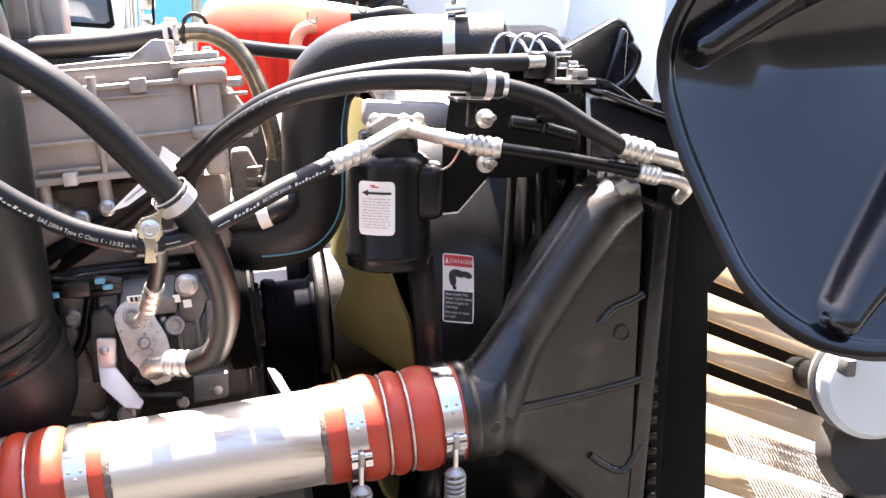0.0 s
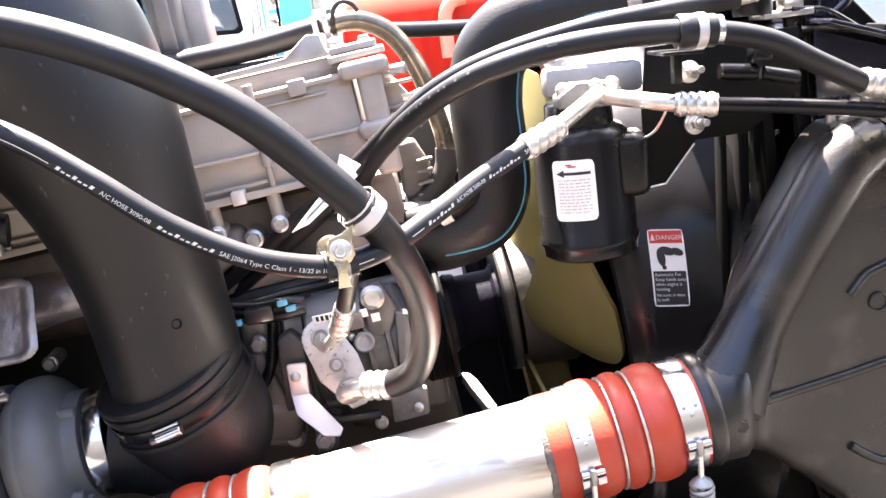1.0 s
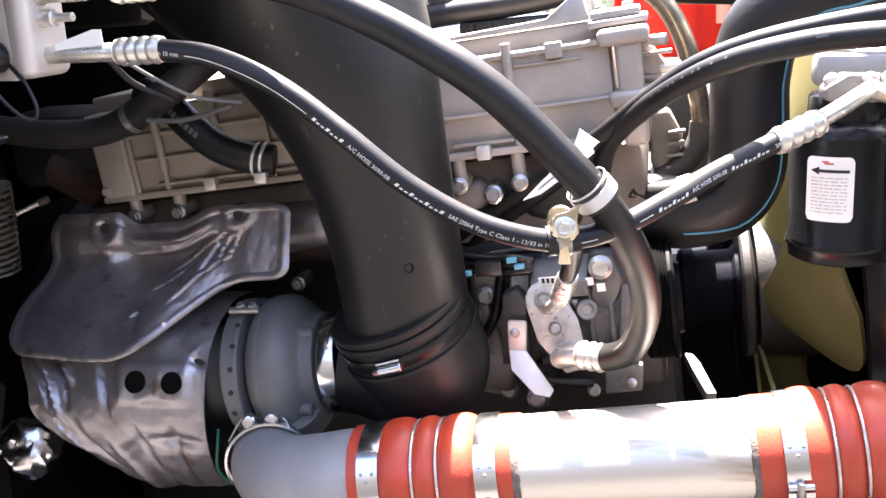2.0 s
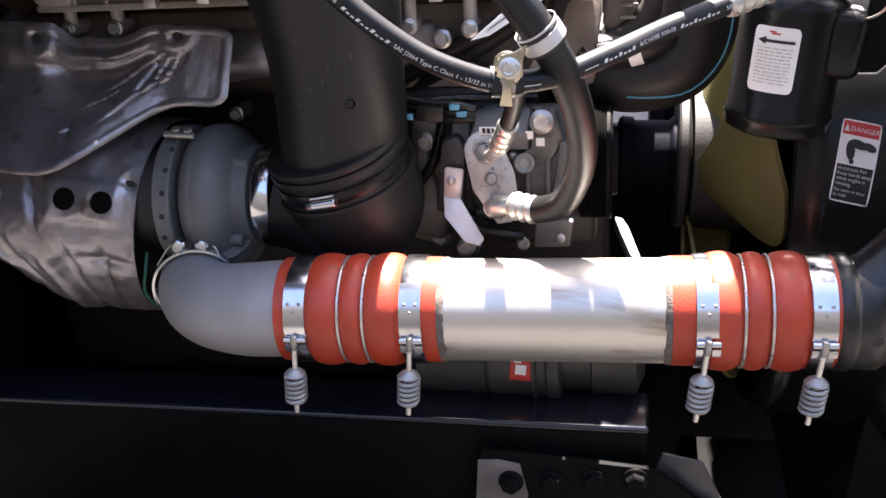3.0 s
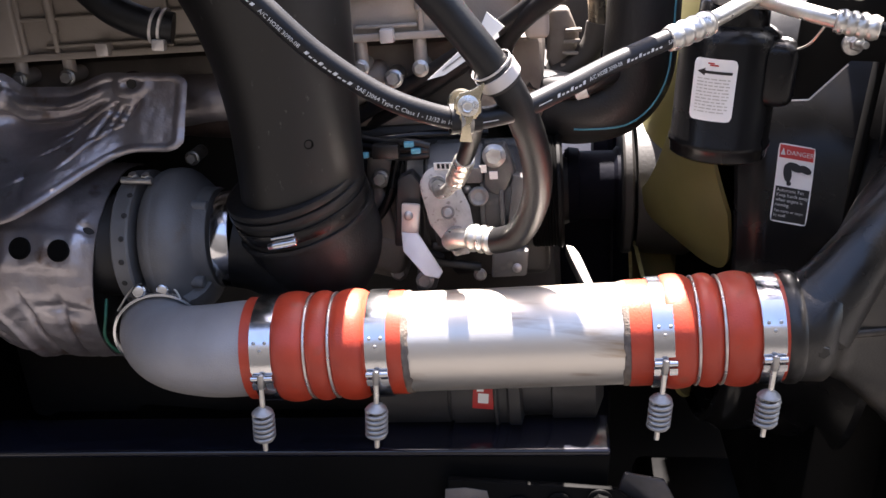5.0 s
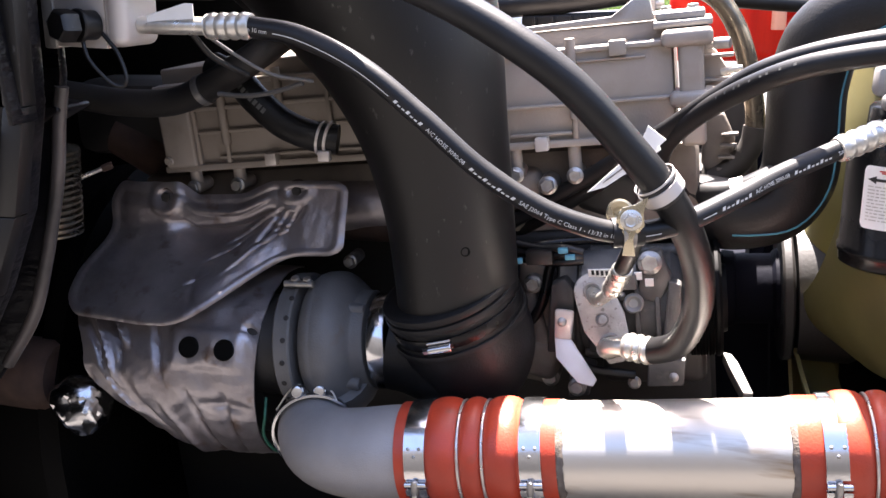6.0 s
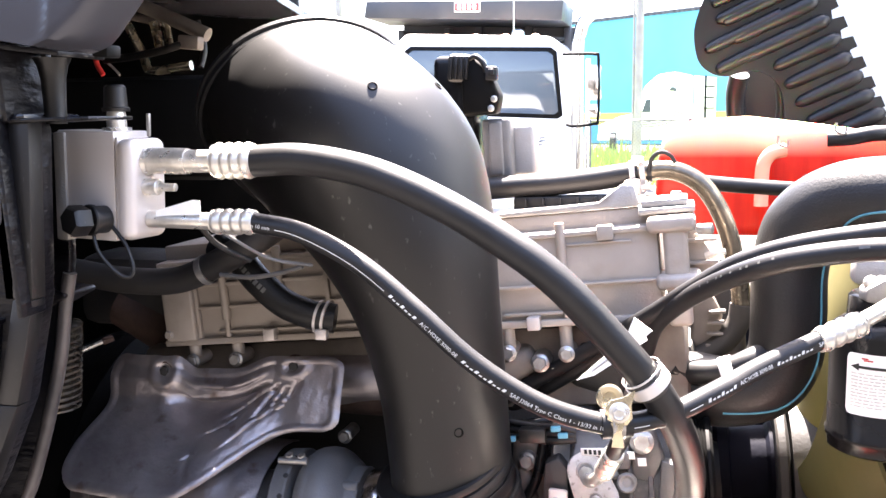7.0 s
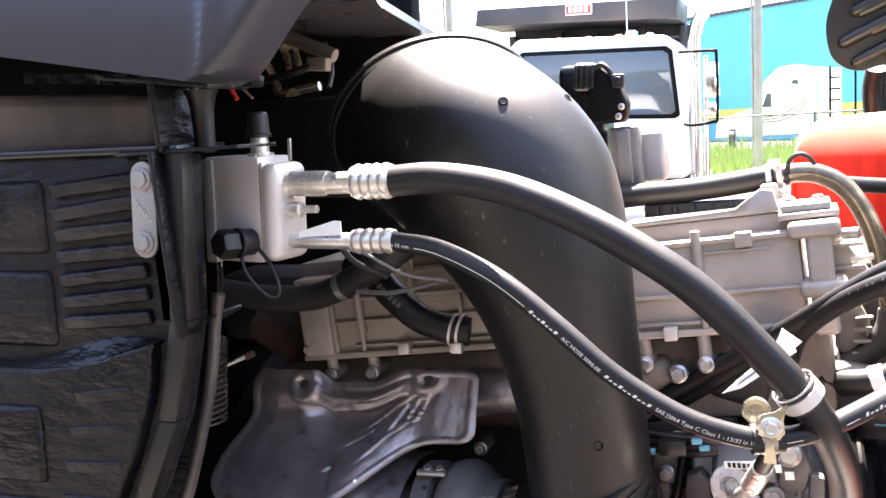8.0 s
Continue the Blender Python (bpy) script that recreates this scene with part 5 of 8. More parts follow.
# ---- radiator, shroud and charge-air cooler ----
def cooler_tank():
    t = thing("charge_air_cooler", (0.7, 1.13, 1.1), "black cast charge air cooler end tank with flared body", "intercooler")
    secs = [  # x, y front, y back, z bottom, z top, roundness
        (0.498, 1.012, 1.112, 1.266, 1.368, 1.0), (0.53, 1.012, 1.112, 1.268, 1.372, 1.0), (0.546, 1.022, 1.122, 1.264, 1.384, 0.9),
        (0.56, 1.05, 1.14, 1.26, 1.404, 0.7), (0.58, 1.063, 1.16, 1.248, 1.434, 0.5), (0.62, 1.067, 1.17, 1.214, 1.494, 0.36), (0.655, 1.069, 1.175, 1.178, 1.546, 0.32), (0.67, 1.07, 1.177, 1.13, 1.56, 0.3), (0.682, 1.071, 1.178, 1.1, 1.566, 0.28), (0.712, 1.073, 1.18, 1.085, 1.567, 0.26)]
    rings = []
    M = 64
    for x, y0, y1, z0, z1, q in secs:
        cy, cz, hy, hz = (y0 + y1) / 2, (z0 + z1) / 2, (y1 - y0) / 2, (z1 - z0) / 2
        ring = []
        p = 2 / q if q < 1 else 2.0
        p = min(p, 9)
        for j in range(M):
            w = 2 * math.pi * j / M
            cs, sn = math.cos(w), math.sin(w)
            k = (abs(cs) ** p + abs(sn) ** p) ** (-1 / p)
            ring.append(vec((x + 0.035 * (z1 - z0 - 0.1) * -(sn * k) * 0.2, cy + hy * cs * k, cz + hz * sn * k)))
        rings.append(ring)
    bm = bmesh.new()
    skin(bm, rings)
    part("cast_tank", bm, CAST_BLACK, t, sharp=60)
    bm = bmesh.new()
    sweep(bm, [(0.53, 1.064, 1.33), (0.552, 1.07, 1.362), (0.575, 1.08, 1.396), (0.61, 1.086, 1.446), (0.645, 1.09, 1.496), (0.672, 1.094, 1.53), (0.7, 1.1, 1.545)], [0.045, 0.036, 0.031, 0.03, 0.03, 0.031, 0.03], 28, 8)
    part("upper_arm", bm, CAST_BLACK, t, "rounded upper arm of the tank")
    for pts in ([(0.568, 1.058, 1.318), (0.6, 1.065, 1.32), (0.66, 1.069, 1.328), (0.715, 1.073, 1.338), (0.728, 1.073, 1.348)], [(0.664, 1.069, 1.408), (0.68, 1.07, 1.425), (0.7, 1.072, 1.432), (0.716, 1.073, 1.44)],
                [(0.66, 1.069, 1.252), (0.678, 1.07, 1.238), (0.697, 1.072, 1.228), (0.71, 1.073, 1.232), (0.724, 1.073, 1.258)]):
        bm = bmesh.new()
        sweep(bm, pts, 0.0046, 10)
        part("cast_ridge", bm, CAST_BLACK, t)
    bm = bmesh.new()
    lathe(bm, (0.692, 1.071, 1.397), (0, -1, 0), [(0, 0.0095), (0.002, 0.0093), (0.0028, 0.008), (0.001, 0.0074)], 24)
    part("ejector_mark", bm, CAST_BLACK, t)
    for p in ((0.532, 1.02, 1.317), (0.553, 1.04, 1.317)):
        bm = bmesh.new()
        rod(bm, vec(p) + vec((0, 0.02, 0)), vec(p) + vec((0, -0.008, 0.002)), 0.0065, 6)
        part("boss_bolt", bm, CAST_BLACK, t)
    bm = bmesh.new()
    lathe(bm, (0.5, 1.0635, 1.318), TUBE_DIR, [(0, 0.053), (0.004, 0.0555), (0.012, 0.0555), (0.016, 0.053)], 48, False)
    part("neck_bead", bm, CAST_BLACK, t)
    bm = bmesh.new()
    box(bm, (0.726, 1.13, 1.315), (0.02, 0.12, 0.45), 0.004, (0, 2, 0))
    part("flange", bm, CAST_BLACK, t)
    for k in range(22):
        z = 1.105 + k * 0.0195
        bm = bmesh.new()
        box(bm, (0.7425 - (z - 1.3) * 0.05, 1.13, z), (0.012, 0.09, 0.009), 0.002)
        part("clinch_tab", bm, PAINT_BLACK, t)
    bm = bmesh.new()
    box(bm, (0.766, 1.28, 1.2), (0.03, 0.3, 0.78), 0.004)
    part("core", bm, PAINT_MATT, t)


def radiator():
    t = thing("radiator", (0.7, 1.6, 0.9), "black radiator with side supports and a top tank", "radiator")
    bm = bmesh.new()
    box(bm, (0.665, 1.62, 1.2), (0.09, 0.72, 0.86), 0.006)
    part("core", bm, PAINT_MATT, t)
    bm = bmesh.new()
    box(bm, (0.645, 1.61, 1.68), (0.14, 0.6, 0.085), 0.02, (0, 0, 0), 4)
    part("top_tank", bm, PAINT_BLACK, t, "glossy black top tank")
    bm = bmesh.new()
    lathe(bm, (0.56, 1.225, 1.7), (1, 0.06, 0.02), [(0, 0.028), (0, 0.033), (0.02, 0.034), (0.024, 0.037), (0.03, 0.034), (0.075, 0.034), (0.09, 0.03)], 36)
    part("inlet_neck", bm, PAINT_BLACK, t)
    for k in range(3):
        bm = bmesh.new()
        x = 0.555 + 0.022 * k
        sweep(bm, [(x, 1.16, 1.702), (x + 0.008, 1.165, 1.718), (x + 0.022, 1.17, 1.724), (x + 0.036, 1.168, 1.716), (x + 0.042, 1.16, 1.704)], 0.0022, 8, 6)
        part("wire_clamp", bm, STAINLESS, t, "bright bent wire clamp")
    bm = bmesh.new()
    box(bm, (0.598, 1.162, 1.7), (0.1, 0.02, 0.006), 0.0015, (0, -3, 0))
    part("clamp_strap", bm, STAINLESS, t)
    bm = bmesh.new()
    prism(bm, [(0.745, 0.9), (0.868, 0.9), (0.86, 1.14), (0.842, 1.42), (0.866, 1.445), (0.862, 1.5), (0.845, 1.58), (0.83, 1.622), (0.79, 1.645), (0.752, 1.65)], (0, 1.2, 0), (1, 0, 0), (0, 0, 1), 0.04, 0.003)
    part("side_support", bm, PAINT_MATT, t)
    bm = bmesh.new()
    box(bm, (0.646, 1.215, 1.42), (0.012, 0.06, 0.5), 0.002, (0, -2, 0))
    box(bm, (0.615, 1.21, 1.42), (0.008, 0.03, 0.42), 0.002, (0, 2, 0))
    part("side_channel", bm, PAINT_MATT, t)
    bm = bmesh.new()
    prism(bm, [(0.62, 1.655), (0.714, 1.66), (0.73, 1.53), (0.84, 1.53), (0.838, 1.6), (0.768, 1.675), (0.764, 1.722), (0.752, 1.742), (0.742, 1.747), (0.733, 1.744), (0.705, 1.728), (0.66, 1.703), (0.62, 1.7)], (0, 1.28, 0), (1, 0, 0), (0, 0, 1), 0.03, 0.006, 3)
    part("corner_bracket", bm, PAINT_BLACK, t)
    bm = bmesh.new()
    prism(bm, [(0.718, 1.66), (0.742, 1.735), (0.75, 1.73), (0.748, 1.66)], (0, 1.25, 0), (1, 0, 0), (0, 0, 1), 0.012, 0.004, 3)
    sweep(bm, [(0.735, 1.236, 1.66), (0.752, 1.232, 1.675), (0.76, 1.23, 1.7), (0.75, 1.232, 1.715)], 0.005, 10, 6)
    part("folded_web", bm, PAINT_GLOSS, t)
    bm = bmesh.new()
    sweep(bm, [(0.655, 1.15, 1.676), (0.69, 1.16, 1.672), (0.72, 1.18, 1.66), (0.77, 1.22, 1.635), (0.83, 1.26, 1.6)], 0.0022, 8, 6)
    part("wire_stay", bm, PAINT_BLACK, t)
    bm = bmesh.new()
    box(bm, (0.757, 1.178, 1.632), (0.185, 0.15, 0.005), 0.0015, (0, 19.5, 0))
    prism(bm, [(0.672, 1.654), (0.84, 1.596), (0.84, 1.54), (0.672, 1.57)], (0, 1.145, 0), (1, 0, 0), (0, 0, 1), 0.004, 0.001)
    part("sloping_top_plate", bm, PAINT_GLOSS, t, "glossy black sloping plate")
    for p in ((0.636, 1.15, 1.686), (0.648, 1.15, 1.688)):
        bm = bmesh.new()
        hexbolt(bm, p, (0, 0, 1), 0.006, 0.007)
        part("bolt", bm, STEEL_BOLT, t)
    bm = bmesh.new()
    box(bm, (0.652, 1.17, 1.672), (0.05, 0.04, 0.006), 0.001, (0, 0, 0))
    box(bm, (0.657, 1.16, 1.681), (0.02, 0.02, 0.01), 0.002, (0, 0, 0))
    part("flat_bar", bm, STEEL_BOLT, t, "flat worn metal strip")
    bm = bmesh.new()
    box(bm, (0.668, 1.17, 1.59), (0.016, 0.01, 0.2), 0.002, (0, -4, 0))
    part("edge_strip", bm, PAINT_BLACK, t)
    bm = bmesh.new()
    for k in range(3):
        rod(bm, (0.68 + k * 0.012, 1.13, 1.54), (0.68 + k * 0.012, 1.13, 1.585), 0.005)
    part("tube_end", bm, STEEL_BOLT, t)
    # bright steel patch stands in for a glare on the radiator's side
    bm = bmesh.new()
    prism(bm, [(0.655, 1.48), (0.672, 1.53), (0.676, 1.548), (0.652, 1.545), (0.65, 1.52), (0.645, 1.49)], (0, 1.24, 0), (1, 0, 0), (0, 0, 1), 0.003, 0.0005)
    part("lit_patch", bm, STAINLESS, t)


def fan_shroud():
    t = thing("fan_shroud", (0.56, 1.5, 1.03), "black round fan shroud beside the radiator", "fan shroud")
    bm = bmesh.new()
    lathe(bm, (0.0, 1.55, 1.275), (1, 0, 0.07), [(0.486, 0.332), (0.484, 0.337), (0.487, 0.341), (0.497, 0.3425), (0.504, 0.347), (0.51, 0.352), (0.518, 0.353), (0.575, 0.353), (0.582, 0.356), (0.6, 0.36), (0.63, 0.39), (0.64, 0.39), (0.64, 0.38), (0.6, 0.35), (0.5, 0.338)], 120, False)
    part("shroud_ring", bm, PAINT_BLACK, t)
    bm = bmesh.new()
    for x in (0.592, 0.612, 0.634):
        box(bm, (x, 1.205, 1.42), (0.007, 0.02, 0.42), 0.002, (0, 2, 0))
    part("side_rail", bm, PAINT_MATT, t)


def danger_label():
    t = thing("danger_label", (0.535, 1.215, 1.414), "white warning decal with a red danger band", "warning label")
    W, H = 0.039, 0.0845
    R = 0.3532

    def place(lift):
        def put(x, y):
            xx = 0.5165 + x + 0.05 * y
            w = math.asin((1.459 - 1.312) / R) + (y - 0.13 * x) / R
            return vec((xx, 1.55 - (R + lift) * math.cos(w), 1.312 + (R + lift) * math.sin(w)))
        return put
    bm = bmesh.new()
    c = 0.003
    pl = place(0.0012)
    g = []
    for i in range(9):
        col = []
        for j in range(13):
            x, y = W * i / 8, -H * j / 12
            cx, cy = min(max(x, c), W - c), max(min(y, -c), -H + c)
            dx, dy = x - cx, y - cy
            L = math.hypot(dx, dy)
            if L > c:
                x, y = cx + dx / L * c, cy + dy / L * c
            col.append(bm.verts.new(pl(x, y)))
        g.append(col)
    for i in range(8):
        for j in range(12):
            bm.faces.new((g[i][j], g[i + 1][j], g[i + 1][j + 1], g[i][j + 1]))
    part("decal", bm, LABEL_WHITE, t)
    e = 0.0016
    bm = bmesh.new()
    patch(bm, e, W - e, -0.0155, -e, place(0.0016), 4, 8)
    part("red_band", bm, LABEL_RED, t)
    bm = bmesh.new()
    patch(bm, e, W - e, -H + e, -0.046, place(0.0016), 4, 8)
    part("black_panel", bm, LABEL_BLACK, t)
    bm = bmesh.new()
    p2 = place(0.002)
    plain_print(bm, "DANGER", 0.0072, lambda x, y: p2(0.0086 + x, -0.0116 + y))
    tri = [bm.verts.new(p2(*q)) for q in ((0.0025, -0.0125), (0.0078, -0.0125), (0.0052, -0.005))]
    bm.faces.new(tri)
    for k, s in enumerate(("Automatic Fan", "Keep hands away", "when engine is", "running.")):
        plain_print(bm, s, 0.0052, lambda x, y: p2(0.003 + x * 0.93, -0.0515 - k * 0.0052 + y))
    for k, s in enumerate(("Fan starts or stops", "by itself.")):
        plain_print(bm, s, 0.0046, lambda x, y: p2(0.003 + x * 0.88, -0.0735 - k * 0.005 + y))
    patch(bm, 0.024, 0.034, -0.0835, -0.0825, p2, 1, 1)
    tagged(part("lettering", bm, INK_WHITE, t), "white printed warning words", kind="stuff")
    bm = bmesh.new()
    # plain pictogram: a leaf-like blade and a slanted bar
    for cx, cy, a, b, rot in ((0.012, -0.031, 0.0045, 0.010, 8), (0.019, -0.024, 0.009, 0.0045, -15), (0.03, -0.025, 0.007, 0.004, -20), (0.0145, -0.042, 0.0025, 0.0025, 0)):
        w = radians(rot)
        vv = []
        for i in range(20):
            q = 2 * math.pi * i / 20
            x, y = a * math.cos(q), b * math.sin(q)
            vv.append(bm.verts.new(p2(cx + x * math.cos(w) - y * math.sin(w), cy + x * math.sin(w) + y * math.cos(w))))
        bm.faces.new(vv)
    part("pictogram", bm, LABEL_BLACK, t, "plain black pictogram shapes")


def receiver_drier():
    t = thing("receiver_drier", (0.437, 1.15, 1.465), "black cylindrical receiver drier with a white paper label", "receiver drier")
    c = vec((0.437, 1.148, 1.466))
    R = 0.0475
    bm = bmesh.new()
    lathe(bm, c, (0.0, 0, 1), [(0, 0.03), (0, R - 0.006), (0.003, R - 0.001), (0.012, R), (0.014, R + 0.0015), (0.018, R + 0.0015), (0.02, R), (0.115, R), (0.122, R - 0.002), (0.128, R - 0.01), (0.13, R - 0.014),
                            (0.15, R - 0.015), (0.153, R - 0.018), (0.153, 0.01)], 64)
    part("canister", bm, PAINT_BLACK, t, sharp=50)
    bm = bmesh.new()
    box(bm, c + vec((0.043, -0.018, 0.088)), (0.034, 0.05, 0.062), 0.012, (0, 0, -10), 4)
    part("bracket_hump", bm, PAINT_BLACK, t)
    bm = bmesh.new()
    prism(bm, [(-0.03, 0.15), (-0.03, 0.162), (-0.012, 0.172), (0.024, 0.169), (0.037, 0.156), (0.03, 0.146), (-0.008, 0.146)], c + vec((0.002, -0.012, 0)), (1, 0.18, 0), (0, 0, 1), 0.022, 0.003)
    part("head_block", bm, CAST_GREY, t, "grey aluminium head block")
    bm = bmesh.new()
    lathe(bm, c + vec((0, 0, 0.14)), (0, 0, 1), [(0, 0.018), (0.0, 0.03), (0.012, 0.03), (0.014, 0.026)], 32)
    part("neck", bm, PAINT_BLACK, t)
    bm = bmesh.new()
    for dx, dy in ((-0.018, -0.026), (0.012, -0.031), (0.028, -0.028)):
        lathe(bm, c + vec((dx, dy, 0.166)), (0, -1, 0.15), [(0, 0.007), (0.004, 0.007), (0.006, 0.0055), (0.007, 0.003)], 16)
    part("head_bolt", bm, ZINC, t)
    bm = bmesh.new()
    lathe(bm, c + vec((0.012, -0.0385, 0.166)), (0, -1, 0.15), [(0, 0.0035), (0.002, 0.003)], 12)
    part("red_plug", bm, LABEL_RED, t, "small red plug")

    def lab(lift):
        def place(x, y):
            w = (x - 0.0205) / R - 0.42
            return c + vec((math.sin(w) * (R + lift), -math.cos(w) * (R + lift), 0.0435 + y))
        return place
    bm = bmesh.new()
    W, H, k = 0.041, 0.0585, 0.005
    pl = lab(0.0006)
    NX, NY = 16, 12
    g = []
    for i in range(NX + 1):
        col = []
        for j in range(NY + 1):
            x, y = W * i / NX, H * j / NY
            cx, cy = min(max(x, k), W - k), min(max(y, k), H - k)
            dx, dy = x - cx, y - cy
            L = math.hypot(dx, dy)
            if L > k:
                x, y = cx + dx / L * k, cy + dy / L * k
            col.append(bm.verts.new(pl(x, y)))
        g.append(col)
    for i in range(NX):
        for j in range(NY):
            bm.faces.new((g[i][j], g[i + 1][j], g[i + 1][j + 1], g[i][j + 1]))
    part("paper_label", bm, LABEL_WHITE, t, "rounded white paper label")
    bm = bmesh.new()
    p2 = lab(0.001)
    patch(bm, 0.012, 0.037, 0.0445, 0.0472, p2, 8)
    a = [bm.verts.new(p2(*q)) for q in ((0.004, 0.0459), (0.012, 0.0495), (0.012, 0.0423))]
    bm.faces.new(a)
    part("arrow", bm, LABEL_BLACK, t)
    bm = bmesh.new()
    random.seed(5)
    for r in range(11):
        y = 0.039 - r * 0.0031
        x = 0.005
        while x < 0.034:
            w = random.uniform(0.002, 0.007)
            patch(bm, x, min(x + w, 0.036), y, y + 0.0011, p2, 2)
            x += w + 0.0012
    part("small_print", bm, INK_PALE, t)
    bm = bmesh.new()
    patch(bm, 0.016, 0.024, 0.0518, 0.0532, p2, 3)
    patch(bm, 0.014, 0.02, 0.0535, 0.0548, p2, 3)
    part("red_mark", bm, LABEL_RED, t)
    bm = bmesh.new()
    box(bm, (0.465, 1.2, 1.632), (0.1, 0.03, 0.03), 0.006, (0, 2, 0))
    part("backing_bracket", bm, ALU_CAST, t, "bright grey bracket behind the drier")
    bm = bmesh.new()
    sweep(bm, [(0.505, 1.08, 1.61), (0.502, 1.085, 1.6), (0.497, 1.1, 1.585), (0.488, 1.12, 1.575)], 0.0012, 8)
    part("cable_tie", bm, ZINC, t)


def drier_bracket():
    t = thing("mounting_bracket", (0.53, 1.14, 1.55), "black bolted mounting plate with bent worn edges", "bracket")
    bm = bmesh.new()
    prism(bm, [(0.495, 1.525), (0.515, 1.527), (0.548, 1.565), (0.6, 1.565), (0.655, 1.6), (0.655, 1.66), (0.505, 1.66), (0.497, 1.6)], (0, 1.142, 0), (1, 0, 0), (0, 0, 1), 0.004, 0.001)
    part("plate", bm, PAINT_MATT, t)
    bm = bmesh.new()
    for p, q in (((0.495, 1.137, 1.525), (0.495, 1.137, 1.545)), ((0.495, 1.137, 1.525), (0.515, 1.137, 1.5265)), ((0.515, 1.137, 1.5265), (0.546, 1.137, 1.562))):
        rod(bm, p, q, 0.0009, 6)
    part("worn_edge", bm, ALU_MACH, t, "bright worn edge")
    for p in ((0.539, 1.12, 1.633), (0.541, 1.12, 1.584)):
        bm = bmesh.new()
        lathe(bm, p, (0.15, -1, 0.1), [(0, 0.0105), (0.003, 0.0105), (0.004, 0.009)], 20)
        hexbolt(bm, vec(p) + vec((0.001, -0.003, 0.0005)), (0.15, -1, 0.1), 0.007, 0.008)
        rod(bm, vec(p), vec(p) + vec((0.004, -0.026, 0.003)), 0.0035)
        part("stud_nut", bm, STEEL_BOLT, t)
    bm = bmesh.new()
    rod(bm, (0.565, 1.11, 1.63), (0.6, 1.11, 1.625), 0.008)
    rod(bm, (0.605, 1.11, 1.624), (0.64, 1.11, 1.614), 0.007)
    box(bm, (0.602, 1.105, 1.642), (0.018, 0.02, 0.014), 0.003)
    part("pressure_switch", bm, PAINT_BLACK, t)
    bm = bmesh.new()
    box(bm, (0.505, 1.05, 1.658), (0.035, 0.05, 0.003), 0.001, (0, 3, 0))
    box(bm, (0.512, 1.07, 1.643), (0.008, 0.01, 0.028), 0.001, (0, 3, 0))
    part("hose_support", bm, PAINT_BLACK, t)


cooler_tank()
radiator()
fan_shroud()
danger_label()
receiver_drier()
drier_bracket()


# ---- hoses ----
def hose(name, ctrl, r, label, material=RUBBER, segs=20, n=10, radii=None):
    t = thing(name, ctrl[0], label, "hose")
    bm = bmesh.new()
    pts = sweep(bm, ctrl, radii or r, segs, n)
    part("hose_body", bm, material, t)
    return t, pts


def fitting(t, p, q, r, ridges=4):
    bm = bmesh.new()
    crimp(bm, p, q, r, ridges)
    part("crimp_sleeve", bm, ZINC, t, "bright crimped metal sleeve")


def suction_hose():
    t, pts = hose("ac_suction_hose", [(-0.1, 0.92, 1.755), (-0.055, 0.919, 1.756), (0.004, 0.912, 1.746), (0.06, 0.905, 1.7245), (0.109, 0.9, 1.698), (0.153, 0.9, 1.667), (0.191, 0.91, 1.626), (0.2325, 0.93, 1.571),
                                     (0.254, 0.978, 1.514), (0.26, 1.028, 1.454), (0.247, 1.068, 1.402), (0.226, 1.09, 1.382), (0.205, 1.102, 1.377)], 0.0133, "thick black air conditioning hose, glossy with a sunlit upper side", segs=24)
    fitting(t, (-0.136, 0.92, 1.755), (-0.098, 0.92, 1.7555), 0.0152, 4)
    bm = bmesh.new()
    sweep(bm, [(-0.204, 0.921, 1.7555), (-0.198, 0.921, 1.7555), (-0.194, 0.921, 1.7555), (-0.162, 0.92, 1.755), (-0.159, 0.92, 1.755), (-0.13, 0.92, 1.755)], [0.0128, 0.0128, 0.0114, 0.0112, 0.0098, 0.0098], 20, 4)
    part("metal_pipe", bm, ZINC, t, "bright plated end pipe")
    fitting(t, (0.222, 1.093, 1.379), (0.194, 1.106, 1.377), 0.0142, 3)
    bm = bmesh.new()
    sweep(bm, [(0.2, 1.104, 1.377), (0.182, 1.112, 1.373), (0.174, 1.122, 1.366), (0.176, 1.145, 1.356), (0.178, 1.165, 1.35)], 0.0105, 18, 6)
    part("metal_elbow", bm, ZINC, t)
    # clamp round the hose, tied to the thin hose
    d = (vec((0.2325, 0.93, 1.571)) - vec((0.2, 0.913, 1.617))).normalized()
    bm = bmesh.new()
    lathe(bm, vec((0.222, 0.925, 1.586)), d, [(-0.002, 0.0125), (-0.002, 0.0155), (0.0, 0.0165), (0.012, 0.0165), (0.014, 0.0155), (0.014, 0.0125)], 32, False)
    part("rubber_cushion", bm, RUBBER_OLD, t)
    bm = bmesh.new()
    lathe(bm, vec((0.222, 0.925, 1.586)) + d * 0.005, d, [(-0.0045, 0.0165), (-0.0045, 0.0175), (0.0055, 0.0175), (0.0055, 0.0165)], 32, False)
    lathe(bm, vec((0.222, 0.925, 1.586)) - d * 0.004, d, [(-0.0008, 0.0165), (-0.0008, 0.0172), (0.0008, 0.0172), (0.0008, 0.0165)], 32, False)
    part("clamp_band", bm, ALU_MACH, t, "satin metal clamp band")


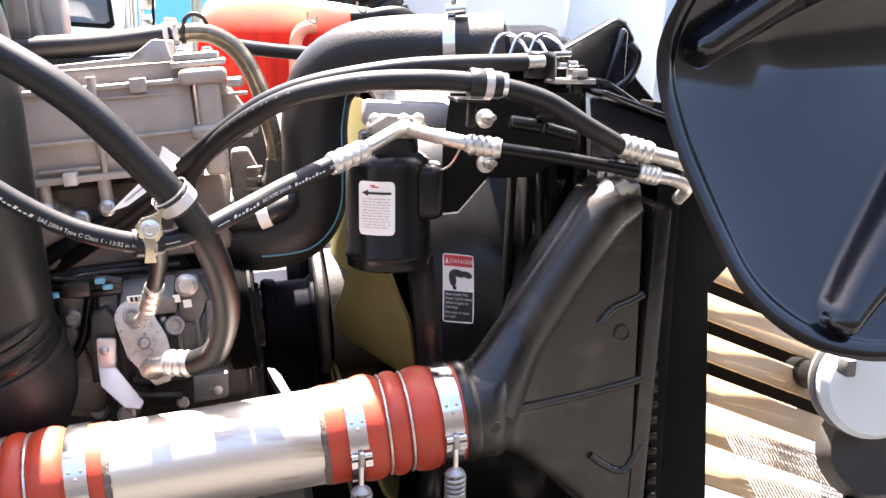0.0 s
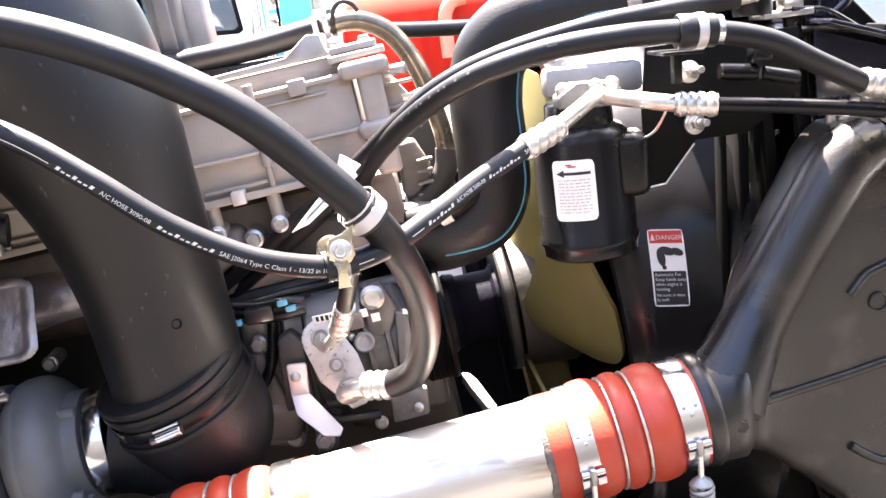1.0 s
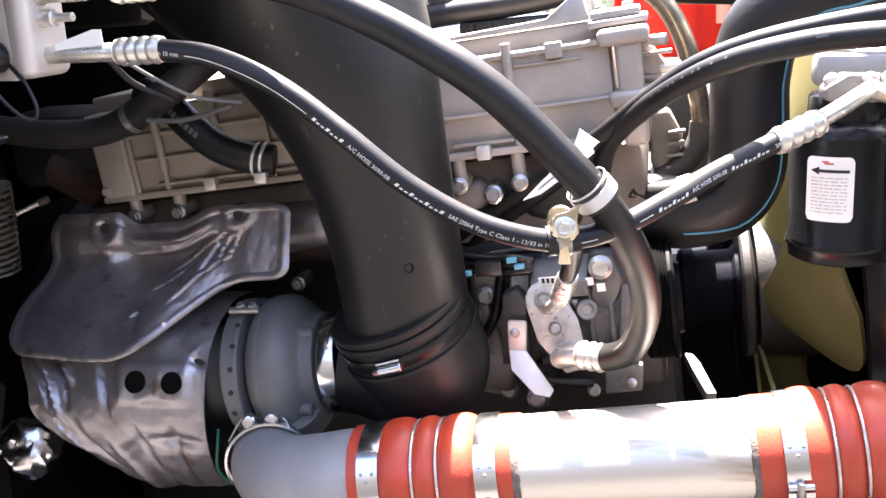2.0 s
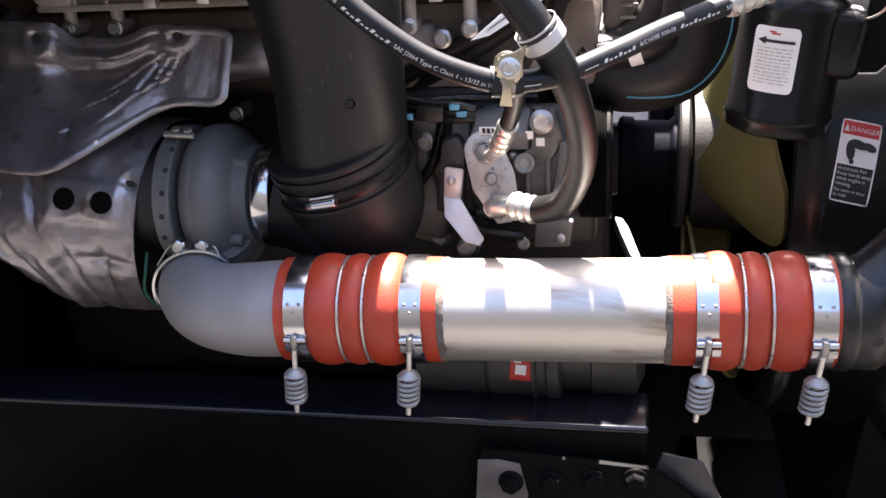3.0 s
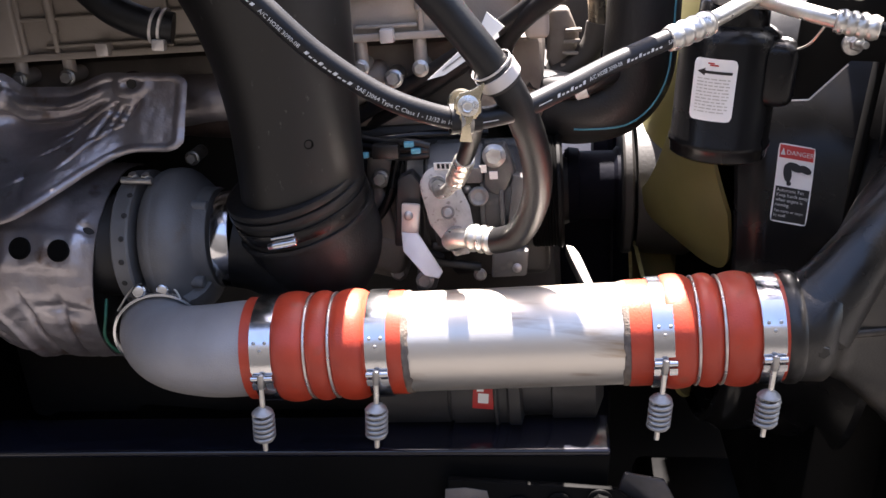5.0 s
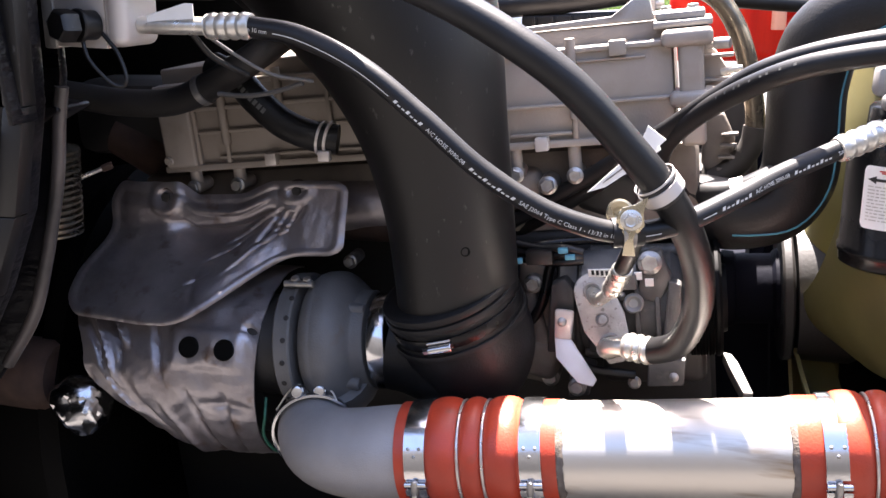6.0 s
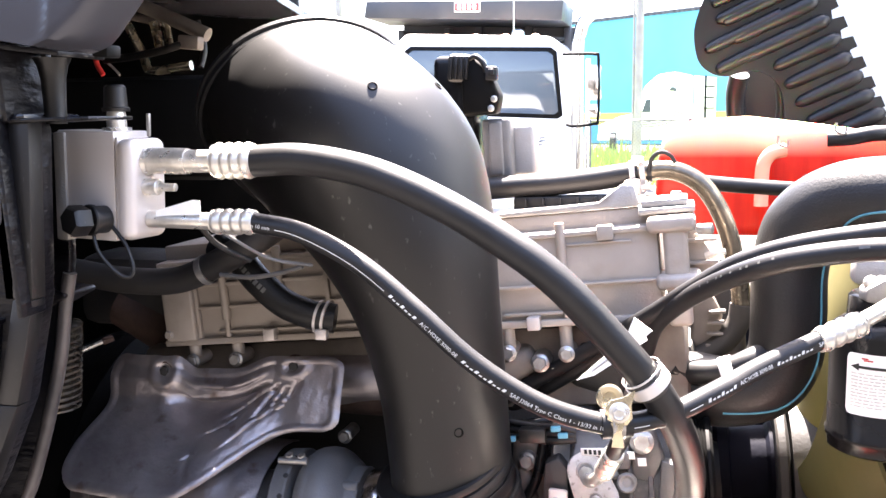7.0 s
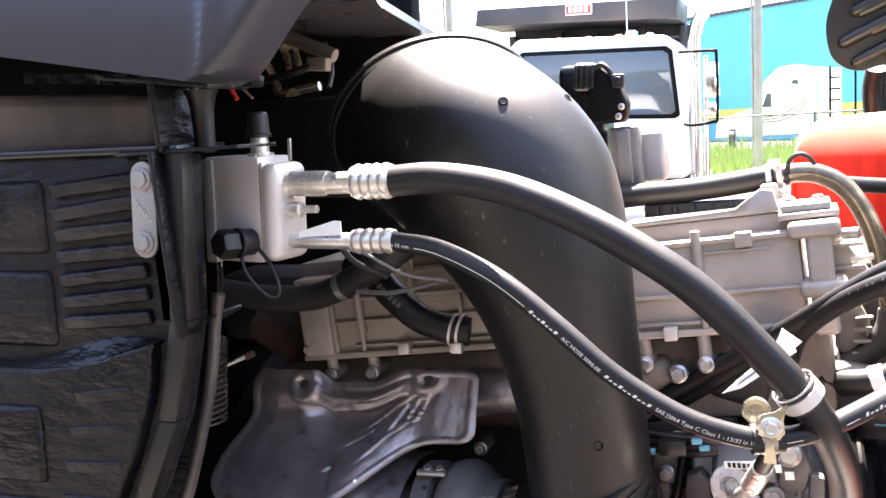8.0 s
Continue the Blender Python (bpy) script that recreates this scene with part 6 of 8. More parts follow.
def liquid_hose():
    t, pts = hose("ac_discharge_hose", [(-0.1, 0.914, 1.704), (-0.056, 0.911, 1.6965), (-0.004, 0.903, 1.674), (0.042, 0.9, 1.639), (0.087, 0.9, 1.6), (0.13, 0.905, 1.571), (0.166, 0.91, 1.5555), (0.2, 0.922, 1.547), (0.239, 0.94, 1.551),
                                       (0.278, 0.965, 1.5655), (0.316, 1.0, 1.5795), (0.365, 1.03, 1.5975)], 0.0086, "thin black hose printed with white lettering along its length", segs=20)
    fitting(t, (-0.138, 0.917, 1.704), (-0.097, 0.914, 1.7045), 0.0108, 4)
    bm = bmesh.new()
    sweep(bm, [(-0.2, 0.921, 1.705), (-0.17, 0.919, 1.7045), (-0.13, 0.917, 1.704)], 0.0072, 18, 3)
    part("metal_pipe", bm, ZINC, t, "bright plated end pipe")
    bm = bmesh.new()
    prism(bm, [(-0.19, 1.708), (-0.148, 1.71), (-0.148, 1.722), (-0.155, 1.7225), (-0.19, 1.713)], (0, 0.915, 0), (1, 0, 0), (0, 0, 1), 0.0012, 0.0)
    part("tag", bm, LABEL_WHITE, t, "folded white paper tag")
    fitting(t, (0.362, 1.028, 1.596), (0.4, 1.051, 1.609), 0.0112, 4)
    bm = bmesh.new()
    sweep(bm, [(0.395, 1.048, 1.6075), (0.418, 1.066, 1.617), (0.437, 1.085, 1.6245), (0.449, 1.105, 1.627)], 0.0072, 18, 5)
    part("metal_elbow", bm, ZINC, t)
    # printed lettering
    place, L = on_hose(pts, 0.0086)
    bm = bmesh.new()
    s = 0.002
    for kind, txt in ((1, "in 10 mm"), (2, 0.11), (3, 0.03), (1, "A/C HOSE 3090-08"), (3, 0.042), (1, "SAE J2064 Type C Class 1 - 13/32 in 10 mm"), (2, 0.022), (0, 0.03), (2, 0.012), (3, 0.03), (1, "A/C HOSE 3090-08"), (3, 0.04), (1, "SAE J2064")):
        if kind == 1:
            w = plain_print(bm, txt, 0.0048, lambda x, y, s=s: place(s + x, y - 0.0052))
            s += w + 0.005
        elif kind == 2:
            patch(bm, s, s + txt, -0.0045, -0.0038, place, max(2, int(txt / 0.004)))
            s += txt + 0.005
        elif kind == 3:
            n = int(txt / 0.0042)
            for k in range(n):
                h = 0.0014 if k % 3 else 0.0028
                patch(bm, s + k * 0.0042, s + k * 0.0042 + 0.0026, -0.0052, -0.0052 + h, lambda x, y: place(x + (y + 0.005) * 0.4, y), 2)
            s += txt + 0.003
        else:
            s += txt
    tagged(part("printed_lettering", bm, INK_WHITE, t), "white printed hose lettering", kind="stuff")
    # rising link to the compressor
    bm = bmesh.new()
    sweep(bm, [(0.206, 0.95, 1.545), (0.203, 0.99, 1.52), (0.196, 1.03, 1.492), (0.19, 1.055, 1.474)], 0.008, 16, 6)
    part("branch_hose", bm, RUBBER, t)
    fitting(t, (0.192, 1.05, 1.477), (0.178, 1.098, 1.438), 0.01, 4)
    bm = bmesh.new()
    sweep(bm, [(0.179, 1.095, 1.441), (0.17, 1.12, 1.423), (0.16, 1.14, 1.412), (0.154, 1.17, 1.408)], [0.0068, 0.0066, 0.007, 0.008], 16, 6)
    part("branch_pipe", bm, ZINC, t)


def hose_clip():
    t = thing("hose_clip", (0.205, 0.923, 1.559), "yellow zinc clip bolted between the two hoses", "hose clip")
    bm = bmesh.new()
    prism(bm, [(0.1945, 1.552), (0.2, 1.549), (0.2105, 1.55), (0.2145, 1.556), (0.2135, 1.566), (0.2165, 1.579), (0.207, 1.5725), (0.197, 1.5695)], (0, 0.9125, 0), (1, 0, 0), (0, 0, 1), 0.0022, 0.0007)
    prism(bm, [(0.1985, 1.532), (0.2085, 1.532), (0.2065, 1.545), (0.2085, 1.552), (0.1975, 1.552), (0.2005, 1.545)], (0, 0.911, 0), (1, 0, 0), (0, 0, 1), 0.0016, 0.0005)
    part("plate", bm, YELLOW_ZINC, t)
    bm = bmesh.new()
    prism(bm, [(0.192, 1.556), (0.1945, 1.566), (0.2, 1.569), (0.2, 1.553)], (0, 0.92, 0), (1, 0, 0), (0, 0, 1), 0.0075, 0.0015)
    part("bent_ear", bm, YELLOW_ZINC, t)
    bm = bmesh.new()
    lathe(bm, (0.2045, 0.9095, 1.5605), (0, -1, 0.1), [(0, 0.0082), (0.0012, 0.0082), (0.0018, 0.0074)], 28)
    hexbolt(bm, (0.2045, 0.908, 1.5605), (0, -1, 0.1), 0.0056, 0.0058, False)
    lathe(bm, (0.2045, 0.9025, 1.561), (0, -1, 0.1), [(0, 0.0038), (0.0008, 0.0036), (0.0002, 0.0026), (0.0, 0.0005)], 18)
    part("bolt", bm, ZINC, t)
    d = vec((0.95, 0.3, 0.05)).normalized()
    bm = bmesh.new()
    lathe(bm, vec((0.197, 0.921, 1.5475)), d, [(-0.008, 0.009), (-0.008, 0.0118), (0.016, 0.0118), (0.016, 0.009)], 28, False)
    part("rubber_cushion", bm, RUBBER, t)
    bm = bmesh.new()
    lathe(bm, vec((0.201, 0.922, 1.5478)), d, [(-0.005, 0.0117), (-0.005, 0.0127), (0.005, 0.0127), (0.005, 0.0117)], 28, False)
    part("clip_band", bm, STEEL_BOLT, t)
    bm = bmesh.new()
    lathe(bm, (0.187, 1.05, 1.53), (0, -1, 0.1), [(0, 0.0125), (0.003, 0.0125), (0.004, 0.011), (0.003, 0.006), (0.0015, 0.005)], 28)
    part("washer", bm, YELLOW_ZINC, t, "round yellow zinc washer")
    bm = bmesh.new()
    prism(bm, [(0.163, 1.562), (0.178, 1.567), (0.2, 1.583), (0.222, 1.6), (0.218, 1.61), (0.19, 1.588)], (0, 0.99, 0), (1, 0, 0), (0, 0, 1), 0.001, 0.0)
    tag = part("paper_tag", bm, LABEL_WHITE, t, "white tag with pink print")
    bm = bmesh.new()
    prism(bm, [(0.204, 1.602), (0.211, 1.62), (0.226, 1.609), (0.217, 1.6)], (0, 0.987, 0), (1, 0, 0), (0, 0, 1), 0.001, 0.0)
    part("paper_tag", bm, LABEL_WHITE, t)
    bm = bmesh.new()
    for k in range(9):
        o = vec((0.178 + 0.002 * k, 0.9885, 1.5725 + 0.0016 * k))
        box(bm, o, (0.0008, 0.0006, 0.006), 0.0, (0, 45, 0))
    part("tag_print", bm, INK_GREY, t)


def radiator_hose():
    t, pts = hose("upper_radiator_hose", [(0.585, 1.212, 1.708), (0.53, 1.228, 1.704), (0.47, 1.254, 1.703), (0.416, 1.284, 1.694), (0.38, 1.302, 1.665), (0.368, 1.31, 1.617), (0.368, 1.31, 1.56), (0.365, 1.31, 1.512), (0.344, 1.31, 1.48), (0.302, 1.315, 1.466), (0.26, 1.33, 1.466), (0.22, 1.35, 1.46)], 0.0415,
                  "large moulded black radiator hose with a teal stripe", RUBBER_BIG, 40, 10)
    place, L = on_hose(pts, 0.0415, front=(0.75, -1, 0.0), lift=0.0008, keep_up=False)
    bm = bmesh.new()
    line = [place(s, -0.008) for s in [L * k / 80 for k in range(6, 68)]]
    rings = [[p + a * 0.0013 * math.cos(w) + b * 0.0013 * math.sin(w) for w in (0, 1.05, 2.1, 3.14, 4.2, 5.24)] for p, q, a, b in frames(line)]
    skin(bm, rings)
    part("teal_stripe", bm, INK_BLUE, t, "thin teal line along the hose")
    d = vec((1, -0.27, 0.05)).normalized()
    bm = bmesh.new()
    lathe(bm, (0.524, 1.23, 1.704), d, [(-0.007, 0.0417), (-0.007, 0.043), (0.007, 0.043), (0.007, 0.0417)], 48, False)
    part("clamp_band", bm, STAINLESS, t, "bright hose clamp")
    bm = bmesh.new()
    rod(bm, (0.515, 1.215, 1.75), (0.536, 1.205, 1.752), 0.007)
    rod(bm, (0.522, 1.21, 1.745), (0.522, 1.21, 1.768), 0.004)
    part("clamp_screw", bm, STAINLESS, t)


def other_hoses():
    t, pts = hose("heater_hose", [(0.212, 1.23, 1.53), (0.225, 1.19, 1.572), (0.265, 1.12, 1.6185), (0.321, 1.05, 1.657), (0.383, 1.022, 1.6745), (0.446, 1.012, 1.679), (0.511, 1.015, 1.675), (0.573, 1.022, 1.6605), (0.625, 1.033, 1.6325), (0.673, 1.05, 1.608)], 0.0098,
                  "black rubber hose with faint grey lettering, held by a clamp", segs=20)
    place, L = on_hose(pts, 0.0098)
    bm = bmesh.new()
    for k in range(9):
        patch(bm, 0.17 + k * 0.011 + 0.002 * (k % 3), 0.1725 + k * 0.011 + 0.002 * (k % 3), 0.0018, 0.0042, place, 2)
    patch(bm, 0.33, 0.338, 0.0, 0.0022, place, 3)
    tagged(part("faint_lettering", bm, INK_FAINT, t), "faint grey printed marks", kind="stuff")
    fitting(t, (0.668, 1.05, 1.611), (0.705, 1.052, 1.601), 0.0125, 4)
    bm = bmesh.new()
    sweep(bm, [(0.7, 1.052, 1.602), (0.735, 1.055, 1.593), (0.75, 1.06, 1.588)], 0.0085, 16, 5)
    part("metal_pipe", bm, ZINC, t)
    d = vec((1, 0.02, -0.08)).normalized()
    for s, rr, m, w, nm in ((-0.004, 0.0145, RUBBER, 0.008, "rubber_cushion"), (0.007, 0.0148, ALU_MACH, 0.0045, "clamp_band"), (0.0155, 0.0135, RUBBER, 0.005, "rubber_cushion"), (0.023, 0.0125, STAINLESS, 0.003, "clamp_band")):
        bm = bmesh.new()
        lathe(bm, vec((0.508, 1.015, 1.6755)) + d * s, d, [(-w, 0.0096), (-w, rr - 0.0012), (-w * 0.8, rr), (w * 0.8, rr), (w, rr - 0.0012), (w, 0.0096)], 28, False)
        part(nm, bm, m, t)
    t, pts = hose("long_black_hose", [(0.02, 1.29, 1.43), (0.045, 1.265, 1.455), (0.13, 1.24, 1.514), (0.219, 1.18, 1.583), (0.262, 1.13, 1.622), (0.304, 1.1, 1.653), (0.356, 1.08, 1.6735), (0.432, 1.065, 1.688), (0.5, 1.065, 1.693), (0.57, 1.07, 1.695)], 0.0088,
                  "long black hose that runs down behind the compressor")
    bm = bmesh.new()
    rod(bm, (0.565, 1.07, 1.6945), (0.59, 1.075, 1.696), 0.0065)
    part("end_pipe", bm, ZINC, t)
    bm = bmesh.new()
    lathe(bm, (0.591, 1.09, 1.678), (0.02, 0, 1), [(0, 0.012), (0, 0.0165), (0.003, 0.0175), (0.022, 0.017), (0.026, 0.0155), (0.028, 0.012)], 28)
    part("end_cap", bm, PAINT_BLACK, t, "glossy black end fitting")
    t, pts = hose("second_black_hose", [(0.03, 1.3, 1.425), (0.12, 1.26, 1.49), (0.2, 1.22, 1.553), (0.25, 1.17, 1.6), (0.3, 1.13, 1.64)], 0.01, "black hose lying against another hose", RUBBER_BIG)
    # hard line from the drier to the condenser
    t = thing("condenser_line", (0.46, 1.1, 1.62), "glossy black pipe with bright crimped ends", "pipe")
    bm = bmesh.new()
    sweep(bm, [(0.535, 1.05, 1.6085), (0.605, 1.048, 1.598), (0.66, 1.048, 1.588), (0.7, 1.05, 1.58)], 0.0068, 18, 6)
    part("black_pipe", bm, PAINT_BLACK, t)
    bm = bmesh.new()
    sweep(bm, [(0.452, 1.105, 1.624), (0.466, 1.092, 1.6205), (0.485, 1.072, 1.617), (0.512, 1.058, 1.6115)], 0.0075, 18, 6)
    part("bright_elbow", bm, ZINC, t)
    fitting(t, (0.505, 1.06, 1.6125), (0.54, 1.05, 1.608), 0.0108, 4)
    fitting(t, (0.69, 1.05, 1.5825), (0.715, 1.05, 1.5765), 0.0105, 4)
    bm = bmesh.new()
    sweep(bm, [(0.713, 1.05, 1.577), (0.735, 1.05, 1.572), (0.75, 1.055, 1.562), (0.748, 1.07, 1.548)], 0.007, 16, 5)
    part("end_elbow", bm, ZINC, t)
    # coolant pipes along the top
    t = thing("coolant_pipe", (0.1, 1.39, 1.71), "black hose clamped to an oily curved metal coolant pipe", "pipe")
    bm = bmesh.new()
    sweep(bm, [(-0.06, 1.4, 1.688), (0.016, 1.392, 1.698), (0.104, 1.39, 1.705), (0.17, 1.39, 1.714), (0.195, 1.39, 1.718)], 0.0145, 24, 6)
    part("rubber_section", bm, RUBBER, t)
    bm = bmesh.new()
    sweep(bm, [(0.19, 1.39, 1.717), (0.219, 1.39, 1.721), (0.243, 1.39, 1.719), (0.27, 1.39, 1.704), (0.29, 1.39, 1.677), (0.304, 1.39, 1.644), (0.312, 1.39, 1.612), (0.319, 1.39, 1.58), (0.322, 1.39, 1.552)], 0.0118, 24, 8)
    part("metal_section", bm, OILY_PIPE, t, "oily brown metal bend")
    bm = bmesh.new()
    sweep(bm, [(0.322, 1.39, 1.556), (0.319, 1.39, 1.535), (0.308, 1.39, 1.514), (0.288, 1.39, 1.496), (0.265, 1.39, 1.48), (0.25, 1.4, 1.45)], 0.0142, 20, 6)
    part("lower_hose", bm, RUBBER_OLD, t)
    bm = bmesh.new()
    for x in (0.188, 0.2):
        lathe(bm, (x, 1.39, 1.7165 + (x - 0.188) * 0.1), (1, 0, 0.12), [(-0.0032, 0.0146), (-0.0032, 0.0164), (0.0032, 0.0164), (0.0032, 0.0146)], 28, False)
    box(bm, (0.194, 1.376, 1.735), (0.015, 0.012, 0.007), 0.002)
    box(bm, (0.196, 1.374, 1.699), (0.017, 0.012, 0.01), 0.002)
    rod(bm, (0.183, 1.37, 1.699), (0.209, 1.37, 1.702), 0.0035, 10)
    part("spring_clip", bm, ALU_MACH, t, "bright spring hose clip")
    bm = bmesh.new()
    lathe(bm, (0.208, 1.39, 1.719), (1, 0, 0.1), [(-0.003, 0.0118), (-0.003, 0.0135), (0.003, 0.0135), (0.003, 0.0118)], 24, False)
    sweep(bm, [(0.208, 1.377, 1.722), (0.212, 1.374, 1.737), (0.222, 1.373, 1.744), (0.233, 1.374, 1.74), (0.239, 1.376, 1.731)], 0.0028, 10, 6)
    part("wire_loop", bm, RUBBER, t)
    bm = bmesh.new()
    sweep(bm, [(0.26, 1.41, 1.706), (0.31, 1.43, 1.7), (0.38, 1.45, 1.694), (0.42, 1.48, 1.69)], 0.0095, 14, 6)
    part("side_hose", bm, RUBBER, t)
    bm = bmesh.new()
    lathe(bm, (0.302, 1.277, 1.502), (1, -0.1, 0.35), [(-0.007, 0.0135), (-0.007, 0.0155), (0.007, 0.0155), (0.007, 0.0135)], 24, False)
    part("white_band", bm, LABEL_WHITE, t, "worn white paint band")
    bm = bmesh.new()
    sweep(bm, [(0.24, 1.31, 1.49), (0.27, 1.285, 1.495), (0.302, 1.277, 1.502), (0.33, 1.28, 1.515), (0.35, 1.3, 1.52)], 0.0138, 18, 6)
    part("branch_hose", bm, RUBBER, t)
    # small hoses near the bulkhead
    t, pts = hose("bulkhead_hose", [(-0.52, 1.17, 1.61), (-0.456, 1.155, 1.615), (-0.38, 1.15, 1.607), (-0.31, 1.15, 1.609), (-0.25, 1.14, 1.633), (-0.203, 1.13, 1.658), (-0.165, 1.16, 1.688)], 0.0155, "dusty black hose along the bulkhead", RUBBER_OLD)
    bm = bmesh.new()
    lathe(bm, (-0.27, 1.144, 1.623), (0.9, -0.1, 0.4), [(-0.004, 0.0155), (-0.004, 0.0172), (0.004, 0.0172), (0.004, 0.0155)], 24, False)
    part("clamp_band", bm, STEEL_BOLT, t)
    t, pts = hose("breather_hose", [(-0.275, 1.18, 1.645), (-0.242, 1.17, 1.631), (-0.215, 1.162, 1.608), (-0.185, 1.16, 1.585), (-0.15, 1.16, 1.572), (-0.125, 1.165, 1.568)], 0.0165, "short black breather hose with faint grey part lettering", RUBBER_BIG)
    bm = bmesh.new()
    place, L = on_hose(pts, 0.0165)
    for k in range(8):
        patch(bm, 0.045 + k * 0.006, 0.049 + k * 0.006, -0.003, 0.003, place, 2)
    tagged(part("faint_lettering", bm, INK_FAINT, t), "faint grey printed marks", kind="stuff")
    bm = bmesh.new()
    for s in (-0.003, 0.006):
        lathe(bm, (-0.14 + s, 1.163, 1.57), (1, 0, -0.2), [(-0.0015, 0.0165), (-0.0015, 0.019), (0.0015, 0.019), (0.0015, 0.0165)], 24, False)
    box(bm, (-0.136, 1.15, 1.553), (0.014, 0.01, 0.012), 0.002)
    part("spring_clip", bm, ALU_MACH, t)
    t = thing("wiring_leads", (-0.15, 1.13, 1.64), "thin grey and black wiring leads", "wire")
    for pts, r, m in (([(-0.19, 0.99, 1.7), (-0.17, 1.03, 1.67), (-0.15, 1.06, 1.65), (-0.12, 1.09, 1.64)], 0.0018, CAST_GREY), ([(-0.2, 1.0, 1.695), (-0.19, 1.02, 1.67), (-0.17, 1.05, 1.65)], 0.003, PLASTIC),
                      ([(-0.24, 1.12, 1.622), (-0.2, 1.11, 1.622), (-0.165, 1.105, 1.628), (-0.135, 1.1, 1.637)], 0.0025, CAST_GREY)):
        bm = bmesh.new()
        sweep(bm, pts, r, 8, 6)
        part("lead", bm, m, t)
    # wiring plugs by the compressor
    t = thing("wiring_harness", (0.08, 1.22, 1.43), "dark wiring harness with teal plugs behind the compressor", "wiring harness")
    for dz in (0.0, 0.008, 0.016):
        bm = bmesh.new()
        sweep(bm, [(0.05, 1.22, 1.43 + dz), (0.09, 1.21, 1.428 + dz), (0.12, 1.2, 1.432 + dz), (0.14, 1.2, 1.435 + dz * 0.6)], 0.0045, 10, 6)
        part("wire", bm, PLASTIC, t)
    bm = bmesh.new()
    box(bm, (0.092, 1.2, 1.437), (0.03, 0.016, 0.016), 0.002, (0, -4, 0))
    part("plug", bm, PLASTIC, t)
    for x, z in ((0.118, 1.447), (0.126, 1.44), (0.068, 1.432)):
        bm = bmesh.new()
        box(bm, (x, 1.195, z), (0.011, 0.006, 0.006), 0.001, (0, -6, 0))
        part("teal_plug", bm, TEAL_PLUG, t)


suction_hose()
liquid_hose()
hose_clip()
radiator_hose()
other_hoses()


# ---- bulkhead side ----
def expansion_valve():
    t = thing("expansion_valve", (-0.24, 0.92, 1.69), "square aluminium expansion valve block with black caps", "expansion valve")
    rot = (0, 2, -6)
    bm = bmesh.new()
    box(bm, (-0.249, 0.93, 1.735), (0.06, 0.046, 0.094), 0.0015, rot)
    part("block", bm, ALU_MACH, t)
    bm = bmesh.new()
    box(bm, (-0.275, 0.932, 1.734), (0.012, 0.05, 0.094), 0.0015, rot)
    part("end_plate", bm, ALU_CAST, t)
    bm = bmesh.new()
    box(bm, (-0.2085, 0.924, 1.7315), (0.019, 0.05, 0.087), 0.009, rot, 5)
    box(bm, (-0.2165, 0.924, 1.732), (0.003, 0.042, 0.088), 0.0008, rot)
    part("port_plate", bm, ALU_MACH, t)
    bm = bmesh.new()
    rod(bm, (-0.202, 0.917, 1.733), (-0.186, 0.916, 1.733), 0.007)
    rod(bm, (-0.188, 0.916, 1.733), (-0.17, 0.915, 1.733), 0.0035)
    part("stud", bm, ZINC, t)
    bm = bmesh.new()
    lathe(bm, (-0.233, 0.93, 1.781), (0, 0, 1), [(0, 0.008), (0, 0.0125), (0.003, 0.0125), (0.0035, 0.0085), (0.012, 0.0085), (0.018, 0.0075)], 24)
    part("service_port", bm, ZINC, t)
    bm = bmesh.new()
    prof = [(0, 0.0125), (0.002, 0.0128), (0.003, 0.011)]
    lathe(bm, (-0.233, 0.93, 1.798), (0, 0, 1), [(0, 0.0118), (0.003, 0.0122), (0.004, 0.0105), (0.021, 0.0095), (0.023, 0.0075), (0.023, 0.001)], 10)
    part("top_cap", bm, PLASTIC, t, "black knurled cap")
    a = vec((-0.262, 0.875, 1.706))
    bm = bmesh.new()
    lathe(bm, (-0.234, 0.905, 1.706), (-0.35, -1, 0.05), [(0, 0.012), (0.012, 0.012), (0.013, 0.0135), (0.016, 0.0135), (0.017, 0.0125)], 24)
    hexbolt(bm, (-0.2402, 0.8885, 1.7068), (-0.35, -1, 0.05), 0.0135, 0.018, False)
    part("side_cap", bm, PLASTIC, t, "black hexagonal cap with a tether")
    bm = bmesh.new()
    sweep(bm, [(-0.238, 0.893, 1.697), (-0.232, 0.89, 1.68), (-0.217, 0.892, 1.662), (-0.207, 0.895, 1.658), (-0.204, 0.897, 1.666), (-0.212, 0.9, 1.685), (-0.226, 0.903, 1.7)], 0.0017, 10, 8)
    part("tether", bm, PLASTIC, t)
    bm = bmesh.new()
    box(bm, (-0.205, 0.935, 1.786), (0.003, 0.003, 0.02), 0.0006, rot)
    part("locating_pin", bm, STEEL_BOLT, t)


